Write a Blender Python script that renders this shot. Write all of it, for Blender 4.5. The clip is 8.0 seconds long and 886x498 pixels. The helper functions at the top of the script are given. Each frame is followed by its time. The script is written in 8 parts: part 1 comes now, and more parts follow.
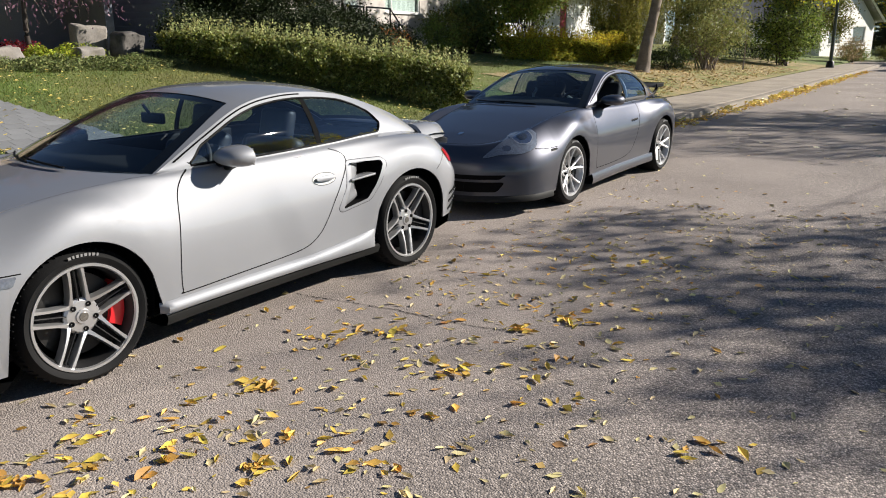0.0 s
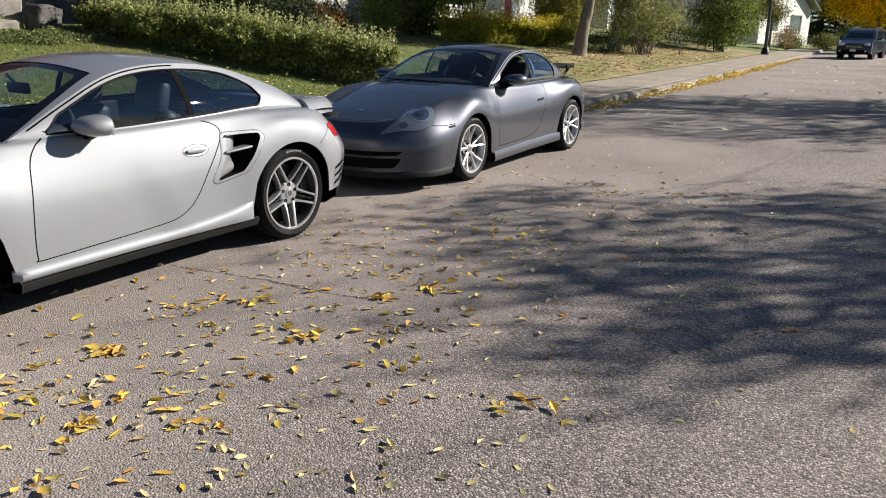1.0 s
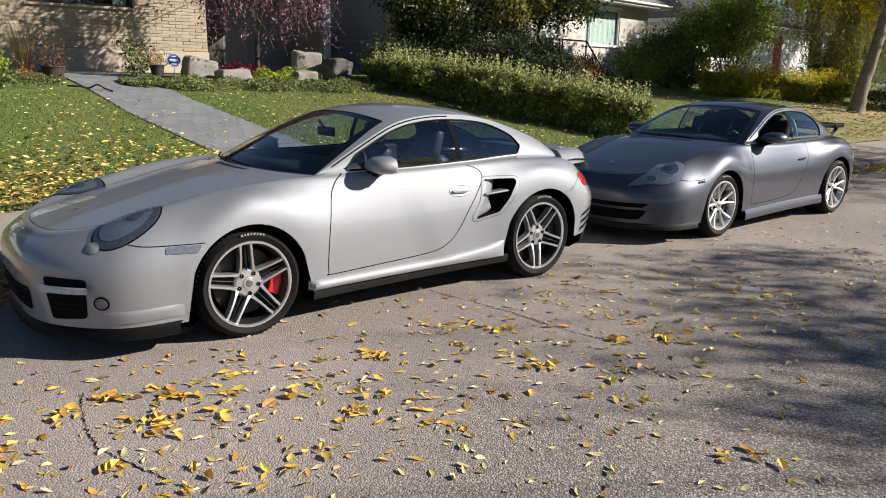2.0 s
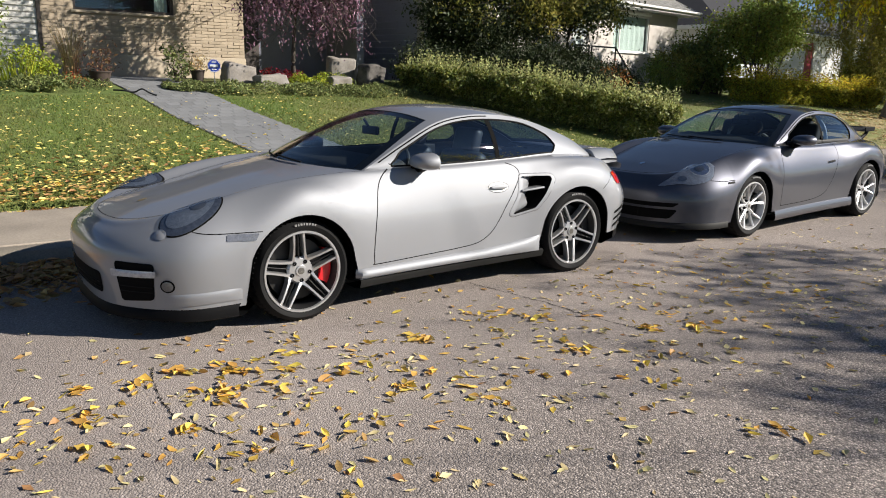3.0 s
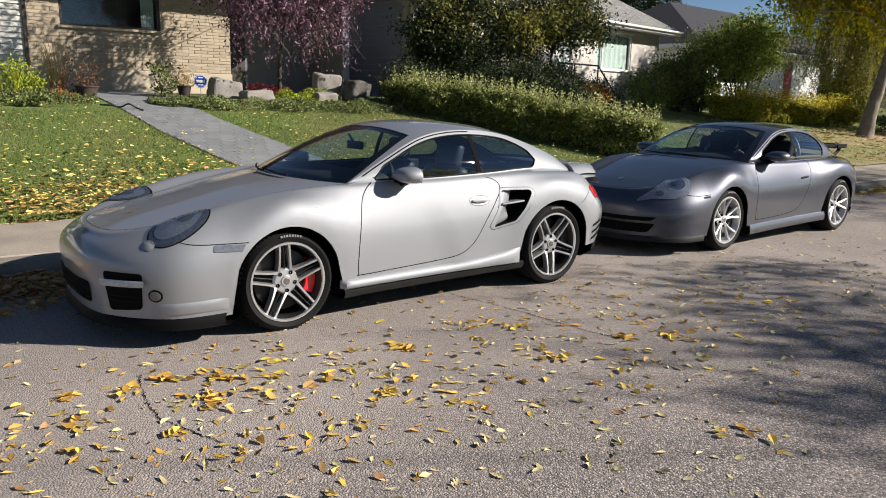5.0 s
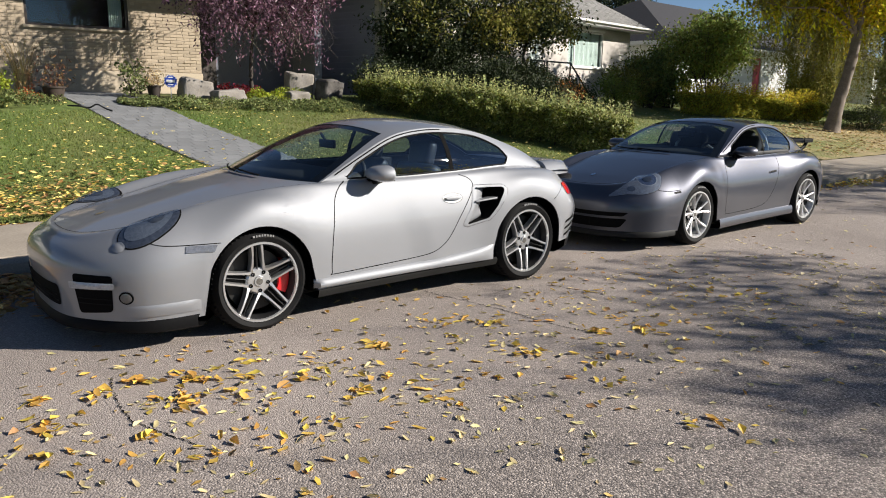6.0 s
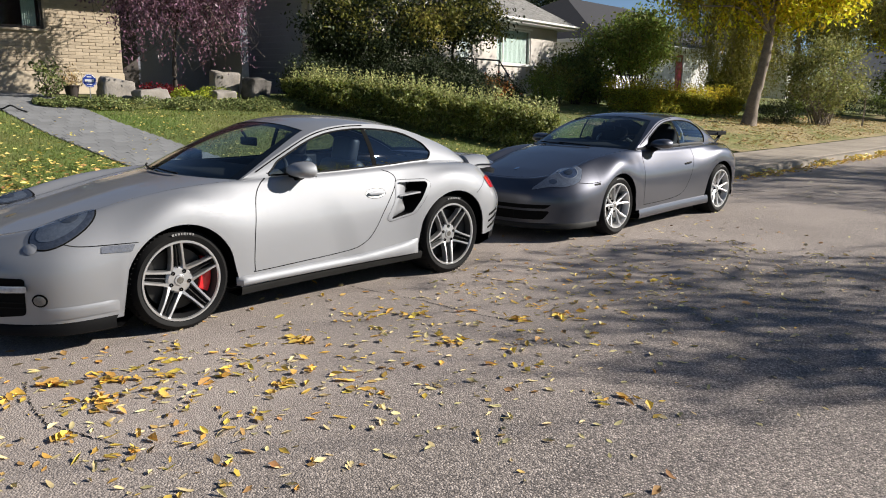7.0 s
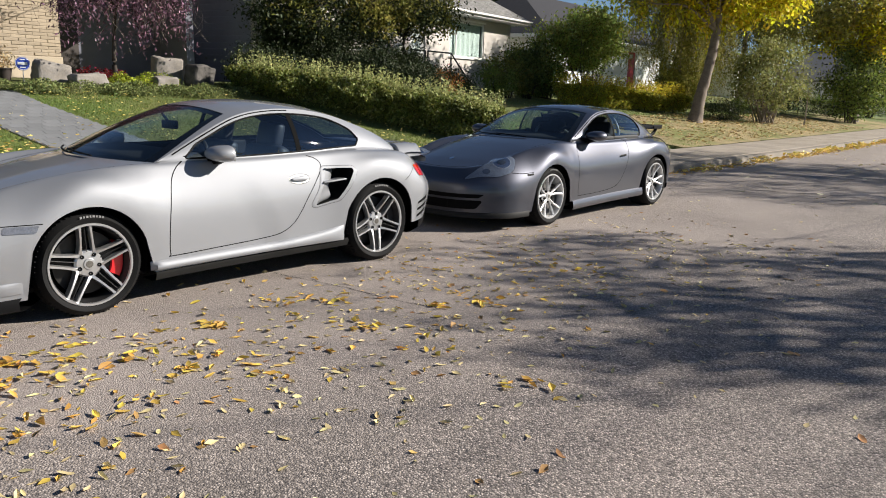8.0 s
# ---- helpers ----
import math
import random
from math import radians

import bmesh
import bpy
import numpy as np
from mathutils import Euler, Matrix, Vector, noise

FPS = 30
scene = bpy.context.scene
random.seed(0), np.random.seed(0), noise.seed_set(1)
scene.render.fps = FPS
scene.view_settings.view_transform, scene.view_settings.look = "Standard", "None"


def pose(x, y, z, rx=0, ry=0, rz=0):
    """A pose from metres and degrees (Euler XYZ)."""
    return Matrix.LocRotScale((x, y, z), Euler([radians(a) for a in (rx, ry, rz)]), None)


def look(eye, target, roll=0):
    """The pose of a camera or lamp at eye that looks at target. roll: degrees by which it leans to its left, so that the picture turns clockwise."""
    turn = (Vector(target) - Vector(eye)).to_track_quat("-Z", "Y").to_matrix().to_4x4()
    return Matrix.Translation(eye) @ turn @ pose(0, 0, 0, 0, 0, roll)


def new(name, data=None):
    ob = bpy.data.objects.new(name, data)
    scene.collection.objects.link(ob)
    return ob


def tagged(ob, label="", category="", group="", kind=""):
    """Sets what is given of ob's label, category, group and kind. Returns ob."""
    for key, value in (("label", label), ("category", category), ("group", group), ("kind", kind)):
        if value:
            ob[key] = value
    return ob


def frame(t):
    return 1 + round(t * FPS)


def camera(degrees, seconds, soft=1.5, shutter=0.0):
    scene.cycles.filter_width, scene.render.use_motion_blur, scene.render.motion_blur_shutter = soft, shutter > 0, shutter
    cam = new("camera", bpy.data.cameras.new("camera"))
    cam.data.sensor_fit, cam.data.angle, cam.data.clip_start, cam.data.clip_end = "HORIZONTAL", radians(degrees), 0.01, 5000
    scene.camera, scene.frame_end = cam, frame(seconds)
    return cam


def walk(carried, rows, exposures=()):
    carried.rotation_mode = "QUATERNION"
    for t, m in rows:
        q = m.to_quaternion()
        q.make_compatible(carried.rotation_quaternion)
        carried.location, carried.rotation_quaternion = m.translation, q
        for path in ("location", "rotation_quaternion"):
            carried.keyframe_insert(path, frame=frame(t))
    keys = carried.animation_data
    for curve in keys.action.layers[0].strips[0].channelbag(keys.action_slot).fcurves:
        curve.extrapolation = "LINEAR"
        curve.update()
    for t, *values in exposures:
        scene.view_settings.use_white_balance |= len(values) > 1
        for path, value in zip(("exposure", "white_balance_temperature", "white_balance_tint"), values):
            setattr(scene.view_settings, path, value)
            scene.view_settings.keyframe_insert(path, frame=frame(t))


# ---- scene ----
cam = camera(61.3, 8.0, soft=1.0)
PATH = [
    (0, (0.679, -0.128, 1.523), (-0.47, 1.42, 0.993), -0.6),
    (0.2, (0.83, -0.051, 1.497), (-0.199, 1.575, 0.95), -0.5),
    (0.5, (0.967, 0.044, 1.469), (0.049, 1.727, 0.898), 0.8),
    (0.8, (1.103, 0.061, 1.471), (0.148, 1.723, 0.901), 0.5),
    (1, (1.172, 0.061, 1.48), (0.13, 1.669, 0.907), 0.4),
    (1.2, (1.249, -0.014, 1.482), (0.1, 1.525, 0.924), 0.8),
    (1.5, (1.358, -0.08, 1.498), (0.033, 1.329, 0.986), 0.5),
    (1.8, (1.383, -0.156, 1.519), (-0.084, 1.121, 1.051), 0.8),
    (2, (1.374, -0.226, 1.53), (-0.15, 0.985, 1.072), 1.0),
    (2.2, (1.375, -0.299, 1.525), (-0.181, 0.868, 1.057), 0.7),
    (3.3, (1.596, -0.494, 1.481), (0.026, 0.668, 1.052), 1.2),
    (3.5, (1.632, -0.512, 1.489), (0.063, 0.654, 1.066), 1.3),
    (4, (1.662, -0.531, 1.496), (0.097, 0.646, 1.089), 1.3),
    (4.5, (1.647, -0.53, 1.49), (0.087, 0.656, 1.091), 1.3),
    (6, (1.668, -0.522, 1.486), (0.155, 0.723, 1.084), 0.9),
    (6.5, (1.723, -0.533, 1.496), (0.256, 0.767, 1.096), 0.5),
    (7, (1.8, -0.503, 1.469), (0.399, 0.865, 1.065), 0.4),
    (7.3, (1.9, -0.441, 1.444), (0.547, 0.975, 1.035), 0.1),
    (7.5, (1.915, -0.419, 1.445), (0.601, 1.03, 1.027), 0.5),
    (8, (1.988, -0.327, 1.421), (0.669, 1.117, 1.003), 1.5),
]
walk(cam, [(t, look(eye, target, roll)) for t, eye, target, roll in PATH])

# ---- world, sun, exposure ----
SUN_FROM = Vector((0.66, 0.75, 0.525)).normalized()
world = bpy.data.worlds.new("sky")
scene.world = world
world.use_nodes = True
wn = world.node_tree.nodes
sky = wn.new("ShaderNodeTexSky")
sky.sky_type = 'NISHITA'
sky.sun_disc = False
sky.sun_elevation = math.asin(SUN_FROM.z)
sky.altitude, sky.air_density, sky.dust_density, sky.ozone_density = 1500, 0.75, 0.0, 2.5
sky.sun_rotation = math.atan2(SUN_FROM.x, SUN_FROM.y)
wn["Background"].inputs["Strength"].default_value = 0.05
world.node_tree.links.new(sky.outputs[0], wn["Background"].inputs["Color"])
sun_data = bpy.data.lights.new("sun", 'SUN')
sun_data.energy, sun_data.angle, sun_data.color = 5.0, radians(0.55), (1.0, 0.935, 0.845)
sun = new("sun", sun_data)
sun.matrix_world = look(SUN_FROM * 60, (0, 0, 0))
scene.view_settings.exposure = 0.76

# ---- materials ----
MATS = {}


def mat(name, base, rough=0.6, metal=0.0, vary=0.15, scale=6.0, fine=60.0, bump=0.0, bump_scale=80.0,
        island=0.0, hue=0.0, coat=0.0, spec=0.5, second=None, second_scale=1.2, trans=0.0):
    """A node material: base colour broken up at two scales, optional random tint of each piece, bump and coat."""
    if name in MATS:
        return MATS[name]
    m = bpy.data.materials.new(name)
    m.use_nodes = True
    nt = m.node_tree
    n, l = nt.nodes, nt.links
    p = n["Principled BSDF"]
    p.inputs["Roughness"].default_value = rough
    p.inputs["Metallic"].default_value = metal
    p.inputs["Coat Weight"].default_value = coat
    p.inputs["Coat Roughness"].default_value = 0.04
    p.inputs["Specular IOR Level"].default_value = spec
    tc = n.new("ShaderNodeTexCoord")
    coarse = n.new("ShaderNodeTexNoise")
    coarse.inputs["Scale"].default_value, coarse.inputs["Detail"].default_value = scale, 4
    grain = n.new("ShaderNodeTexNoise")
    grain.inputs["Scale"].default_value, grain.inputs["Detail"].default_value = fine, 3
    l.new(tc.outputs["Object"], coarse.inputs["Vector"])
    l.new(tc.outputs["Object"], grain.inputs["Vector"])
    add = n.new("ShaderNodeMath")
    add.operation = 'ADD'
    l.new(coarse.outputs["Fac"], add.inputs[0])
    l.new(grain.outputs["Fac"], add.inputs[1])
    val = n.new("ShaderNodeMapRange")
    val.inputs["From Min"].default_value, val.inputs["From Max"].default_value = 0.6, 1.4
    val.inputs["To Min"].default_value, val.inputs["To Max"].default_value = 1 - vary, 1 + vary
    l.new(add.outputs[0], val.inputs["Value"])
    hsv = n.new("ShaderNodeHueSaturation")
    hsv.inputs["Color"].default_value = (*base, 1)
    if second:
        big = n.new("ShaderNodeTexNoise")
        big.inputs["Scale"].default_value, big.inputs["Detail"].default_value = second_scale, 5
        l.new(tc.outputs["Object"], big.inputs["Vector"])
        ramp = n.new("ShaderNodeMapRange")
        ramp.inputs["From Min"].default_value, ramp.inputs["From Max"].default_value = 0.42, 0.62
        l.new(big.outputs["Fac"], ramp.inputs["Value"])
        mix = n.new("ShaderNodeMix")
        mix.data_type = 'RGBA'
        mix.inputs["A"].default_value, mix.inputs["B"].default_value = (*base, 1), (*second, 1)
        l.new(ramp.outputs[0], mix.inputs["Factor"])
        l.new(mix.outputs["Result"], hsv.inputs["Color"])
    if island or hue:
        geo = n.new("ShaderNodeNewGeometry")
        info = n.new("ShaderNodeObjectInfo")
        rnd = n.new("ShaderNodeMath")
        rnd.operation = 'ADD'
        l.new(geo.outputs["Random Per Island"], rnd.inputs[0])
        l.new(info.outputs["Random"], rnd.inputs[1])
        frac = n.new("ShaderNodeMath")
        frac.operation = 'FRACT'
        l.new(rnd.outputs[0], frac.inputs[0])
        tint = n.new("ShaderNodeMapRange")
        tint.inputs["To Min"].default_value, tint.inputs["To Max"].default_value = 1 - island, 1 + island
        l.new(frac.outputs[0], tint.inputs["Value"])
        mul = n.new("ShaderNodeMath")
        mul.operation = 'MULTIPLY'
        l.new(val.outputs[0], mul.inputs[0])
        l.new(tint.outputs[0], mul.inputs[1])
        l.new(mul.outputs[0], hsv.inputs["Value"])
        if hue:
            turn = n.new("ShaderNodeMath")
            turn.operation = 'MULTIPLY'
            turn.inputs[1].default_value = 7.31
            l.new(frac.outputs[0], turn.inputs[0])
            f2 = n.new("ShaderNodeMath")
            f2.operation = 'FRACT'
            l.new(turn.outputs[0], f2.inputs[0])
            hr = n.new("ShaderNodeMapRange")
            hr.inputs["To Min"].default_value, hr.inputs["To Max"].default_value = 0.5 - hue, 0.5 + hue
            l.new(f2.outputs[0], hr.inputs["Value"])
            l.new(hr.outputs[0], hsv.inputs["Hue"])
    else:
        l.new(val.outputs[0], hsv.inputs["Value"])
    l.new(hsv.outputs[0], p.inputs["Base Color"])
    if bump:
        bn = n.new("ShaderNodeTexNoise")
        bn.inputs["Scale"].default_value, bn.inputs["Detail"].default_value = bump_scale, 4
        l.new(tc.outputs["Object"], bn.inputs["Vector"])
        b = n.new("ShaderNodeBump")
        b.inputs["Strength"].default_value, b.inputs["Distance"].default_value = bump, 0.01
        l.new(bn.outputs["Fac"], b.inputs["Height"])
        l.new(b.outputs[0], p.inputs["Normal"])
    if trans:
        out = n["Material Output"]
        tl = n.new("ShaderNodeBsdfTranslucent")
        l.new(hsv.outputs[0], tl.inputs["Color"])
        ms = n.new("ShaderNodeMixShader")
        ms.inputs[0].default_value = trans
        l.new(p.outputs[0], ms.inputs[1])
        l.new(tl.outputs[0], ms.inputs[2])
        l.new(ms.outputs[0], out.inputs["Surface"])
    MATS[name] = m
    return m


def glass(name, tint=(0.6, 0.68, 0.66), gloss=1.0, sheen=0.05):
    """A thin tinted pane: clear with a mirror sheen that grows at a slant."""
    if name in MATS:
        return MATS[name]
    m = bpy.data.materials.new(name)
    m.use_nodes = True
    n, l = m.node_tree.nodes, m.node_tree.links
    n.remove(n["Principled BSDF"])
    tr = n.new("ShaderNodeBsdfTransparent")
    tr.inputs["Color"].default_value = (*tint, 1)
    gl = n.new("ShaderNodeBsdfGlossy")
    gl.inputs["Roughness"].default_value = 0.01
    gl.inputs["Color"].default_value = (gloss, gloss, gloss, 1)
    lw = n.new("ShaderNodeLayerWeight")
    lw.inputs["Blend"].default_value = 0.5
    pw = n.new("ShaderNodeMath")
    pw.operation = 'POWER'
    pw.inputs[1].default_value = 5.0
    l.new(lw.outputs["Facing"], pw.inputs[0])
    fr = n.new("ShaderNodeMapRange")
    fr.inputs["To Min"].default_value, fr.inputs["To Max"].default_value = sheen, 1.0
    l.new(pw.outputs[0], fr.inputs["Value"])
    ms = n.new("ShaderNodeMixShader")
    l.new(fr.outputs[0], ms.inputs[0])
    l.new(tr.outputs[0], ms.inputs[1])
    l.new(gl.outputs[0], ms.inputs[2])
    l.new(ms.outputs[0], n["Material Output"].inputs["Surface"])
    MATS[name] = m
    return m


def asphalt_material():
    """Worn grey asphalt: pale and dark stones in a dark binder, broad worn patches, stone relief."""
    m = bpy.data.materials.new("worn_asphalt")
    m.use_nodes = True
    n, l = m.node_tree.nodes, m.node_tree.links
    p = n["Principled BSDF"]
    p.inputs["Roughness"].default_value = 0.82
    tc = n.new("ShaderNodeTexCoord")
    stones = n.new("ShaderNodeTexVoronoi")
    stones.inputs["Scale"].default_value = 118
    l.new(tc.outputs["Object"], stones.inputs["Vector"])
    ramp = n.new("ShaderNodeValToRGB")
    e = ramp.color_ramp.elements
    e[0].position, e[0].color = 0.0, (0.052, 0.047, 0.046, 1)
    e[1].position, e[1].color = 1.0, (0.60, 0.52, 0.465, 1)
    for pos, c in ((0.4, (0.205, 0.177, 0.161, 1)), (0.78, (0.35, 0.30, 0.268, 1))):
        q = e.new(pos)
        q.color = c
    # dark gaps between the stones, filled and smooth along the parking lane
    place = n.new("ShaderNodeSeparateXYZ")
    l.new(tc.outputs["Object"], place.inputs[0])
    wave = n.new("ShaderNodeTexNoise")
    wave.inputs["Scale"].default_value, wave.inputs["Detail"].default_value = 1.3, 4
    l.new(tc.outputs["Object"], wave.inputs["Vector"])
    shift = n.new("ShaderNodeMath")
    shift.operation = 'MULTIPLY_ADD'
    shift.inputs[1].default_value = 1.6
    l.new(wave.outputs["Fac"], shift.inputs[0])
    l.new(place.outputs[0], shift.inputs[2])
    lane = n.new("ShaderNodeMapRange")
    lane.inputs["From Min"].default_value, lane.inputs["From Max"].default_value = -0.5, 0.8
    lane.inputs["To Min"].default_value, lane.inputs["To Max"].default_value = 0.25, 0.78
    l.new(shift.outputs[0], lane.inputs["Value"])
    gap = n.new("ShaderNodeMapRange")
    gap.inputs["From Min"].default_value, gap.inputs["From Max"].default_value = 0.26, 0.60
    gap.inputs["To Min"].default_value, gap.inputs["To Max"].default_value = 0.0, 0.92
    l.new(stones.outputs["Distance"], gap.inputs["Value"])
    deep = n.new("ShaderNodeMath")
    deep.operation = 'MULTIPLY'
    l.new(gap.outputs[0], deep.inputs[0])
    l.new(lane.outputs[0], deep.inputs[1])
    keep = n.new("ShaderNodeMath")
    keep.operation = 'SUBTRACT'
    keep.inputs[0].default_value = 1.42
    l.new(deep.outputs[0], keep.inputs[1])
    sep = n.new("ShaderNodeSeparateColor")
    l.new(stones.outputs["Color"], sep.inputs[0])
    l.new(sep.outputs[0], ramp.inputs["Fac"])
    patch = n.new("ShaderNodeTexNoise")
    patch.inputs["Scale"].default_value, patch.inputs["Detail"].default_value = 0.55, 6
    l.new(tc.outputs["Object"], patch.inputs["Vector"])
    pr = n.new("ShaderNodeMapRange")
    pr.inputs["From Min"].default_value, pr.inputs["From Max"].default_value = 0.3, 0.7
    pr.inputs["To Min"].default_value, pr.inputs["To Max"].default_value = 0.82, 1.2
    l.new(patch.outputs["Fac"], pr.inputs["Value"])
    hsv = n.new("ShaderNodeHueSaturation")
    fine = n.new("ShaderNodeMix")
    fine.data_type = 'RGBA'
    fine.inputs["A"].default_value = (0.222, 0.190, 0.170, 1)
    l.new(lane.outputs[0], fine.inputs["Factor"])
    l.new(ramp.outputs[0], fine.inputs["B"])
    l.new(fine.outputs["Result"], hsv.inputs["Color"])
    shade = n.new("ShaderNodeMath")
    shade.operation = 'MULTIPLY'
    l.new(pr.outputs[0], shade.inputs[0])
    l.new(keep.outputs[0], shade.inputs[1])
    l.new(shade.outputs[0], hsv.inputs["Value"])
    l.new(hsv.outputs[0], p.inputs["Base Color"])
    b = n.new("ShaderNodeBump")
    b.inputs["Strength"].default_value, b.inputs["Distance"].default_value = 0.65, 0.006
    b.invert = True
    l.new(stones.outputs["Distance"], b.inputs["Height"])
    l.new(b.outputs[0], p.inputs["Normal"])
    return m


ASPHALT = asphalt_material()
SILVER = mat("silver_paint", (0.297, 0.305, 0.324), 0.66, 0.66, 0.02, 3, 900, coat=1.0)
GREY = mat("grey_metallic_paint", (0.084, 0.087, 0.106), 0.44, 0.9, 0.03, 3, 900, coat=1.0)
BLUE = mat("dark_blue_paint", (0.013, 0.019, 0.042), 0.35, 0.4, 0.03, 3, 900, coat=1.0)
BLACK = mat("black_plastic", (0.004, 0.004, 0.0045), 0.6, 0, 0.2, 8, 120, spec=0.12)
TRIM = mat("dark_grey_trim", (0.017, 0.017, 0.0165), 0.6, 0, 0.15, 8, 120, spec=0.15)
# near-black for panel gaps and cracks, and for the shade inside openings
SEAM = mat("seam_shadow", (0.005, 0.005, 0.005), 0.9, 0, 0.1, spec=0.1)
CABIN = mat("dark_cabin_trim", (0.014, 0.0145, 0.016), 0.7, 0, 0.2, 8, 90)
LEATHER = mat("grey_leather", (0.05, 0.054, 0.064), 0.5, 0, 0.15, 6, 70, bump=0.1)
RUBBER = mat("tyre_rubber", (0.008, 0.008, 0.0084), 0.75, 0, 0.25, 9, 90, bump=0.1, bump_scale=150, spec=0.2)
ALLOY = mat("machined_alloy", (0.60, 0.60, 0.605), 0.38, 0.88, 0.03, 6, 200)
# near-black tone for twin-spoke barrels, the gap between ribs and rear calipers
ALLOY_DARK = mat("dark_wheel_metal", (0.018, 0.018, 0.019), 0.5, 0.3, 0.1, 6, 120)
ALLOY_SILVER = mat("silver_alloy", (0.60, 0.60, 0.605), 0.45, 0.75, 0.03, 6, 200)
STEEL = mat("brake_steel", (0.035, 0.034, 0.033), 0.45, 0.6, 0.1, 10, 150)
CALIPER = mat("red_caliper", (0.62, 0.012, 0.018), 0.35, 0, 0.08, 6, 80, coat=0.6)
CHROME = mat("bright_metal", (0.75, 0.75, 0.74), 0.15, 1.0, 0.03)
TAIL = mat("red_lens", (0.55, 0.012, 0.012), 0.1, 0, 0.1, 30, 120, coat=1.0)
LENS_WHITE = mat("pale_lens", (0.42, 0.44, 0.47), 0.15, 0.1, 0.25, 30, 90, coat=1.0)
BULB = mat("reflector_bowl", (0.66, 0.69, 0.74), 0.25, 0.35, 0.1)
PRINT = mat("white_print", (0.75, 0.75, 0.75), 0.6, 0, 0.05)
CAR_GLASS = glass("car_glass", (0.74, 0.83, 0.86), 1.0, 0.055)
DARK_GLASS = glass("tinted_car_glass", (0.42, 0.50, 0.58), 1.0, 0.16)
DOOR_GLASS = glass("door_glass", (0.78, 0.87, 0.92), 1.0, 0.11)
CLEAR = glass("clear_lens", (0.86, 0.88, 0.9), 1.0, 0.14)


# ---- mesh helpers ----
def smooth(ob, angle=35):
    for f in ob.data.polygons:
        f.use_smooth = True
    ob.data.set_sharp_from_angle(angle=radians(angle))
    return ob


def part(name, bm, material, parent=None, label="", soft=0):
    """Links a bmesh as one mesh object, under a thing or a part."""
    me = bpy.data.meshes.new(name)
    bm.to_mesh(me)
    bm.free()
    for m in (material if isinstance(material, (list, tuple)) else (material,)):
        me.materials.append(m)
    ob = new(name, me)
    if parent:
        ob.parent = parent
    if label:
        tagged(ob, label)
    if soft:
        smooth(ob, soft)
    return ob


def mesh_of(name, verts, faces, material, parent=None, label="", soft=0):
    me = bpy.data.meshes.new(name)
    me.from_pydata([tuple(v) for v in verts], [], [tuple(f) for f in faces])
    for m in (material if isinstance(material, (list, tuple)) else (material,)):
        me.materials.append(m)
    ob = new(name, me)
    if parent:
        ob.parent = parent
    if label:
        tagged(ob, label)
    if soft:
        smooth(ob, soft)
    return ob


def empty(name, at, turn=0.0, label="", category="", group=""):
    ob = new(name)
    ob.matrix_world = pose(*at, 0, 0, turn)
    return tagged(ob, label, category, group)


def box_bm(size, at=(0, 0, 0), bevel=0.0, turn=(0, 0, 0), bm=None, segments=2):
    own = bm or bmesh.new()
    made = bmesh.ops.create_cube(own, size=1.0, matrix=pose(*at, *turn) @ Matrix.Diagonal((*size, 1)))
    if bevel:
        edges = {e for v in made["verts"] for e in v.link_edges}
        bmesh.ops.bevel(own, geom=list(edges), offset=bevel, segments=segments, affect='EDGES', profile=0.5)
    return own


def tube_bm(points, radius, sides=8, bm=None, closed=False):
    """A round bar along points; radius may be one number or one for each point."""
    own = bm or bmesh.new()
    pts = [Vector(p) for p in points]
    rad = radius if isinstance(radius, (list, tuple)) else [radius] * len(pts)
    rings = []
    for i, p in enumerate(pts):
        a = pts[i - 1] if (i or closed) else p
        b = pts[(i + 1) % len(pts)] if (i + 1 < len(pts) or closed) else p
        d = (b - a).normalized()
        side = d.cross(Vector((0, 0, 1)))
        if side.length < 0.05:
            side = d.cross(Vector((1, 0, 0)))
        side.normalize()
        up = side.cross(d)
        rings.append([own.verts.new(p + rad[i] * (math.cos(k * math.tau / sides) * side + math.sin(k * math.tau / sides) * up))
                      for k in range(sides)])
    n = len(rings)
    for i in range(n if closed else n - 1):
        r, q = rings[i], rings[(i + 1) % n]
        for k in range(sides):
            own.faces.new((r[k], r[(k + 1) % sides], q[(k + 1) % sides], q[k]))
    if not closed:
        own.faces.new(list(reversed(rings[0])))
        own.faces.new(rings[-1])
    return own


def lathe_bm(profile, sides=48, bm=None, closed=True, centre=(0, 0, 0)):
    """Turns (x along the axle, radius) pairs round the x axis."""
    own = bm or bmesh.new()
    c = Vector(centre)
    rings = [[own.verts.new(c + Vector((x, r * math.cos(k * math.tau / sides), r * math.sin(k * math.tau / sides)))) for k in range(sides)]
             for x, r in profile]
    for i in range(len(rings) - (0 if closed else 1)):
        a, b = rings[i], rings[(i + 1) % len(rings)]
        for k in range(sides):
            own.faces.new((a[k], a[(k + 1) % sides], b[(k + 1) % sides], b[k]))
    return own


def grid_faces(rows, cols, wrap=False):
    out = []
    for i in range(rows - 1):
        for j in range(cols - (0 if wrap else 1)):
            out.append((i * cols + j, i * cols + (j + 1) % cols, (i + 1) * cols + (j + 1) % cols, (i + 1) * cols + j))
    return out


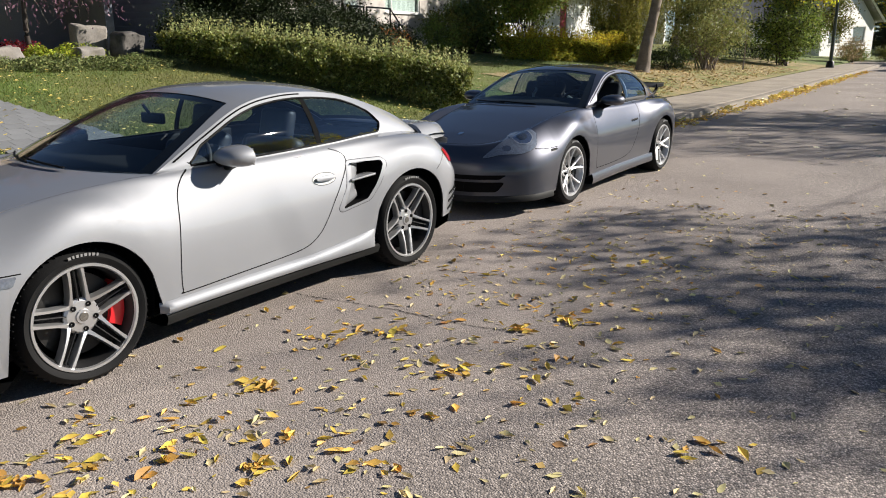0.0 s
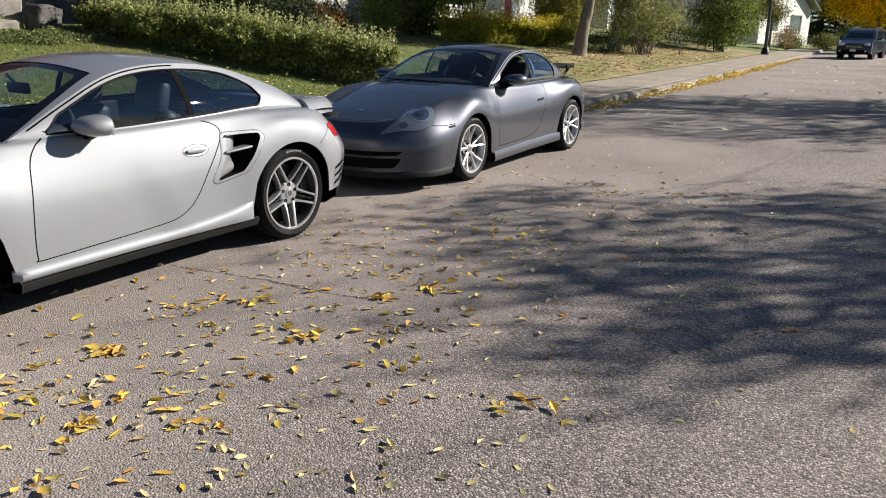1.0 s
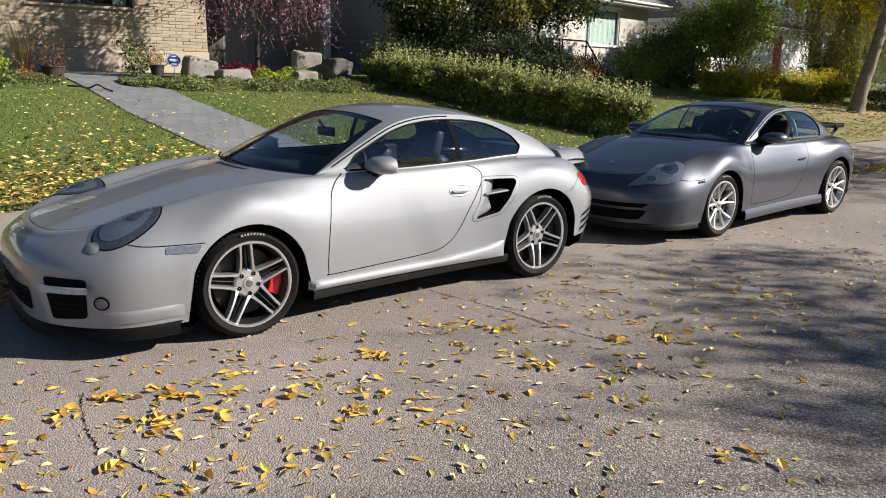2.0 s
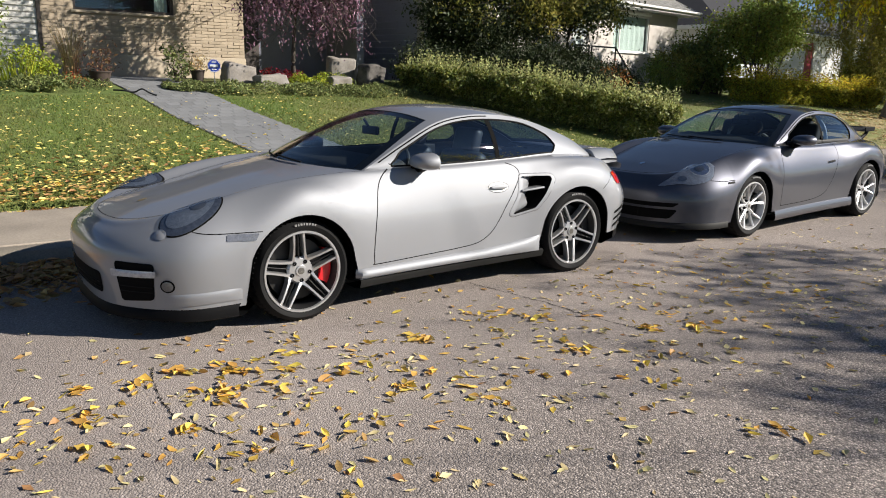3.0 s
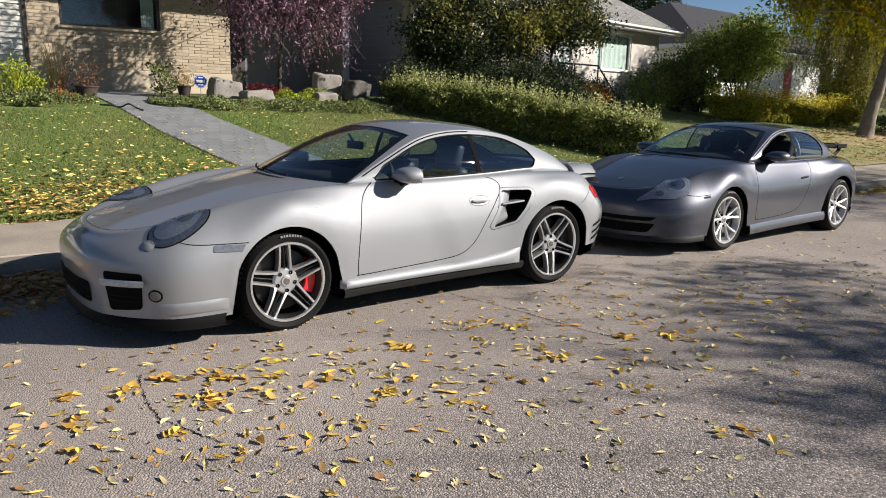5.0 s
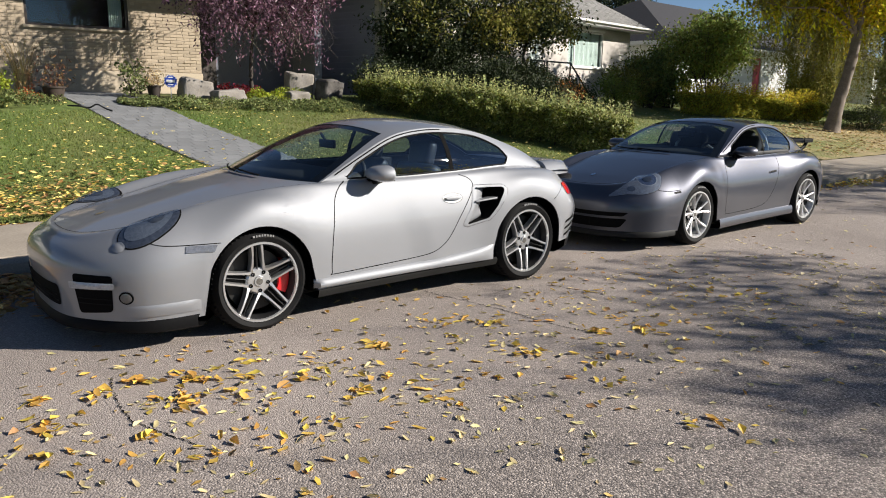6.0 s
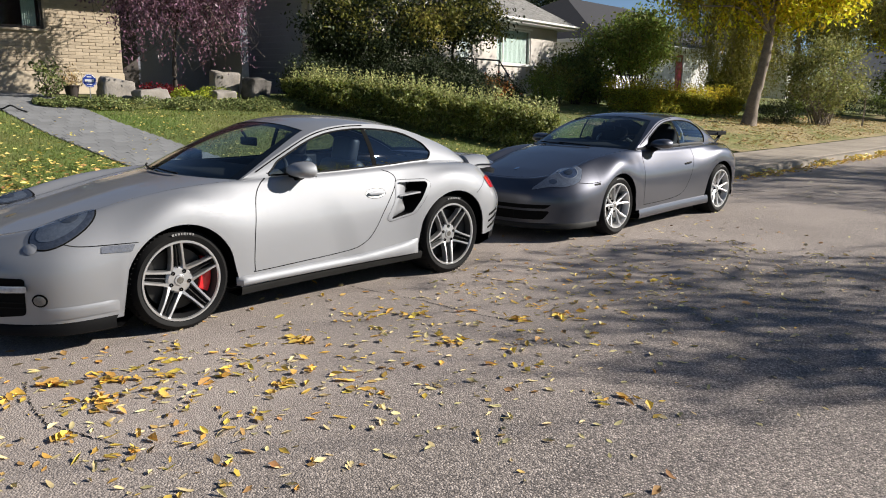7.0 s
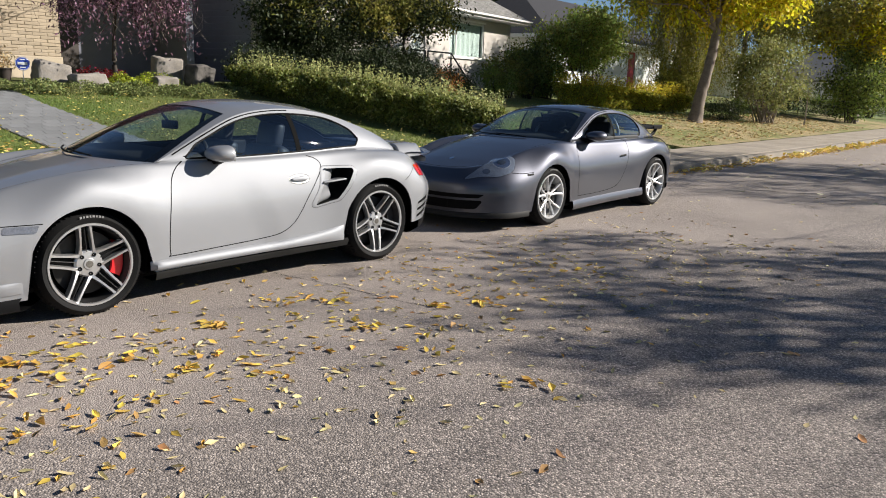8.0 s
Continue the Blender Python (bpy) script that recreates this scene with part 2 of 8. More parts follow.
def spline(keys, u):
    """A smooth curve (Catmull-Rom) through keys, at parameters u counted in keys."""
    k = np.asarray(keys, float)
    k = np.vstack([2 * k[0] - k[1], k, 2 * k[-1] - k[-2]])
    u = np.clip(np.atleast_1d(np.asarray(u, float)), 0, len(k) - 3 - 1e-9)
    i = u.astype(int)
    t = (u - i)[:, None]
    a, b, c, d = k[i], k[i + 1], k[i + 2], k[i + 3]
    return 0.5 * (2 * b + (c - a) * t + (2 * a - 5 * b + 4 * c - d) * t ** 2 + (3 * b - a - 3 * c + d) * t ** 3)


# ---- cars ----
from mathutils.bvhtree import BVHTree


def line(keys, u):
    """A body line that starts and ends on the centre plane: mirrored ends keep it smooth across the middle."""
    k = np.asarray(keys, float)
    a, b = k[1] * (-1, 1, 1), k[-2] * (-1, 1, 1)
    k = np.vstack([a, k, b])
    u = np.clip(np.atleast_1d(np.asarray(u, float)), 0, len(k) - 3 - 1e-9)
    i = u.astype(int)
    t = (u - i)[:, None]
    a, b, c, d = k[i], k[i + 1], k[i + 2], k[i + 3]
    return 0.5 * (2 * b + (c - a) * t + (2 * a - 5 * b + 4 * c - d) * t ** 2 + (3 * b - a - 3 * c + d) * t ** 3)


class Shape:
    """The sheets of a rear-engined coupe: x across, y from the front axle to the tail, z up."""

    def __init__(self, edge, crest, wide, low, rail, spine, hood, arches, nose=1.0, tail=1.0):
        def drawn(y):
            return -.36 + (y + .36) * nose if y < -.36 else 2.7 + (y - 2.7) * tail if y > 2.7 else y
        edge, crest, wide, low, rail = [[(x, drawn(y), z) for x, y, z in k] for k in (edge, crest, wide, low, rail)]
        spine, hood = [[(drawn(y), z) for y, z in k] for k in (spine, hood)]
        self.lines = (edge, crest, wide, low)
        self.rail, self.spine, self.hood, self.arches = rail, spine, hood, arches
        uu = np.linspace(0, 14, 1401)
        self.edge_y = line(edge, uu)[:, 1]
        self.edge_u = uu
        self.low_y = line(low, uu)[:, 1]

    def edge_at(self, y):
        u = np.interp(y, self.edge_y, self.edge_u)
        return line(self.lines[0], u)[0]

    def stations(self):
        us = {*np.round(np.linspace(0, 14, 169), 4), 3.0, 5.98, 8.86, 11.6}
        for yc, zc, r in self.arches:
            for y in [yc + q * (r + d) for q in (-1, 1) for d in (.0003, -.0003, -.002, -.006, -.012, -.022)]:
                us.add(round(float(np.interp(y, self.low_y, self.edge_u)), 5))
        return np.array(sorted(us))

    def section(self, u, rows=30):
        """One half section from the hood edge, belt or deck edge down to the sill or the wheel arch."""
        pts = np.vstack([line(k, u) for k in self.lines])
        fine = spline(pts, np.linspace(0, 3, 181))
        for yc, zc, r in self.arches:
            inside = ((fine[:, 1] - yc) ** 2 + (fine[:, 2] - zc) ** 2 < r * r) & (fine[:, 0] > 0.4)
            if inside.any():
                cut = int(np.argmax(inside))
                p, q = fine[cut - 1], fine[cut]
                f = lambda w: (w[1] - yc) ** 2 + (w[2] - zc) ** 2 - r * r
                k = f(p) / (f(p) - f(q))
                fine = np.vstack([fine[:cut], p + k * (q - p)])
                break
        d = np.r_[0, np.cumsum(np.linalg.norm(np.diff(fine, axis=0), axis=1))]
        k = min(120, len(d) - 1)
        t = np.r_[np.linspace(0, d[k], rows * 2 // 3), np.linspace(d[k], d[-1], rows - rows * 2 // 3 + 1)[1:]]
        return np.stack([np.interp(t, d, fine[:, i]) for i in range(3)], 1)

    def sides(self):
        us = self.stations()
        return us, np.stack([self.section(u) for u in us])

    def top(self, f, t):
        """The glasshouse's top sheet: f across from -1 to 1, t along rail and spine."""
        r, c = spline(self.rail, t)[0], spline(self.spine, t)[0]
        w = 1 - abs(f) ** 2.3
        return (f * r[0], r[1] + (c[0] - r[1]) * w, r[2] + (c[1] - r[2]) * w)

    def cheek(self, t, v):
        """The glasshouse's side sheet: v from the roof rail (0) down to the belt (1)."""
        r = spline(self.rail, t)[0]
        b = self.edge_at(r[1])
        p = r + (b - r) * v
        p[0] += 0.028 * math.sin(math.pi * v) * min(1, (r[2] - b[2]) / 0.2)
        return p, r[2] - b[2]


def thicken(ob, t=0.012, inner=1):
    s = ob.modifiers.new("thickness", 'SOLIDIFY')
    s.thickness, s.offset, s.material_offset, s.use_rim = t, -1, inner, False
    return ob


def outward(bm, centre):
    """Turns all faces away from a point."""
    c = Vector(centre)
    for f in bm.faces:
        if f.normal.dot(f.calc_center_median() - c) < 0:
            f.normal_flip()
    return bm


def sheet(pts):
    """A bmesh from a grid of points, welded where they meet."""
    pts = np.asarray(pts)
    r, c = pts.shape[:2]
    bm = bmesh.new()
    vs = [bm.verts.new(p) for p in pts.reshape(-1, 3)]
    for f in grid_faces(r, c):
        try:
            bm.faces.new([vs[k] for k in f])
        except ValueError:
            pass
    bmesh.ops.remove_doubles(bm, verts=bm.verts, dist=0.0004)
    bmesh.ops.dissolve_degenerate(bm, edges=bm.edges, dist=0.0004)
    bm.normal_update()
    return bm


class Skin:
    """The outer surface, to lay trims, lamps and seams on."""

    def __init__(self, objects):
        bm = bmesh.new()
        for o in objects:
            bm.from_mesh(o.data)
        bm.normal_update()
        self.tree = BVHTree.FromBMesh(bm)
        bm.free()

    def drop(self, p, way, lift):
        hit, normal, _, _ = self.tree.ray_cast(Vector(p), Vector(way))
        if hit is None:
            return None
        if normal.dot(Vector(way)) > 0:
            normal = -normal
        return hit + normal * lift

    def inlay(self, outline, frame_of, way, lift, rings=6, dome=0.0):
        """A patch laid on the skin: a closed outline in the plane frame_of(a, b), dropped along way."""
        bm = bmesh.new()
        o = np.asarray(outline, float)
        c = o.mean(0)
        n = len(o)
        loops = []
        for k in range(rings + 1):
            s = k / rings
            row = []
            for q in (o if k else [c]):
                a, b = c + (q - c) * s
                h = self.drop(frame_of(a, b), way, lift + dome * (1 - s * s))
                row.append(bm.verts.new(h) if h else None)
            loops.append(row)
        for i in range(n):
            j = (i + 1) % n
            tri = (loops[0][0], loops[1][i], loops[1][j])
            if all(tri):
                bm.faces.new(tri)
            for k in range(1, rings):
                quad = (loops[k][i], loops[k + 1][i], loops[k + 1][j], loops[k][j])
                if all(quad):
                    bm.faces.new(quad)
        bm.normal_update()
        w = Vector(way)
        if sum(f.normal.dot(w) for f in bm.faces) > 0:
            bmesh.ops.reverse_faces(bm, faces=bm.faces)
        return bm

    def seam(self, pts, frame_of, way, width=0.005, lift=0.0008, closed=False, bm=None):
        """A narrow strip along a path on the skin."""
        own = bm or bmesh.new()
        p = np.asarray(pts, float)
        row = []
        m = len(p)
        for i in range(m):
            a = p[i - 1] if (i or closed) else p[i]
            b = p[(i + 1) % m] if (i + 1 < m or closed) else p[i]
            d = (b - a) / (np.linalg.norm(b - a) + 1e-9)
            s = np.array((-d[1], d[0])) * width / 2
            l, r = self.drop(frame_of(*(p[i] + s)), way, lift), self.drop(frame_of(*(p[i] - s)), way, lift)
            row.append((own.verts.new(l), own.verts.new(r)) if l and r else None)
        for i in range(m if closed else m - 1):
            a, b = row[i], row[(i + 1) % m]
            if a and b:
                own.faces.new((a[0], a[1], b[1], b[0]))
        own.normal_update()
        w = Vector(way)
        for f in own.faces:
            if f.normal.dot(w) > 0:
                f.normal_flip()
        return own


def side_of(sign):
    return (lambda a, b: (sign * 2.0, a, b)), (-sign, 0, 0)


FRONT = (lambda a, b: (a, -3.0, b)), (0, 1, 0)
ABOVE = (lambda a, b: (a, b, 3.0)), (0, 0, -1)


def slanted(origin, way):
    """A plane that faces a slanted way: a runs across, b runs up."""
    w = Vector(way).normalized()
    across = w.cross(Vector((0, 0, 1))).normalized()
    up = across.cross(w)
    o = Vector(origin) - w * 1.5
    return (lambda a, b: o + across * a + up * b), tuple(w)


def oval(a, b, ra, rb, n=36, tilt=0.0, power=2.0):
    out = []
    for k in range(n):
        c, s = math.cos(k * math.tau / n), math.sin(k * math.tau / n)
        x, y = ra * math.copysign(abs(c) ** (2 / power), c), rb * math.copysign(abs(s) ** (2 / power), s)
        out.append((a + x * math.cos(tilt) - y * math.sin(tilt), b + x * math.sin(tilt) + y * math.cos(tilt)))
    return out


def rounded(corners, r=0.02, n=5):
    """A closed outline with rounded corners."""
    out = []
    c = [np.asarray(p, float) for p in corners]
    for i, p in enumerate(c):
        a, b = c[i - 1], c[(i + 1) % len(c)]
        da, db = (a - p), (b - p)
        ra, rb = min(r, np.linalg.norm(da) / 2.1), min(r, np.linalg.norm(db) / 2.1)
        s, e = p + da / np.linalg.norm(da) * ra, p + db / np.linalg.norm(db) * rb
        for k in range(n + 1):
            t = k / n
            out.append((1 - t) ** 2 * s + 2 * t * (1 - t) * p + t * t * e)
    dense = []
    for i, p in enumerate(out):
        q = out[(i + 1) % len(out)]
        m = max(1, int(np.linalg.norm(q - p) / 0.05))
        dense += [p + (q - p) * k / m for k in range(m)]
    return dense


# wheels
def twin_spoke(bm, angle, r0, r1, x0, x1, gap0, gap1, wide, deep):
    """The two ribs of a spoke, from the hub (r0), where they flare, to the rim (r1)."""
    turned = Matrix.Rotation(angle, 3, 'X')
    for side in (-1, 1):
        rings = []
        for t in (0, .12, .3, .55, .8, 1):
            r, x, g = r0 + (r1 - r0) * t, x0 + (x1 - x0) * t + .006 * math.sin(math.pi * t), gap0 + (gap1 - gap0) * t
            outer = wide * (1 + 2.0 * (1 - t) ** 5 + .5 * t ** 6)
            inner = wide * (.9 + .3 * t ** 6)
            cut = ((g - inner - .004, -deep), (g - inner - .002, -.005), (g - inner, 0), (g + outer, 0), (g + outer + .002, -.005), (g + outer + .005, -deep))
            rings.append([bm.verts.new(turned @ Vector((x + dx, r, side * off))) for off, dx in cut])
        for a, b in zip(rings, rings[1:]):
            for j in range(5):
                bm.faces.new((a[j], a[j + 1], b[j + 1], b[j]))
    bmesh.ops.recalc_face_normals(bm, faces=bm.faces)


def wheel(parent, at, sign, tyre_r, rim_r, width, style, spin=0.0, steer=0.0, caliper=None):
    """A tyre with its rim, disc and caliper. The axle runs along x; +x is the outer face."""
    root = new("wheel")
    root.parent = parent
    root.matrix_parent_inverse = Matrix()
    root.matrix_basis = pose(*at, 0, 0, (180 if sign < 0 else 0) + steer)
    h = width / 2
    prof = [(-h + 0.02, rim_r + 0.005), (-h, rim_r + 0.03), (-h, tyre_r - 0.035), (-h + 0.025, tyre_r - 0.008), (-h * 0.5, tyre_r),
            (h * 0.5, tyre_r), (h - 0.028, tyre_r - 0.007), (h - 0.004, tyre_r - 0.03), (h + 0.004, (tyre_r + rim_r) / 2),
            (h - 0.002, rim_r + 0.018), (h - 0.012, rim_r + 0.004)]
    tyre = part("tyre", lathe_bm(prof, 72), RUBBER, root, soft=40)
    # tread cuts across the shoulder
    bm = bmesh.new()
    for k in range(64):
        m = Matrix.Rotation(k * math.tau / 64, 4, 'X')
        box_bm((0.035, 0.006, 0.007), (0, 0, 0), 0, (0, 0, 0), bm)
        vs = bm.verts[:] if k == 0 else bm.verts[-8:]
        bmesh.ops.transform(bm, matrix=m @ pose(h - 0.042, 0, tyre_r - 0.0025, 0, 12, 0), verts=list(vs))
        bm.verts.ensure_lookup_table()
    tagged(part("tread", bm, RUBBER, tyre), kind="stuff")
    # raised lettering, kept as plain bars
    bm = bmesh.new()
    for k in range(8):
        ang = radians(-16 + k * 3.6)
        m = Matrix.Rotation(ang, 4, 'X')
        n0 = len(bm.verts)
        box_bm((0.003, 0.009 + .004 * (k % 2), 0.013), (h + 0.0035, 0, (tyre_r + rim_r) / 2 + 0.012), 0, (0, 0, 0), bm)
        bm.verts.ensure_lookup_table()
        bmesh.ops.transform(bm, matrix=m, verts=bm.verts[n0:])
    tagged(part("sidewall_print", bm, mat("sidewall_print", (0.22, 0.22, 0.22), 0.7), tyre), kind="stuff")
    # rim: barrel and lip
    lip = [(h - 0.012, rim_r + 0.006), (h - 0.004, rim_r + 0.004), (h - 0.004, rim_r - 0.008), (h - 0.018, rim_r - 0.013), (h - 0.03, rim_r - 0.006)]
    rim = part("rim", lathe_bm(lip, 72), ALLOY if style == "twin" else ALLOY_SILVER, root, soft=40)
    barrel = [(h - 0.016, rim_r - 0.013), (h - 0.05, rim_r - 0.024), (-h + 0.03, rim_r - 0.02), (-h + 0.03, rim_r - 0.008), (h - 0.016, rim_r - 0.006)]
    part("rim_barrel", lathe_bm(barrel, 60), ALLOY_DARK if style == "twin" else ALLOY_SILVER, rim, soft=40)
    # added near-black disc in place of the shade behind the spokes
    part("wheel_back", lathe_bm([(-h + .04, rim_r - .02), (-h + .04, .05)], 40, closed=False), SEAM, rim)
    bm = bmesh.new()
    if style == "twin":
        for k in range(5):
            turn = Matrix.Rotation(spin + k * math.tau / 5, 4, 'X')
            one = bmesh.new()
            twin_spoke(one, spin + k * math.tau / 5, 0.062, rim_r - 0.010, h - 0.046, h - 0.013, 0.038, 0.031, 0.0056, 0.045)
            part("spoke", one, ALLOY, rim, soft=30)
            # dark bar and black plate draw the shaded gap between the two ribs
            one = box_bm((0.016, rim_r - 0.085, 0.0045), (h - 0.046, rim_r / 2 + 0.032, 0), 0.0015, (0, 0, -7.5))
            bmesh.ops.transform(one, matrix=turn, verts=one.verts)
            part("spoke_ridge", one, ALLOY_DARK, rim)
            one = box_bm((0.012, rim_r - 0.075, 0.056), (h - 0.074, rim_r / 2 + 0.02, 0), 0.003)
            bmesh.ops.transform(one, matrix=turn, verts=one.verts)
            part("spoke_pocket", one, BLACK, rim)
    else:
        for k in range(10):
            a = spin + (k // 2) * math.tau / 5 + (-0.19 if k % 2 else 0.19)
            b = spin + (k // 2) * math.tau / 5 + (-0.27 if k % 2 else 0.27)
            ring = []
            for r, x, ang, w, d in ((0.045, h - 0.045, a * 0.55 + (spin + (k // 2) * math.tau / 5) * 0.45, 0.012, 0.03), (rim_r * 0.55, h - 0.034, a, 0.0100, 0.026), (rim_r - 0.01, h - 0.010, b, 0.0125, 0.024)):
                for off, dx in ((-w, -0.004), (0, 0.002), (w, -0.004), (w, -d), (-w, -d)):
                    ring.append(bm.verts.new(Matrix.Rotation(ang, 3, 'X') @ Vector((x + dx, r, off))))
            for q in range(2):
                for j in range(5):
                    bm.faces.new([ring[5 * q + j], ring[5 * q + (j + 1) % 5], ring[5 * q + 5 + (j + 1) % 5], ring[5 * q + 5 + j]])
            part("spoke", bm, ALLOY_SILVER, rim)
            bm = bmesh.new()
    hub = [(h - 0.085, 0.090 if style == "twin" else 0.070), (h - 0.058, 0.086 if style == "twin" else 0.066), (h - 0.047, 0.074 if style == "twin" else 0.058), (h - 0.045, 0.036), (h - 0.038, 0.033), (h - 0.036, 0.001)]
    part("hub_cap", lathe_bm(hub, 40, closed=False), ALLOY if style == "twin" else ALLOY_SILVER, rim, soft=35)
    bm = bmesh.new()
    lathe_bm([(h - 0.0358, 0.022), (h - 0.0345, 0.020), (h - 0.0345, 0.001)], 24, bm, closed=False)
    part("centre_badge", bm, mat("badge_grey", (0.20, 0.19, 0.17), 0.3, 0.6, 0.4, 60, 200), rim)
    for k in range(5):
        a = spin + (k + 0.5) * math.tau / 5
        c = (0, 0.062 * math.cos(a), 0.062 * math.sin(a))
        part("wheel_bolt", lathe_bm([(h - 0.06, 0.0125), (h - 0.0405, 0.0125), (h - 0.0405, 0.008), (h - 0.048, 0.001)], 12, closed=False, centre=c), BLACK, rim)
    # brake
    disc = [(h - 0.10, rim_r - 0.055), (h - 0.128, rim_r - 0.055), (h - 0.128, 0.08), (h - 0.10, 0.08)]
    # ten-spoke wheels get a lighter disc, so the gaps read grey
    part("brake_disc", lathe_bm(disc, 56), STEEL if style == "twin" else mat("light_disc_steel", (.22, .21, .20), .42, .7, .12, 10, 150), root, soft=30)
    bm = bmesh.new()
    r_in, r_out = rim_r - 0.098, rim_r - 0.030
    cal = []
    for k in range(9):
        a = radians(-30 + k * 62 / 8) + (math.pi if sign > 0 else 0) + math.pi
        for r, x in ((r_in, h - 0.072), (r_out, h - 0.072), (r_out, h - 0.15), (r_in, h - 0.15)):
            cal.append((x, r * math.cos(a), r * math.sin(a)))
    vs = [bm.verts.new(p) for p in cal]
    for k in range(8):
        for j in range(4):
            bm.faces.new((vs[4 * k + j], vs[4 * k + (j + 1) % 4], vs[4 * k + 4 + (j + 1) % 4], vs[4 * k + 4 + j]))
    bm.faces.new(vs[:4])
    bm.faces.new(vs[-4:])
    bmesh.ops.recalc_face_normals(bm, faces=bm.faces)
    part("brake_caliper", bm, caliper or STEEL, root)
    return root


def seat(parent, x, y, material, bucket=False):
    root = new("seat")
    root.parent = parent
    root.location = (x, y, 0.28)
    w = 0.50 if bucket else 0.48
    part("cushion", box_bm((w, 0.50, 0.15), (0, 0, 0.05), 0.05, (-8, 0, 0), segments=3), material, root, soft=40)
    part("backrest", box_bm((w, 0.13, 0.74 if bucket else 0.62), (0, 0.33 if bucket else 0.32, 0.44 if bucket else 0.38), 0.05, (-18, 0, 0), segments=3), material, root, soft=40)
    for s in (-1, 1):
        part("bolster", box_bm((0.09, 0.20, 0.52), (s * w * 0.47, 0.27, 0.40 if bucket else 0.34), 0.04, (-18, 0, 0), segments=3), material, root, soft=40)
    part("headrest", box_bm((0.27, 0.10, 0.20), (0, 0.435, 0.755), 0.04, (-14, 0, 0), segments=3), material, root, soft=40)


def coupe(name, at, turn, shape, spec):
    """A two-door coupe with real panels, panes, cabin and wheels."""
    root = empty(name, at, turn, spec["label"], "car")
    paint = spec["paint"]
    P = [paint, CABIN]
    us, half = shape.sides()
    mid = (0, 1.2, 0.5)
    shells = []
    # painted sides, cut into panels along the body
    cuts = spec["cuts"]
    names = ["front_bumper", "front_wing", "door", "rear_wing", "rear_bumper"]
    for k, nm in enumerate(names):
        a, b = cuts[k], cuts[k + 1]
        pick = (us >= a - 1e-6) & (us <= b + 1e-6)
        cols = half[pick]
        for sign in ((1, -1) if k not in (0, 4) else (0,)):
            if sign:
                pts = cols * (sign, 1, 1)
            else:
                pts = np.concatenate([cols[::-1], (cols * (-1, 1, 1))[1:]]) if k == 0 else np.concatenate([cols, (cols * (-1, 1, 1))[::-1][1:]])
            bm = outward(sheet(pts), mid)
            shells.append(thicken(part(nm, bm, P, root, soft=50)))
    # hood and engine lid
    def lid(nm, u0, u1, height, n=34, m=25):
        pts = []
        for u in np.linspace(u0, u1, n):
            e = line(shape.lines[0], u)[0]
            row = []
            for f in np.linspace(-1, 1, m):
                base = shape.top(f, 0)[1] + .03
                y = min(e[1], base) if nm == "hood" else e[1]
                z0 = e[2] if y == e[1] else shape.edge_at(y)[2]
                row.append((f * e[0], y, z0 + (height(y) - z0) * (1 - abs(f) ** 2.4)))
            pts.append(row)
        bm = outward(sheet(np.array(pts)), mid)
        shells.append(thicken(part(nm, bm, P, root, soft=50)))
    hood = np.asarray(shape.hood)
    lid("hood", 0.0, spec["cowl"], lambda y: float(np.interp(y, hood[:, 0], hood[:, 1])))
    lid("engine_lid", spec["deck"], 14.0, lambda y: float(np.interp(y, spec["tail"][0], spec["tail"][1])))
    # glasshouse
    F = np.linspace(-1, 1, 29)
    t_ws, t_rf, t_rw = spec["t"]
    top = lambda t0, t1, f0=-1.0, n=16: np.array([[shape.top(f, t) for f in F * abs(f0)] for t in np.linspace(t0, t1, n)])
    shells.append(thicken(part("roof", outward(sheet(top(t_ws, t_rf)), mid), P, root, soft=50)))
    edge = lambda t: .985 - .115 * min(1, t / t_ws) ** 1.4
    for sgn in (1, -1):
        for a, b, nm in ((0.0, t_ws, "windscreen_pillar"), (t_rf, 8.0, "rear_pillar")):
            pts = np.array([[shape.top(sgn * f, t) for f in np.linspace(edge(t) if nm[0] == "w" else .87, 1, 5)] for t in np.linspace(a, b, 18)])
            shells.append(thicken(part(nm, outward(sheet(pts), mid), P, root, soft=50)))
    def pane(nm, t0, t1, e, m, inset=0.004):
        pts = np.array([[shape.top(f, t) for f in np.linspace(-e(t), e(t), 25)] for t in np.linspace(t0, t1, 14)])
        pts[:, :, 2] -= inset
        ob = part(nm, outward(sheet(pts), mid), m, root, soft=60)
        # black border printed on the glass
        bm = bmesh.new()
        g = np.array([[shape.top(f, t) for f in np.linspace(-e(t), e(t), 41)] for t in np.linspace(t0, t1, 41)])
        g[:, :, 2] -= inset + 0.003
        ring = [(i, j) for i in range(40) for j in range(40) if i < 2 or i > 36 or j < 2 or j > 37]
        for i, j in ring:
            bm.faces.new([bm.verts.new(g[q]) for q in ((i, j), (i, j + 1), (i + 1, j + 1), (i + 1, j))])
        bmesh.ops.remove_doubles(bm, verts=bm.verts, dist=0.0005)
        part("glass_border", bm, BLACK, ob)
        return ob
    pane("windscreen", 0.0, t_ws, edge, CAR_GLASS)
    pane("rear_window", t_rf + 0.05, t_rw, lambda t: 0.87, DARK_GLASS)
    t_all = np.linspace(0, 8, 121)
    y0, y1, y_pillar = spec["glass"]
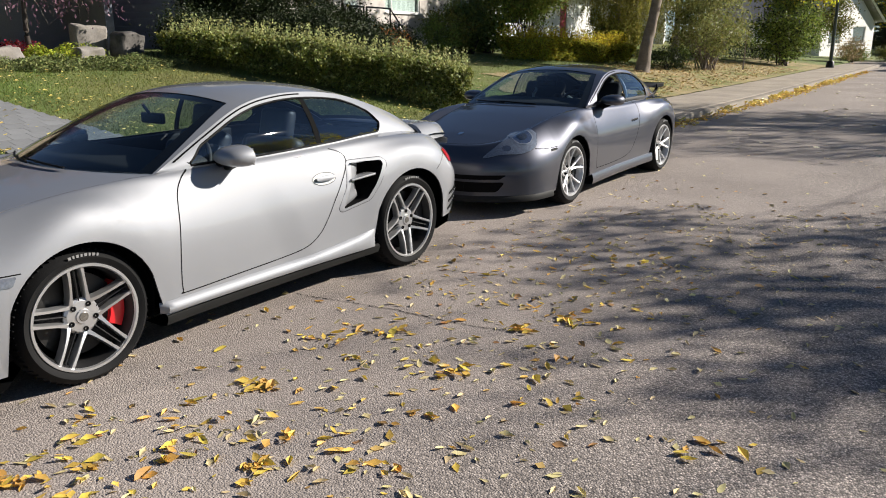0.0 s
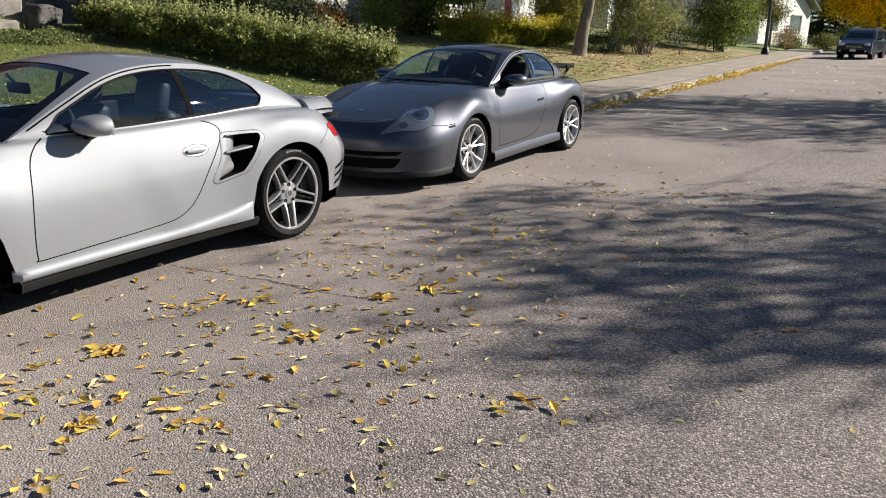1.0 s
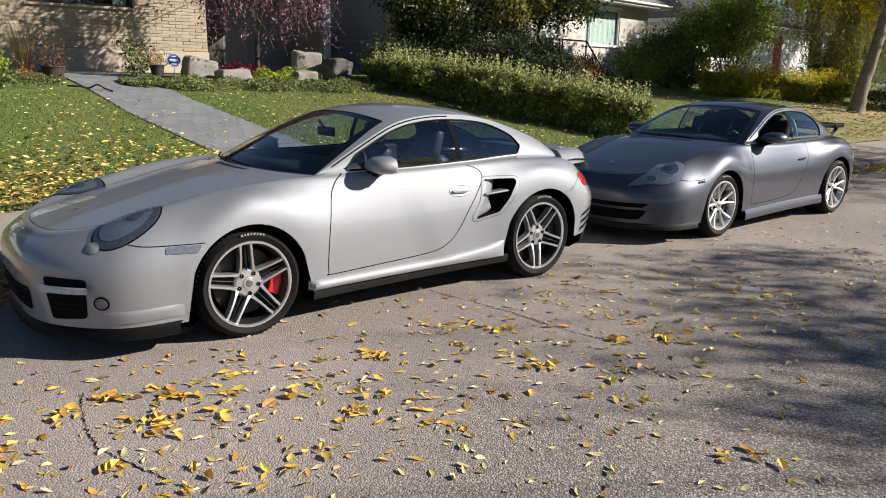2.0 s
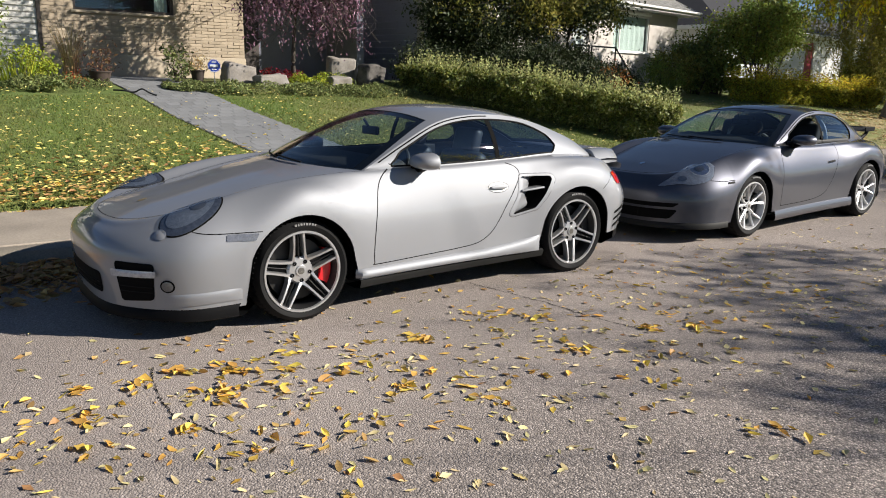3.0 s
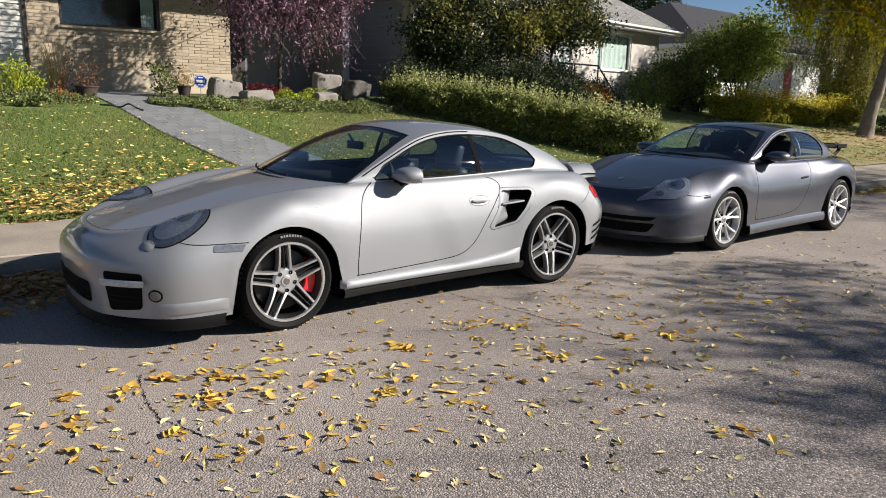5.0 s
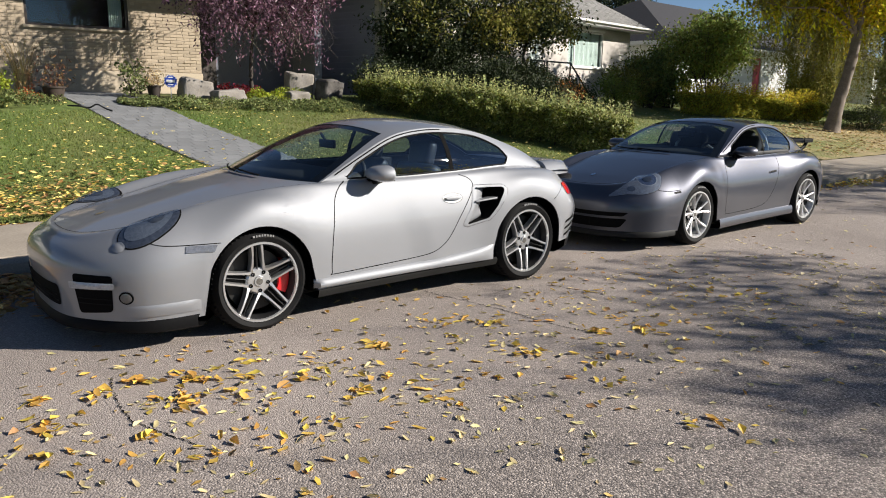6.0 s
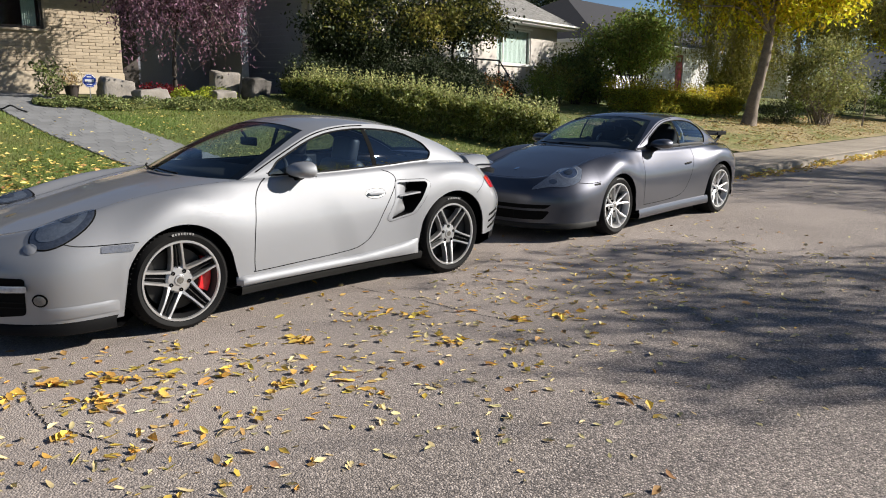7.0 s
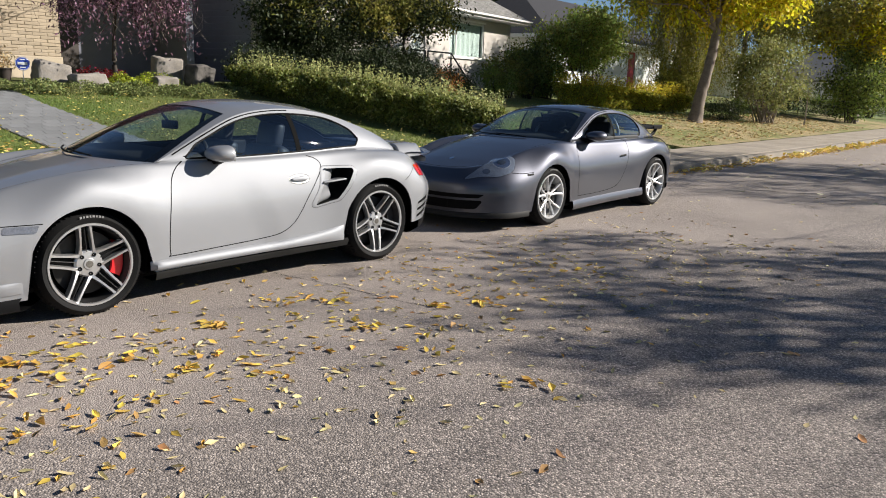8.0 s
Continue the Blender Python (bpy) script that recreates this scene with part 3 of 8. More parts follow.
    for sign in (1, -1):
        up, dn, gl = [], [], []
        for t in t_all:
            r, h = shape.cheek(t, 0)
            y, h = r[1], max(h, 1e-4)
            m_top = 0.036 + spec["drop"] * max(0.0, (y - 1.95) / 0.5) ** 2
            if y0 < y < y1 and h > m_top + 0.03:
                a, b = m_top / h, 1 - 0.014 / h
                grow = min(1, (y - y0) / 0.10, (y1 - y) / 0.05) ** 0.6
                c = b - (b - a) * 0.55 if y > 2 else b
                a, b = c + (a - c) * grow, c + (b - c) * grow
                gl.append([shape.cheek(t, a + (b - a) * q)[0] - (0.006, 0, 0) for q in np.linspace(0, 1, 7)])
            else:
                a = b = 0.6
            up.append([shape.cheek(t, a * q)[0] for q in np.linspace(0, 1, 5)])
            dn.append([shape.cheek(t, b + (1 - b) * q)[0] for q in np.linspace(0, 1, 5)])
        flip = (sign, 1, 1)
        bm = sheet(np.array(up) * flip)
        b2 = sheet(np.array(dn) * flip)
        me = bpy.data.meshes.new("tmp")
        b2.to_mesh(me)
        bm.from_mesh(me)
        b2.free()
        bpy.data.meshes.remove(me)
        bmesh.ops.remove_doubles(bm, verts=bm.verts, dist=0.001)
        bm.normal_update()
        shells.append(thicken(part("window_frame", outward(bm, mid), P, root, soft=50)))
        G = np.array(gl)
        split = int(np.argmin(abs(G[:, 3, 1] - y_pillar)))
        for nm, seg in (("door_window", G[:split + 1]), ("quarter_window", G[split + 1:])):
            if nm == "door_window" and sign > 0 and spec["open_window"]:
                continue
            part(nm, outward(sheet(seg * flip), mid), DOOR_GLASS if nm[0] == "d" else DARK_GLASS, root, soft=60)
        # seal round the side glass and the centre pillar
        rim_pts = [*G[:, 0], *G[::-1, -1]]
        part("window_seal", tube_bm([Vector(p * flip) + Vector((sign * 0.004, 0, 0)) for p in rim_pts], 0.0065, 6, closed=True), BLACK, root, soft=60)
        gapline = []
        for t in np.linspace(.12, 8, 200):
            r, h = shape.cheek(t, 0)
            if h > .05 and r[1] < y_pillar + .02:
                gapline.append(Vector(shape.cheek(t, min(.9, .014 / h))[0] * flip) + Vector((sign * .0005, 0, .001)))
        part("door_frame_seam", tube_bm(gapline, .0045, 6), SEAM, root, soft=60)
        w = spec["pillar"]
        bar = np.array([[p + (0.003, 0, 0) for p in G[i]] for i in range(split - w, split + w + 1)]) * flip
        part("centre_pillar", outward(sheet(bar), mid), SEAM, root, soft=60)
    skin = Skin(shells)
    # floor, wheel housings, sills
    part("underbody", box_bm((1.50, 3.5, 0.05), (0, 1.05, 0.20), 0.02), BLACK, root)
    part("bulkhead", box_bm((1.28, 0.05, 0.60), (0, 0.46, 0.50)), CABIN, root)
    part("engine_wall", box_bm((1.30, 0.05, 0.55), (0, 2.55, 0.55)), CABIN, root)
    for sgn in (1, -1):
        for yc, zc, r in shape.arches:
            prof = []
            for k in range(25):
                a = radians(-18 + k * 216 / 24)
                prof.append([(sgn * x, yc + (r + 0.004) * math.cos(a), zc + (r + 0.004) * math.sin(a)) for x in (0.50, 0.70, shape.section(6.0)[12][0] - 0.012)])
            part("wheel_housing", sheet(np.array(prof)), BLACK, root, soft=60)
            part("housing_wall", box_bm((0.02, 0.72, 0.62), (sgn * 0.50, yc, 0.42)), BLACK, root)
    n = 40
    for sgn in (1, -1):
        rows = []
        for u in np.linspace(spec["sill"][0], spec["sill"][1], n):
            l = line(shape.lines[3], u)[0]
            rows.append([(sgn * (l[0] + a), l[1], l[2] + b) for a, b in spec["sill_shape"]])
        part("side_sill", outward(sheet(np.array(rows)), (0, 1.2, 0.3)), spec["sill_material"], root, soft=40)
    lowf = []
    for u in [*np.linspace(0, 3.0, 26)]:
        l = line(shape.lines[3], u)[0]
        lowf.append([(l[0] * k, l[1] + j, l[2] + b) for k, j, b in ((1.0, 0.004, 0.02 * spec["lip"]), (1.012, -0.016, -0.005), (1.012, -0.014, -0.05 * spec["lip"]), (0.99, 0.02, -0.062 * spec["lip"]), (0.6, 0.3, -0.05 * spec["lip"]))])
    lowf = np.array(lowf)
    part("front_lip", outward(sheet(np.concatenate([lowf[::-1], (lowf * (-1, 1, 1))[1:]])), (0, 0, 0.3)), spec["lip_material"], root, soft=50)
    lowr = []
    for u in np.linspace(11.5, 14, 24):
        l = line(shape.lines[3], u)[0]
        lowr.append([(l[0] * k, l[1] + j, l[2] + b) for k, j, b in ((1.0, -0.004, 0.01), (0.99, -0.01, -0.07), (0.93, -0.08, -0.12), (0.6, -0.3, -0.10))])
    lowr = np.array(lowr)
    part("rear_apron", outward(sheet(np.concatenate([lowr, (lowr * (-1, 1, 1))[::-1][1:]])), (0, 2.6, 0.4)), BLACK, root, soft=50)
    # cabin
    part("dashboard", box_bm((1.30, 0.42, 0.22), (0, 0.72, 0.82), 0.06, (6, 0, 0), segments=3), CABIN, root, soft=40)
    part("cabin_floor", box_bm((1.40, 2.0, 0.04), (0, 1.5, 0.26)), CABIN, root)
    for sgn in (1, -1):
        part("door_card", box_bm((0.05, 1.5, 0.60), (sgn * 0.70, 1.35, 0.62), 0.02), CABIN, root)
        seat(root, sgn * 0.36, 1.22, spec["seat"], spec["bucket"])
        part("rear_seat", box_bm((0.42, 0.30, 0.40), (sgn * 0.30, 2.12, 0.66), 0.06, (-22, 0, 0), segments=3), spec["seat"], root, soft=40)
    ring = [(0.36 + 0.185 * math.cos(k * math.tau / 28), 0.96 + 0.185 * math.sin(k * math.tau / 28) * math.sin(radians(25)), 0.84 + 0.185 * math.sin(k * math.tau / 28) * math.cos(radians(25))) for k in range(28)]
    sw = part("steering_wheel", tube_bm(ring, 0.015, 8, closed=True), CABIN, root, soft=60)
    part("wheel_boss", box_bm((0.15, 0.06, 0.11), (0.36, 0.945, 0.84), 0.02, (-25, 0, 0)), CABIN, sw)
    part("wheel_arm", box_bm((0.34, 0.02, 0.03), (0.36, 0.95, 0.845), 0.006, (-25, 0, 0)), CABIN, sw)
    c = shape.top(0, t_ws - 0.42)
    im = part("interior_mirror", box_bm((0.22, 0.03, 0.065), (0, c[1] + 0.07, c[2] - 0.09), 0.012, segments=3), BLACK, root, soft=40)
    part("mirror_stalk", tube_bm([(0, c[1] + 0.05, c[2] - 0.06), (0, c[1] + 0.01, c[2] - 0.004)], 0.01), BLACK, im)
    for k, x in enumerate((0.34, -0.16)):
        blade = [Vector(shape.top(x - 0.62 * q, 0.03 + 0.07 * q)) + Vector((0, -0.006, 0.012)) for q in np.linspace(0, 1, 9)]
        part("wiper", tube_bm(blade, 0.0065, 6), BLACK, root)
    # wheels
    for (yc, zc, r), (tr, rr, wd, xo, st) in zip(shape.arches, spec["wheels"]):
        for sgn in (1, -1):
            wheel(root, (sgn * xo, yc, tr - 0.006), sgn, tr, rr, wd, spec["style"], spec["spin"][0 if yc < 1 else 1], st, spec["caliper"] if yc < 1 else ALLOY_DARK)
    return root, skin


def mirror_pod(root, skin, sgn, y, z, paint, reach):
    """A door mirror: rounded shell on a black arm."""
    p = skin.drop((sgn * 2, y - 0.03, z - 0.045), (-sgn, 0, 0), 0.0) or Vector((sgn * 0.75, y, z))
    x0 = abs(p.x)
    bm = bmesh.new()
    bmesh.ops.create_uvsphere(bm, u_segments=32, v_segments=20, radius=1.0)
    for v in bm.verts:
        x, y_, z_ = v.co
        v.co.x = math.copysign(abs(x) ** .85, x) * 0.128
        v.co.y = (-abs(y_) ** .85 * 0.135) if y_ < 0 else y_ ** .8 * 0.045
        v.co.z = math.copysign(abs(z_) ** .9, z_) * (0.062 if z_ > 0 else 0.052) * (1 + 0.12 * x)
    bmesh.ops.transform(bm, matrix=pose(sgn * (x0 + reach), y, z, 0, 0, -6 * sgn) @ Matrix.Diagonal((sgn, 1, 1, 1)), verts=bm.verts)
    bmesh.ops.recalc_face_normals(bm, faces=bm.faces)
    pod = part("door_mirror", bm, paint, root, soft=60)
    part("mirror_glass", box_bm((0.165, 0.004, 0.09), (sgn * (x0 + reach), y + 0.036, z), 0, (0, 0, -6 * sgn)), CHROME, pod)
    part("mirror_arm", box_bm((0.12, 0.07, 0.045), (sgn * (x0 + reach * 0.42), y - 0.02, z - 0.05), 0.016, (0, sgn * -22, 0), segments=3), BLACK, pod, soft=40)
    part("mirror_foot", box_bm((0.025, 0.10, 0.05), (sgn * (x0 + 0.006), y - 0.03, z - 0.052), 0.01, segments=2), BLACK, pod, soft=40)


def cut_hole(root, names, outline, sgn):
    """Takes the faces of a car's side panels away inside an outline in y and z."""
    p = np.asarray(outline, float)
    def inside(y, z):
        hit = False
        for (y0, z0), (y1, z1) in zip(p, np.roll(p, -1, 0)):
            if (z0 > z) != (z1 > z) and y < y0 + (z - z0) / (z1 - z0) * (y1 - y0):
                hit = not hit
        return hit
    for ob in root.children:
        if ob.type == 'MESH' and ob.name.split(".")[0] in names:
            bm = bmesh.new()
            bm.from_mesh(ob.data)
            y0, z0, y1, z1 = *(p.min(0) - .04), *(p.max(0) + .04)
            close = [f for f in bm.faces if f.calc_center_median().x * sgn > .3 and y0 < f.calc_center_median().y < y1 and z0 < f.calc_center_median().z < z1]
            if close:
                bmesh.ops.subdivide_edges(bm, edges=list({e for f in close for e in f.edges}), cuts=4, use_grid_fill=True)
            gone = [f for f in bm.faces if f.calc_center_median().x * sgn > .3 and inside(f.calc_center_median().y, f.calc_center_median().z)]
            bmesh.ops.delete(bm, geom=gone, context='FACES')
            bm.to_mesh(ob.data)
            bm.free()


def ring_on(skin, outer, inner, frame_of, way, lift, steps=4, n=96):
    """A flat ring on the skin between two closed outlines."""
    def even(o):
        o = np.asarray(o, float)
        o = np.vstack([o, o[:1]])
        d = np.r_[0, np.cumsum(np.linalg.norm(np.diff(o, axis=0), axis=1))]
        t = np.linspace(0, d[-1], n, endpoint=False)
        return np.stack([np.interp(t, d, o[:, i]) for i in (0, 1)], 1)
    a, b = even(outer), even(inner)
    b = np.roll(b, -int(np.argmin(np.linalg.norm(b - a[0], axis=1))), 0)
    bm = bmesh.new()
    rows = []
    for k in range(steps + 1):
        rows.append([bm.verts.new(skin.drop(frame_of(*(p + (q - p) * k / steps)), way, lift * (1 if k else 0)) or (0, 0, 0)) for p, q in zip(a, b)])
    for r, q in zip(rows, rows[1:]):
        for i in range(n):
            bm.faces.new((r[i], r[(i + 1) % n], q[(i + 1) % n], q[i]))
    bm.normal_update()
    w = Vector(way)
    if sum(f.normal.dot(w) for f in bm.faces) > 0:
        bmesh.ops.reverse_faces(bm, faces=bm.faces)
    return bm


def silver_shape():
    edge = [(0, -.81, .640), (.33, -.765, .650), (.50, -.60, .690), (.555, -.34, .757), (.60, 0, .830), (.665, .36, .886), (.738, .62, .905),
            (.752, 1.2, .905), (.745, 1.75, .918), (.725, 2.05, .930), (.685, 2.35, .930), (.61, 2.70, .900), (.535, 3.0, .855), (.42, 3.25, .79), (0, 3.33, .775)]
    crest = [(0, -.85, .620), (.40, -.80, .632), (.655, -.61, .700), (.705, -.34, .800), (.735, 0, .868), (.765, .36, .882), (.785, .62, .862),
             (.80, 1.2, .858), (.80, 1.75, .870), (.816, 2.05, .890), (.832, 2.35, .890), (.79, 2.70, .865), (.69, 3.0, .795), (.47, 3.29, .735), (0, 3.40, .72)]
    wide = [(0, -.93, .50), (.46, -.885, .50), (.80, -.66, .51), (.886, -.37, .58), (.900, 0, .735), (.888, .36, .66), (.872, .62, .61),
            (.862, 1.2, .60), (.875, 1.75, .63), (.912, 2.05, .69), (.928, 2.35, .755), (.918, 2.70, .68), (.82, 3.05, .58), (.54, 3.40, .55), (0, 3.50, .54)]
    low = [(0, -.905, .165), (.46, -.865, .165), (.80, -.655, .165), (.874, -.40, .17), (.872, 0, .19), (.868, .40, .208), (.862, .62, .213),
           (.852, 1.2, .218), (.86, 1.75, .223), (.876, 2.0, .228), (.89, 2.35, .25), (.885, 2.74, .28), (.77, 3.07, .29), (.52, 3.36, .31), (0, 3.44, .31)]
    rail = [(.735, .49, .895), (.668, .86, 1.07), (.605, 1.17, 1.192), (.572, 1.45, 1.238), (.556, 1.75, 1.238), (.54, 2.05, 1.20), (.522, 2.36, 1.118), (.51, 2.66, 1.01), (.505, 2.97, .875)]
    spine = [(.27, .905), (.70, 1.106), (1.12, 1.258), (1.45, 1.298), (1.75, 1.292), (2.08, 1.25), (2.42, 1.158), (2.74, 1.036), (3.02, .895)]
    hood = [(-.81, .640), (-.6, .712), (-.3, .792), (0, .858), (.3, .912), (.6, .952)]
    return Shape(edge, crest, wide, low, rail, spine, hood, [(0, .318, .362), (2.35, .326, .372)], 1.30, .775)


def grey_shape():
    edge = [(0, -.80, .630), (.33, -.755, .642), (.50, -.60, .680), (.555, -.34, .750), (.595, 0, .822), (.655, .36, .872), (.725, .62, .878),
            (.738, 1.2, .864), (.728, 1.75, .870), (.706, 2.05, .882), (.665, 2.35, .888), (.59, 2.70, .878), (.52, 3.0, .828), (.42, 3.22, .768), (0, 3.30, .755)]
    crest = [(0, -.84, .606), (.40, -.79, .620), (.64, -.61, .690), (.69, -.34, .790), (.72, 0, .856), (.745, .36, .862), (.765, .62, .836),
             (.775, 1.2, .820), (.773, 1.75, .826), (.786, 2.05, .845), (.80, 2.35, .850), (.76, 2.70, .832), (.68, 3.0, .768), (.47, 3.26, .715), (0, 3.36, .70)]
    wide = [(0, -.92, .47), (.42, -.88, .47), (.76, -.66, .49), (.862, -.37, .56), (.880, 0, .72), (.866, .36, .64), (.846, .62, .60),
            (.835, 1.2, .59), (.845, 1.75, .62), (.870, 2.05, .67), (.886, 2.35, .73), (.87, 2.70, .66), (.77, 3.04, .57), (.50, 3.38, .54), (0, 3.47, .53)]
    low = [(0, -.93, .185), (.42, -.89, .185), (.77, -.67, .185), (.862, -.40, .19), (.856, 0, .21), (.85, .40, .22), (.842, .62, .225),
           (.83, 1.2, .235), (.838, 1.75, .245), (.85, 2.0, .25), (.862, 2.35, .255), (.85, 2.74, .26), (.74, 3.06, .27), (.48, 3.34, .29), (0, 3.41, .29)]
    rail = [(.725, .50, .886), (.66, .86, 1.055), (.60, 1.17, 1.172), (.568, 1.45, 1.215), (.552, 1.75, 1.215), (.535, 2.05, 1.178), (.515, 2.36, 1.098), (.50, 2.66, .992), (.492, 2.97, .858)]
    spine = [(.29, .897), (.71, 1.090), (1.12, 1.235), (1.45, 1.272), (1.75, 1.268), (2.08, 1.225), (2.42, 1.135), (2.74, 1.015), (3.02, .878)]
    hood = [(-.80, .630), (-.6, .702), (-.3, .784), (0, .848), (.3, .900), (.6, .940)]
    return Shape(edge, crest, wide, low, rail, spine, hood, [(0, .315, .350), (2.355, .315, .352)], 1.27, .72)


def silver_car():
    sh = silver_shape()
    spec = dict(label="silver metallic turbo coupe parked along the kerb, windows shut", paint=SILVER,
                cuts=(0, 3.0, 5.98, 8.86, 11.6, 14), cowl=5.9, deck=11.6, tail=((2.8, 3.0, 3.33), (.90, .86, .775)), t=(1.95, 4.75, 7.6),
                glass=(.70, 2.30, 1.64), drop=.11, open_window=False, pillar=1, sill=(5.0, 9.05),
                sill_shape=((-.006, .004), (.010, -.006), (.008, -.025), (-.006, -.055), (-.06, -.07), (-.2, -.07)), sill_material=TRIM,
                lip_material=BLACK, lip=1.0, seat=LEATHER, bucket=False, style="twin", caliper=CALIPER, spin=(radians(95), radians(52)),
                wheels=((.324, .252, .235, .752, 0), (.333, .254, .30, .738, 0)))
    root, skin = coupe("silver_coupe", (-3.44, 1.5, 0), 0, sh, spec)
    for sgn in (1, -1):
        S, W = side_of(sgn)
        mirror_pod(root, skin, sgn, .945, .950, SILVER, .104)
        # door seams
        door = [(.68, .905), (.62, .87), (.56, .78), (.52, .60), (.505, .42), (.508, .315), (.53, .300), (.9, .312), (1.2, .325), (1.38, .345), (1.49, .40), (1.56, .48), (1.63, .59), (1.71, .70), (1.775, .79), (1.785, .84), (1.75, .875), (1.68, .90)]
        fine = spline([(a, b, 0) for a, b in door], np.linspace(0, len(door) - 1, 150))[:, :2]
        part("door_seam", skin.seam(fine, S, W, .006), SEAM, root)
        # sill ledge under the door, proud of the body
        rows = []
        for q in np.linspace(0, 1, 50):
            y = .37 + 1.60 * q
            top = .282 + .010 * q + .075 * max(0, q - .62) ** 1.5 * 3
            ends = min(1, q / .03, (1 - q) / .10) ** .5
            base = skin.drop(S(y, top), W, 0) or Vector((sgn * .86, y, top))
            rows.append([(sgn * (abs(base.x) + lift * ends), y, z) for lift, z in ((.0012, top), (.012, top - .006), (.024, top - .018), (.030, top - .034), (.030, .236), (.024, .226), (.004, .222))])
        part("sill_ledge", outward(sheet(np.array(rows)), (0, 1.2, .27)), SILVER, root, soft=40)
        # handle
        part("handle_recess", skin.inlay(oval(1.57, .733, .092, .036), S, W, .0012, 3), mat("silver_paint_recess", (.34, .34, .33), .4, .75, .03, coat=1.0), root, soft=60)
        part("door_handle", skin.inlay(oval(1.575, .735, .076, .017, power=2.6), S, W, .016, 4, .006), SILVER, root, soft=60)
        part("handle_seam", skin.seam(oval(1.57, .733, .092, .036, 60), S, W, .003, .002, True), SEAM, root)
        # air scoop behind the door: a hole in the flank, a slope that runs in, a dark throat and a vane
        outer = rounded([(1.775, .818), (2.06, .814), (2.098, .772), (2.02, .645), (1.93, .545), (1.685, .502), (1.655, .528), (1.74, .66)], .03)
        mouth_ = [(1.812, .799), (2.052, .794), (2.062, .770), (1.985, .650), (1.905, .560), (1.70, .522), (1.772, .66), (1.80, .74)]
        inner = rounded(mouth_, .018)
        cut_hole(root, ("door", "rear_wing"), [(a, b) for a, b in np.asarray(mouth_) * 1.07 - np.mean(mouth_, 0) * .07], sgn)
        part("scoop_seam", skin.seam(outer, S, W, .0022, .0010, True), SEAM, root)
        scoop = part("scoop_surround", ring_on(skin, outer, inner, S, W, .0022), SILVER, root, soft=60)
        front = lambda z: float(np.interp(z, (.522, .66, .74, .799), (1.70, 1.772, 1.80, 1.812)))
        rear = lambda z: float(np.interp(z, (.522, .56, .65, .770, .795), (1.72, 1.905, 1.985, 2.062, 2.052)))
        slope, throat = [], []
        for z in np.linspace(.523, .797, 18):
            f, r = front(z), rear(z)
            x = abs((skin.drop(S((f + r) / 2, z), W, 0) or Vector((.87, 0, 0))).x)
            lip = [abs((skin.drop(S(y, z), W, 0) or Vector((x, 0, 0))).x) for y in (f, r)]
            low_ = min(1, max(0, (.66 - z) / .11))
            bay = .48 + .44 * low_ * low_ * (3 - 2 * low_)
            slope.append([(sgn * (lip[0] - d), f + (r - f) * q * bay, z) for q, d in ((0, -.001), (.15, .006), (.4, .018), (.7, .038), (1, .062), (1.02, .09))])
            throat.append([(sgn * (lip[0] - d), y, z) for y, d in ((f + (r - f) * bay * .98, .085), (f + (r - f) * (.5 + .5 * bay), .13), (r, .10))] + [(sgn * (lip[1] - .001), r, z)])
        part("scoop_slope", sheet(np.array(slope)), SILVER, scoop, soft=50)
        part("scoop_throat", sheet(np.array(throat)), SEAM, scoop, soft=50)
        for zz in (.521, .799):
            f, r = front(zz) - .004, rear(zz) + .004
            part("scoop_wall", box_bm((.10, r - f, .003), (sgn * (.872 - .062), (f + r) / 2, zz)), SILVER, scoop)
        x = abs(skin.drop(S(1.9, .70), W, 0).x)
        part("scoop_vane", box_bm((.085, .215, .014), (sgn * (x - .036), 1.885, .703), .005, (4 * sgn, 0, -3 * sgn)), SILVER, scoop, soft=40)
        # side marker
        part("side_marker", skin.inlay(rounded([(-.468, .600), (-.290, .598), (-.312, .557), (-.478, .562)], .010), S, W, .004, 3), mat("smoky_marker", (.20, .21, .24), .15, .3, .3, 40, 120, coat=1.0), root)
        bump = [(-.68, .640), (-.62, .616), (-.52, .606), (-.27, .606)]
        part("bumper_seam", skin.seam(spline([(a, b, 0) for a, b in bump], np.linspace(0, 3, 30))[:, :2], S, W, .005), SEAM, root)
        rb = [(2.78, .775), (2.72, .74), (2.66, .70), (2.60, .66)]
        part("bumper_seam", skin.seam(spline([(a, b, 0) for a, b in rb], np.linspace(0, 3, 30))[:, :2], S, W, .004), SEAM, root)
        # outlet slots in the rear bumper, their shade drawn as dark patches on the skin
        for k in range(3):
            z = .455 - k * .058
            part("bumper_outlet", skin.inlay(rounded([(2.80, z), (2.97, z + .045), (2.97, z + .015), (2.80, z - .022)], .010), S, W, .003, 3), SEAM, root)
            part("outlet_vane", skin.inlay(rounded([(2.80, z - .024), (2.97, z + .013), (2.97, z + .004), (2.80, z - .034)], .004), S, W, .010, 3), SILVER, root)
        # headlamp
        Q, V = slanted((sgn * .66, -.56, .69), (-sgn * .42, .62, -.66))
        ov = oval(-sgn * .014, -.018, .116, .190, 48, tilt=-sgn * .38, power=2.15)
        lamp = part("headlight", skin.inlay(ov, Q, V, .002, 6), mat("grey_lamp_inside", (.075, .085, .11), .25, .3, .3, 30), root, "oval headlight with a grey bowl", soft=60)
        part("lamp_bowl", skin.inlay(oval(-sgn * .022, -.006, .090, .155, 40, tilt=-sgn * .38), Q, V, .005, 6), mat("silver_car_bowl", (.19, .215, .26), .2, .4, .2, 30), lamp, soft=60)
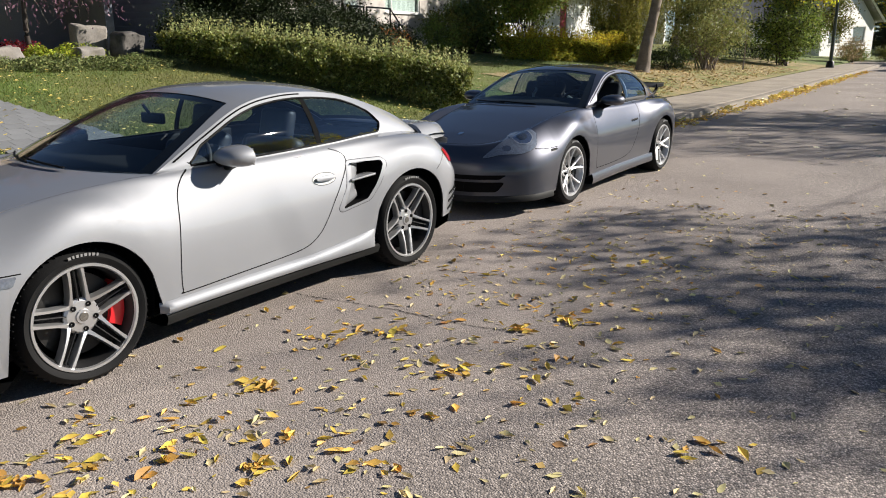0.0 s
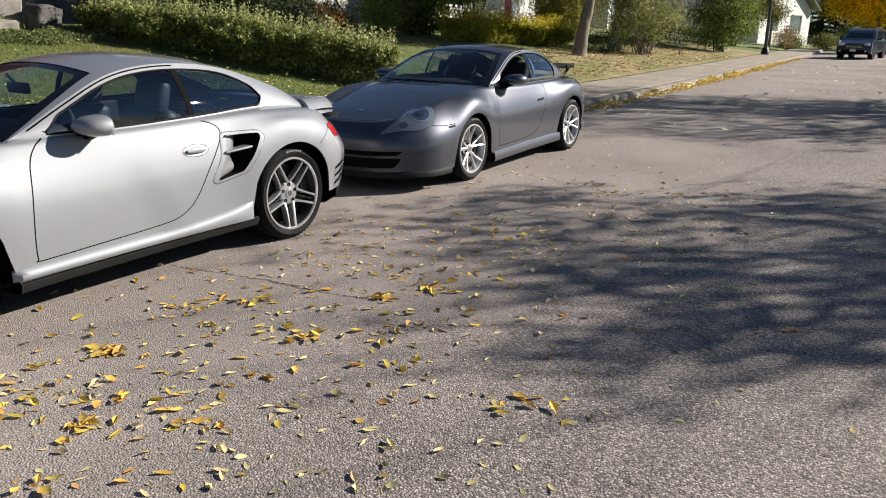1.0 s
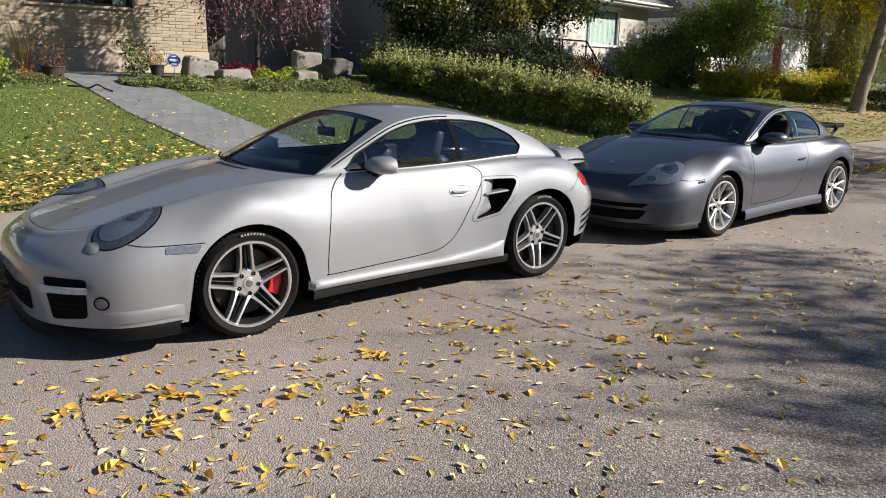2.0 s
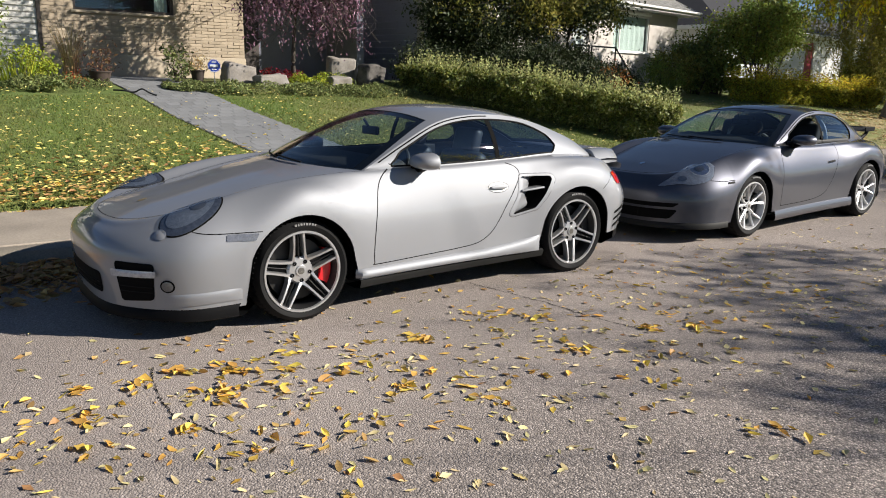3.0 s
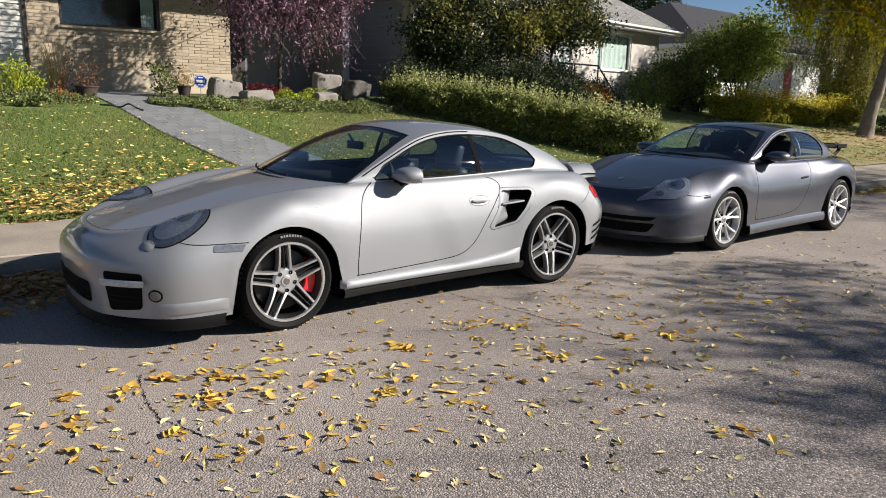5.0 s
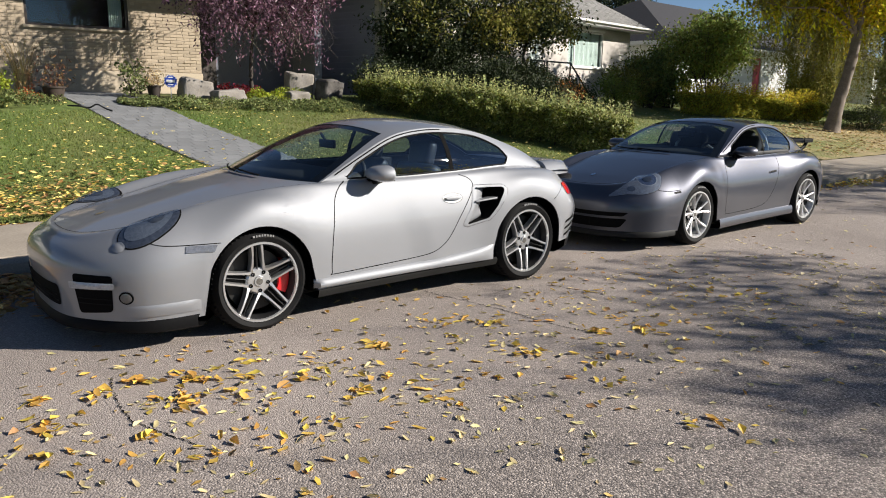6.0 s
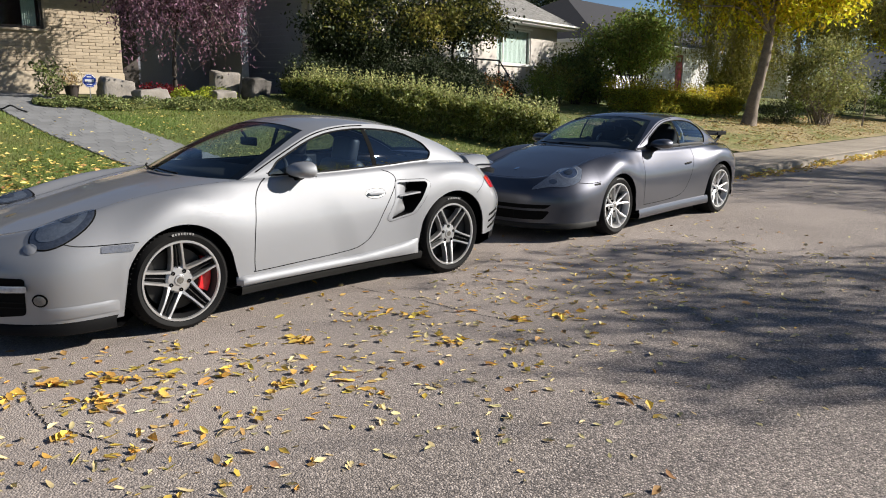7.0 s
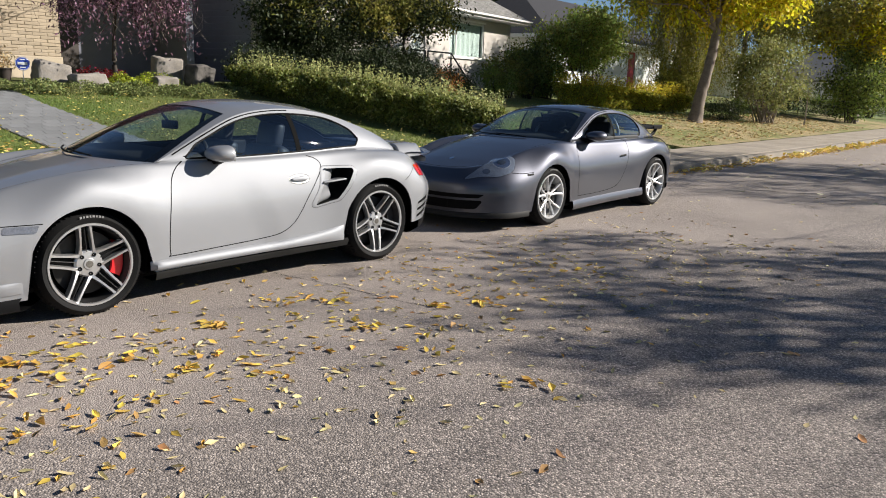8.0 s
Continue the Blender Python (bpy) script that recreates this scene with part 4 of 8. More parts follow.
        part("lamp_pupil", skin.inlay(oval(-sgn * .002, .045, .046, .046, 28), Q, V, .0075, 4, .004), mat("smoked_bowl", (.15, .165, .19), .12, .6, .2, 30), lamp, soft=60)
        part("lamp_washer", skin.inlay(oval(-sgn * .105, -.205, .040, .034, 24, tilt=-sgn * .3), Q, V, .004, 3, .008), SILVER, root, soft=60)
        part("lamp_cover", skin.inlay(ov, Q, V, .010, 6, .012), CLEAR, lamp, soft=60)
        part("lamp_seam", skin.seam(oval(-sgn * .014, -.018, .119, .193, 64, tilt=-sgn * .38, power=2.15), Q, V, .012, .0012, True), SEAM, lamp)
        # upward ledge low on the bumper's corner
        rows = []
        for q in np.linspace(0, 1, 26):
            y = -.80 + .40 * q
            z = .262 + .012 * q
            base = skin.drop(S(y, z), W, 0)
            if base:
                k = min(1, q / .25, (1 - q) / .22)
                rows.append([(base.x + sgn * lift * k, base.y - .4 * lift * k, z + dz) for lift, dz in ((.001, .010), (.005, .005), (.008, -.004), (.008, -.02), (.005, -.045), (.001, -.06))])
        part("bumper_ledge", outward(sheet(np.array(rows)), (0, 0, .25)), SILVER, root, soft=50)
        # bumper intake (a dark patch for the shaded opening) with lamp bar, fog lamp
        Q4, V4 = slanted((sgn * .665, -.98, .35), (-sgn * .50, .86, 0))
        near = lambda *c: rounded([(sgn * a, z) for a, z in c], .028)
        intake = part("bumper_intake", skin.inlay(near((-.135, .105), (.125, .10), (.105, -.115), (-.115, -.135)), Q4, V4, .003, 6), SEAM, root)
        for z in (-.035, -.065):
            part("intake_slat", skin.inlay(rounded([(sgn * -.115, z), (sgn * .105, z), (sgn * .105, z - .007), (sgn * -.115, z - .007)], .003), Q4, V4, .008, 2), BLACK, intake)
        part("light_bar", skin.inlay(rounded([(sgn * -.15, .062), (sgn * .14, .062), (sgn * .135, .026), (sgn * -.145, .020)], .012), Q4, V4, .022, 4, .006), LENS_WHITE, intake, "pale lamp bar", soft=50)
        Q2, V2 = slanted((sgn * .77, -.79, .322), (-sgn * .68, .73, 0))
        fog = part("fog_light", skin.inlay(oval(0, .0, .042, .038, 32), Q2, V2, .003, 4), SEAM, root)
        part("fog_lens", skin.inlay(oval(0, .0, .033, .029, 28), Q2, V2, .006, 4, .004), mat("smoked_lens", (.10, .105, .11), .12, .2, .2, 30, coat=1.0), fog, soft=60)
        # tail lamp
        Q3, V3 = slanted((sgn * .71, 2.83, .722), (-sgn * .80, -.60, 0))
        part("tail_light", skin.inlay(rounded([(-.16, .055), (.13, .05), (.16, -.01), (.05, -.055), (-.12, -.04)], .03), Q3, V3, .006, 6, .006), TAIL, root, soft=60)
    A, B = FRONT
    # middle intake: no hole, its inner shade is a dark patch
    mouth = part("bumper_intake", skin.inlay(rounded([(-.40, .37), (.40, .37), (.385, .235), (-.385, .235)], .035), A, B, .003, 6), SEAM, root)
    for z in (.30, .335):
        part("intake_slat", skin.inlay(rounded([(-.37, z - .03), (.37, z - .03), (.37, z - .038), (-.37, z - .038)], .003), A, B, .008, 2), BLACK, mouth)
    T, D = ABOVE
    part("hood_seam", skin.seam([(line(sh.lines[0], u)[0][0] * s, line(sh.lines[0], u)[0][1]) for s in (-1, 1) for u in (np.linspace(5.2, 0, 60) if s < 0 else np.linspace(0.05, 5.2, 60))], T, D, .003), SEAM, root)
    part("hood_badge", skin.inlay(oval(0, -.70, .022, .030, 20), T, D, .003, 3), mat("badge_enamel", (0.35, 0.27, 0.12), 0.3, 0.4, 0.4, 60, 200), root)
    # split rear wing on two feet
    wing = new("rear_wing")
    wing.parent = root
    rows = []
    for f in np.linspace(-1, 1, 41):
        x = .66 * f
        back = 3.17 - .10 * f * f
        z = .905 - .075 * max(0, (abs(f) - .80) / .2) ** 2
        rows.append([(x, back - .30 + .02 * abs(f), z + .004), (x, back - .27, z + .028), (x, back - .12, z + .036), (x, back - .01, z + .030), (x, back, z + .016), (x, back - .02, z), (x, back - .2, z - .008), (x, back - .30 + .02 * abs(f), z + .004)])
    part("wing_blade", outward(sheet(np.array(rows)), (0, 3.2, .915)), SILVER, wing, soft=50)
    base = []
    for f in np.linspace(-1, 1, 25):
        x = .60 * f
        base.append([(x, 2.82, .90 - .03 * f * f), (x, 2.95, .895 - .04 * f * f), (x, 3.12, .868 - .04 * f * f), (x, 3.19, .83 - .03 * f * f), (x, 3.18, .76)])
    part("wing_base", outward(sheet(np.array(base)), (0, 3.1, .6)), SILVER, wing, soft=50)
    part("engine_grille", box_bm((.80, .22, .02), (0, 2.90, .893), .004, (-14, 0, 0)), BLACK, wing)
    for x in (-.45, .45):
        part("wing_foot", box_bm((.06, .10, .09), (x, 3.04, .875), .015, (0, 0, 0)), BLACK, wing)
    return tagged(root, group="parked coupes")


def grey_car():
    sh = grey_shape()
    spec = dict(label="dark grey metallic track coupe with tall rear wing, open driver window", paint=GREY,
                cuts=(0, 3.0, 5.98, 8.86, 11.6, 14), cowl=5.9, deck=11.6, tail=((2.8, 3.0, 3.30), (.885, .845, .76)), t=(1.95, 4.75, 7.6),
                glass=(.70, 2.24, 1.48), drop=.10, open_window=True, pillar=1, sill=(5.05, 9.1),
                sill_shape=((-.006, .010), (.012, .004), (.022, -.03), (.025, -.07), (.015, -.092), (-.2, -.10)), sill_material=GREY,
                lip_material=TRIM, lip=.8, seat=CABIN, bucket=True, style="ten", caliper=mat("dark_caliper", (.05, .05, .05), .5, .3, .1), spin=(radians(90), radians(72)),
                wheels=((.320, .238, .235, .735, 0), (.318, .238, .285, .735, 0)))
    root, skin = coupe("grey_coupe", (-3.435, 6.393, 0), 0.4, sh, spec)
    for sgn in (1, -1):
        S, W = side_of(sgn)
        mirror_pod(root, skin, sgn, .86, .937, GREY, .108)
        door = [(.60, .868), (.55, .78), (.53, .60), (.53, .40), (.54, .29), (.58, .275), (1.0, .28), (1.28, .30), (1.44, .34), (1.53, .42), (1.60, .52), (1.66, .64), (1.70, .74), (1.705, .80), (1.69, .845), (1.64, .868)]
        fine = spline([(a, b, 0) for a, b in door], np.linspace(0, len(door) - 1, 150))[:, :2]
        part("door_seam", skin.seam(fine, S, W, .006), SEAM, root)
        part("door_handle", skin.inlay(rounded([(1.48, .690), (1.61, .697), (1.61, .676), (1.48, .669)], .010), S, W, .014, 3, .004), BLACK, root, soft=60)
        bump = [(-.62, .600), (-.54, .592), (-.46, .590), (-.35, .598)]
        part("bumper_seam", skin.seam(spline([(a, b, 0) for a, b in bump], np.linspace(0, 3, 30))[:, :2], S, W, .006), SEAM, root)
        part("side_marker", skin.inlay(rounded([(-.44, .582), (-.36, .588), (-.36, .570), (-.44, .564)], .006), S, W, .004, 3), BLACK, root)
        # headlamp with a drawn-out inner corner
        Q, V = slanted((sgn * .63, -.58, .67), (-sgn * .42, .62, -.66))
        shape2 = [(x * -sgn * 1.36 - sgn * .03, y * 1.3 - .085) for x, y in ((-.105, .11), (-.03, .165), (.06, .15), (.10, .08), (.125, .01), (.19, -.06), (.255, -.128), (.13, -.108), (-.005, -.088), (-.095, -.012))]
        out = spline([(a, b, 0) for a, b in shape2 + shape2[:1]], np.linspace(0, len(shape2), 61)[:-1])[:, :2]
        lamp = part("headlight", skin.inlay(out, Q, V, .002, 6), mat("lamp_inside", (.19, .21, .25), .35, .2, .3, 30), root, "clear headlight with round projector and drawn-out corner", soft=60)
        part("lamp_bowl", skin.inlay(oval(-sgn * .025, -.010, .092, .092, 32), Q, V, .004, 5), mat("clear_bowl", (.40, .43, .50), .12, .9, .25, 30, coat=1.0), lamp, soft=60)
        part("lamp_ring", skin.seam(oval(-sgn * .025, -.010, .094, .094, 40), Q, V, .006, .007, True), LENS_WHITE, lamp)
        part("lamp_pupil", skin.inlay(oval(-sgn * .025, -.010, .046, .046, 28), Q, V, .008, 4, .004), mat("dark_pupil", (.05, .055, .065), .12, .2, .2, 30, coat=1.0), lamp, soft=60)
        part("lamp_bowl", skin.inlay(oval(-sgn * .165, -.160, .040, .030, 28), Q, V, .004, 4), mat("blue_grey_bowl", (.15, .17, .21), .2, .6, .2, 30), lamp, soft=60)
        part("lamp_cover", skin.inlay(out, Q, V, .010, 6, .010), CLEAR, lamp, soft=60)
        part("lamp_seam", skin.seam(out, Q, V, .005, .0012, True), SEAM, lamp)
        Q3, V3 = slanted((sgn * .69, 2.90, .705), (-sgn * .80, -.60, 0))
        part("tail_light", skin.inlay(rounded([(-.14, .05), (.12, .045), (.15, -.01), (.05, -.05), (-.12, -.04)], .03), Q3, V3, .006, 6, .006), TAIL, root, soft=60)
    A, B = FRONT
    # mouth and slot are dark patches on the skin, coloured as shaded openings
    mouth = part("bumper_intake", skin.inlay(rounded([(-.63, .322), (.63, .322), (.57, .232), (-.57, .232)], .03), A, B, .003, 8), SEAM, root)
    for x in (-.30, 0, .30):
        part("intake_bar", skin.inlay(rounded([(x - .006, .315), (x + .006, .315), (x + .006, .24), (x - .006, .24)], .003), A, B, .010, 2), BLACK, mouth)
    part("intake_slot", skin.inlay(rounded([(-.64, .385), (.64, .385), (.59, .345), (-.59, .345)], .018), A, B, .003, 8), SEAM, root)
    for sgn in (1, -1):
        part("bumper_crease", skin.seam([(sgn * x, .455 + .02 * x) for x in np.linspace(.05, .78, 24)], A, B, .004, .001), GREY, root)
    T, D = ABOVE
    part("hood_seam", skin.seam([(line(sh.lines[0], u)[0][0] * s, line(sh.lines[0], u)[0][1]) for s in (-1, 1) for u in (np.linspace(5.2, 0, 60) if s < 0 else np.linspace(0.05, 5.2, 60))], T, D, .005), SEAM, root)
    part("hood_badge", skin.inlay(oval(0, -.68, .028, .036, 20), T, D, .003, 3), CHROME, root)
    # wing on two uprights
    wing = new("rear_wing")
    wing.parent = root
    wing.location.y = -.06
    prof = [(0, 0), (.06, .020), (.16, .026), (.27, .022), (.30, .035), (.305, .030), (.28, .008), (.14, .004), (.03, -.006)]
    rows = [[(x, 2.70 + a * .95 + (.02 if abs(x) > .55 else 0), .975 + b * 1.25) for a, b in prof + prof[:1]] for x in np.linspace(-.62, .62, 21)]
    part("wing_blade", outward(sheet(np.array(rows)), (0, 2.85, .98)), CABIN, wing, soft=40)
    for sgn in (1, -1):
        part("wing_endplate", box_bm((.014, .24, .045), (sgn * .622, 2.87, .992), .006), BLACK, wing)
        # upright swept back from the deck to the trailing half of the blade
        rows = []
        for y, z, c in spline([(2.70, .835, .20), (2.78, .868, .16), (2.86, .900, .115), (2.93, .938, .085), (2.965, .982, .075)], np.linspace(0, 4, 13)):
            rows.append([(sgn * .555 + .016 * math.cos(a), y + c / 2 * math.sin(a), z) for a in np.linspace(0, math.tau, 13)])
        part("wing_upright", outward(sheet(np.array(rows)), (sgn * .555, 2.83, .90)), BLACK, wing, soft=40)
    # cage behind the seats
    cage = new("roll_cage")
    cage.parent = root
    hoop = [(-.60, 1.80, .45), (-.60, 1.80, .92), (-.48, 1.80, 1.13), (-.25, 1.80, 1.185), (.25, 1.80, 1.185), (.48, 1.80, 1.13), (.60, 1.80, .92), (.60, 1.80, .45)]
    pale = mat("pale_tube", (.62, .61, .58), .4, .1, .05)
    part("main_hoop", tube_bm(spline(hoop, np.linspace(0, 7, 50)), .02, 8), pale, cage, soft=60)
    part("diagonal_bar", tube_bm([(-.52, 1.80, 1.09), (.56, 1.80, .52)], .018, 8), pale, cage, soft=60)
    for sgn in (1, -1):
        part("shoulder_belt", tube_bm([(sgn * .36 - .09, 1.58, .98), (sgn * .36 - .06, 1.46, .94), (sgn * .36 - .05, 1.40, .70)], .018, 6), pale, root)
    return tagged(root, group="parked coupes")


silver_car()
grey_car()


# ---- ground, road, kerb, pavement ----
GRASS = mat("lawn_soil", (0.105, 0.15, 0.03), 0.9, 0, 0.35, 1.3, 40, bump=0.5, bump_scale=60, second=(0.16, 0.165, 0.05), second_scale=0.5)
CONCRETE = mat("pavement_concrete", (0.35, 0.30, 0.245), 0.85, 0, 0.24, 2.0, 50, bump=0.15, bump_scale=120, second=(0.29, 0.25, 0.205), second_scale=0.8)
KERB = mat("kerb_concrete", (0.25, 0.215, 0.175), 0.88, 0, 0.3, 3.0, 70, bump=0.25, bump_scale=90, second=(0.17, 0.15, 0.12), second_scale=1.5)
YS = (-80, -30, 0, 6, 13.5, 20, 30, 40, 58, 90)
XS = (-6.4, -5.7, -4.98, -4.66, -4.30, -4.33, -4.60, -4.95, -5.6, -6.5)


def kerb_x(y):
    return float(np.interp(y, YS, XS))


def lawn_z(x, y):
    """Height of the front gardens: a bank from the pavement up to the houses."""
    d = kerb_x(y) - 1.72 - x
    k = min(1, max(0, (y - 9) / 6))
    a = 0.195 + (0.118 - 0.195) * k
    cap = 1.27 + 0.10 * k
    z = -math.log(math.exp(-9 * d * a) + math.exp(-9 * cap)) / 9 if d > -3 else -3
    return 0.175 + z


def path_sides(x):
    """The two sides of the garden path, in y, where it passes x."""
    return (float(np.interp(x, (-15.9, -12.5, -10.15, -8.0, -6.5), (2.62, 2.83, 3.05, 3.50, 3.88))),
            float(np.interp(x, (-15.9, -13.2, -12.2, -10.75, -9.1, -6.5), (4.10, 4.10, 4.12, 4.27, 4.63, 5.28))))


def terrain():
    xs = np.r_[-400, -120, -60, -40, np.arange(-30, -4.0, 0.5), np.arange(-4, 9, 1.0), np.arange(9, 30, 3), 60, 120, 400]
    ys = np.r_[-400, -150, -80, -40, np.arange(-24, 60, 1.0), np.arange(60, 100, 5), 150, 400, 900]
    v = []
    for y in ys:
        for x in xs:
            if x < kerb_x(y) - 1.70:
                z = lawn_z(max(x, -30), y) - 0.012
            elif x < 6.6 and y < 56:
                z = -0.09
            else:
                z = 0.10 + 0.012 * min(40, max(0, x - 8))
            v.append((x, y, z))
    return tagged(mesh_of("ground", v, grid_faces(len(ys), len(xs)), GRASS, soft=60), "grassy ground rising in a bank towards the houses", "ground", kind="structure")


def road():
    ys = np.r_[np.arange(-80, -20, 6.0), np.arange(-20, 56.1, 1.0)]
    v, f = [], []
    for y in ys:
        k = kerb_x(y)
        v += [(k - 0.03 + (6.75 - k) * t, y, -0.010 * (0.5 - t) ** 2) for t in np.linspace(0, 1, 9)]
    return tagged(mesh_of("road", v, grid_faces(len(ys), 9), ASPHALT), "worn grey asphalt road with exposed stones", "road", kind="structure")


def strip(name, ys, profile, material, label, category, side=None):
    """A long piece with one cross section that follows the kerb line."""
    v = []
    for y in ys:
        k = kerb_x(y) if side is None else side
        v += [(k + a, y, b) for a, b in profile]
    ob = mesh_of(name, v, grid_faces(len(ys), len(profile)), material, soft=30)
    return tagged(ob, label, category, kind="structure")


terrain()
road()
YK = np.r_[np.arange(-78, -10, 4.0), np.arange(-10, 56, 0.5)]
strip("kerb", YK, [(-.19, -.05), (-.19, .138), (-.165, .145), (-.05, .138), (-.02, .125), (.0, .08), (.02, .012), (.03, -.05)], KERB, "grey concrete kerb along the road", "kerb")
strip("kerb_opposite", YK, [(-.03, -.05), (-.02, .012), (0, .08), (.03, .135), (.19, .145), (.19, -.05)], KERB, "grey concrete kerb on the far side", "kerb", side=6.72)
strip("pavement_opposite", YK, [(.19, .10), (.19, .147), (1.6, .165), (1.6, .05)], CONCRETE, "pale concrete pavement on the far side", "pavement", side=6.72)


def pavement():
    """Concrete slabs, each a piece, with open joints between them."""
    base = strip("pavement", YK, [(-1.74, .0), (-1.74, .145), (-.19, .12), (-.19, .0)], mat("joint_dirt", (.12, .10, .08), .95), "pale concrete pavement in square slabs", "pavement")
    y = -9.0
    while y < 54:
        L = 1.5
        pts = []
        bm = bmesh.new()
        g = 0.006
        lo = [(kerb_x(y + g) - 1.735, y + g), (kerb_x(y + g) - .195, y + g), (kerb_x(y + L - g) - .195, y + L - g), (kerb_x(y + L - g) - 1.735, y + L - g)]
        top = [bm.verts.new((a, b, .152 if i in (1, 2) else .178)) for i, (a, b) in enumerate(lo)]
        bot = [bm.verts.new((a, b, .02)) for a, b in lo]
        bm.faces.new(top)
        for i in range(4):
            bm.faces.new((top[i], bot[i], bot[(i + 1) % 4], top[(i + 1) % 4]))
        bmesh.ops.bevel(bm, geom=[e for e in bm.edges if all(w in top for w in e.verts)], offset=.006, segments=1, affect='EDGES')
        bmesh.ops.recalc_face_normals(bm, faces=bm.faces)
        part("slab", bm, CONCRETE, base)
        y += L


pavement()


def crack(points, width, label):
    rng = np.random.default_rng(len(points))
    c = spline([(*p, 0) for p in points], np.linspace(0, len(points) - 1, 70))[:, :2]
    c += np.cumsum(rng.normal(0, .004, c.shape), axis=0) * .35 + rng.normal(0, .005, c.shape)
    v = []
    for i, p in enumerate(c):
        d = c[min(i + 1, len(c) - 1)] - c[max(i - 1, 0)]
        n = np.array((-d[1], d[0])) / (np.linalg.norm(d) + 1e-9) * width * rng.uniform(.3, 1) / 2
        v += [(*(p + n), .003), (*(p - n), .003)]
    ob = mesh_of("crack", v, grid_faces(len(c), 2), SEAM)
    tagged(ob, label, "crack", kind="structure")


crack([(-2.75, 2.93), (-2.42, 2.99), (-2.05, 3.07), (-1.54, 3.12), (-1.25, 3.2)], .010, "thin dark crack across the asphalt")
crack([(-2.3, .5), (-2.12, .46), (-1.77, .43), (-1.59, .47), (-1.28, .58)], .009, "short dark crack in the asphalt")
crack([(-3.6, 11.2), (-2.2, 11.6), (-.6, 12.0), (1.4, 12.1)], .02, "long dark crack across the asphalt")


# ---- leaves and plants ----
def leaf_mesh(name, centres, size, material, parent=None, aspect=0.55, normal=None, spread=1.0, curl=0.25, seed=1, down=0.0, soft=False):
    """Many small folded leaves in one mesh, each an island of two bent halves."""
    rng = np.random.default_rng(seed)
    c = np.asarray(centres, float)
    n = len(c)
    s = (size * rng.uniform(.6, 1.35, n))[:, None]
    nrm = rng.normal(0, 1, (n, 3)) * spread
    if normal is not None:
        nrm = nrm + np.asarray(normal)
    nrm /= np.linalg.norm(nrm, axis=1)[:, None] + 1e-9
    ax = rng.normal(0, 1, (n, 3)) + np.array((0, 0, -down))
    ax -= nrm * (ax * nrm).sum(1)[:, None]
    ax /= np.linalg.norm(ax, axis=1)[:, None] + 1e-9
    bx = np.cross(nrm, ax)
    k = s * aspect / 2
    lift = nrm * s * curl * rng.uniform(-.3, 1, n)[:, None]
    v = np.stack([c - ax * s / 2, c + bx * k + lift, c + ax * s / 2, c - bx * k + lift], 1).reshape(-1, 3)
    q = np.arange(n)[:, None] * 4
    f = np.concatenate([q + (0, 1, 2), q + (0, 2, 3)], 1).reshape(-1, 3)
    me = bpy.data.meshes.new(name)
    me.vertices.add(len(v))
    me.vertices.foreach_set("co", v.ravel())
    me.loops.add(f.size)
    me.loops.foreach_set("vertex_index", f.ravel().astype(np.int32))
    me.polygons.add(len(f))
    me.polygons.foreach_set("loop_start", np.arange(len(f), dtype=np.int32) * 3)
    me.update(calc_edges=True)
    me.materials.append(material)
    ob = new(name, me)
    if parent:
        ob.parent = parent
    return ob


def foliage(name, rgb, hue=0.03, trans=0.3, island=0.55, rough=0.5):
    return mat(name, rgb, rough, 0, 0.25, 2.5, 30, island=island, hue=hue, trans=trans, spec=0.2)


F_HEDGE = foliage("privet_leaf", (.165, .185, .038), .035, .22, .7)
F_HEDGE_TIP = foliage("privet_pale_tip", (.40, .42, .17), .03, .4, .5)
F_GOLD = foliage("golden_hedge_leaf", (0.36, 0.36, 0.055), .03, .5)
F_GOLD_TIP = foliage("golden_hedge_tip", (0.56, 0.47, 0.05), .03, .5)
F_DARK = foliage("dark_evergreen_leaf", (0.036, 0.049, 0.020), .03, .15)
F_GREEN = foliage("garden_green_leaf", (0.18, 0.235, 0.05), .03, .38)
F_OLIVE = foliage("olive_leaf", (0.185, 0.185, 0.042), .03, .35)
F_YELLOW = foliage("yellow_green_leaf", (0.60, 0.54, 0.035), .035, .55, .6)
F_VASE = foliage("olive_yellow_leaf", (0.31, 0.29, 0.07), .03, .45)
F_FAN = foliage("grey_green_leaf", (.235, .245, .085), .03, .4)
F_BRIGHT = foliage("bright_yellow_leaf", (0.95, 0.74, 0.05), .015, .6)
F_WINE = foliage("wine_leaf", (0.205, 0.115, 0.160), .03, .3, .8, .34)
F_RUST = foliage("rust_leaf", (0.372, 0.155, 0.046), .03)
F_LIME = foliage("lime_leaf", (0.30, 0.35, 0.04), .03)
F_BED = foliage("ground_cover_leaf", (0.18, 0.21, 0.075), .03)
F_RED = foliage("orange_flower", (0.48, 0.12, 0.045), .03)
F_STRAW = foliage("dry_grass", (0.527, 0.388, 0.202), .02)
BARK = mat("grey_brown_bark", (.195, .16, .13), .9, 0, .45, 5, 30, bump=1.0, bump_scale=18)
BARK_DARK = mat("dark_twig_bark", (.06, .048, .04), .9, 0, .3, 5, 40)
BARK_PALE = mat("pale_twig_bark", (.32, .27, .22), .85, 0, .3, 5, 40)


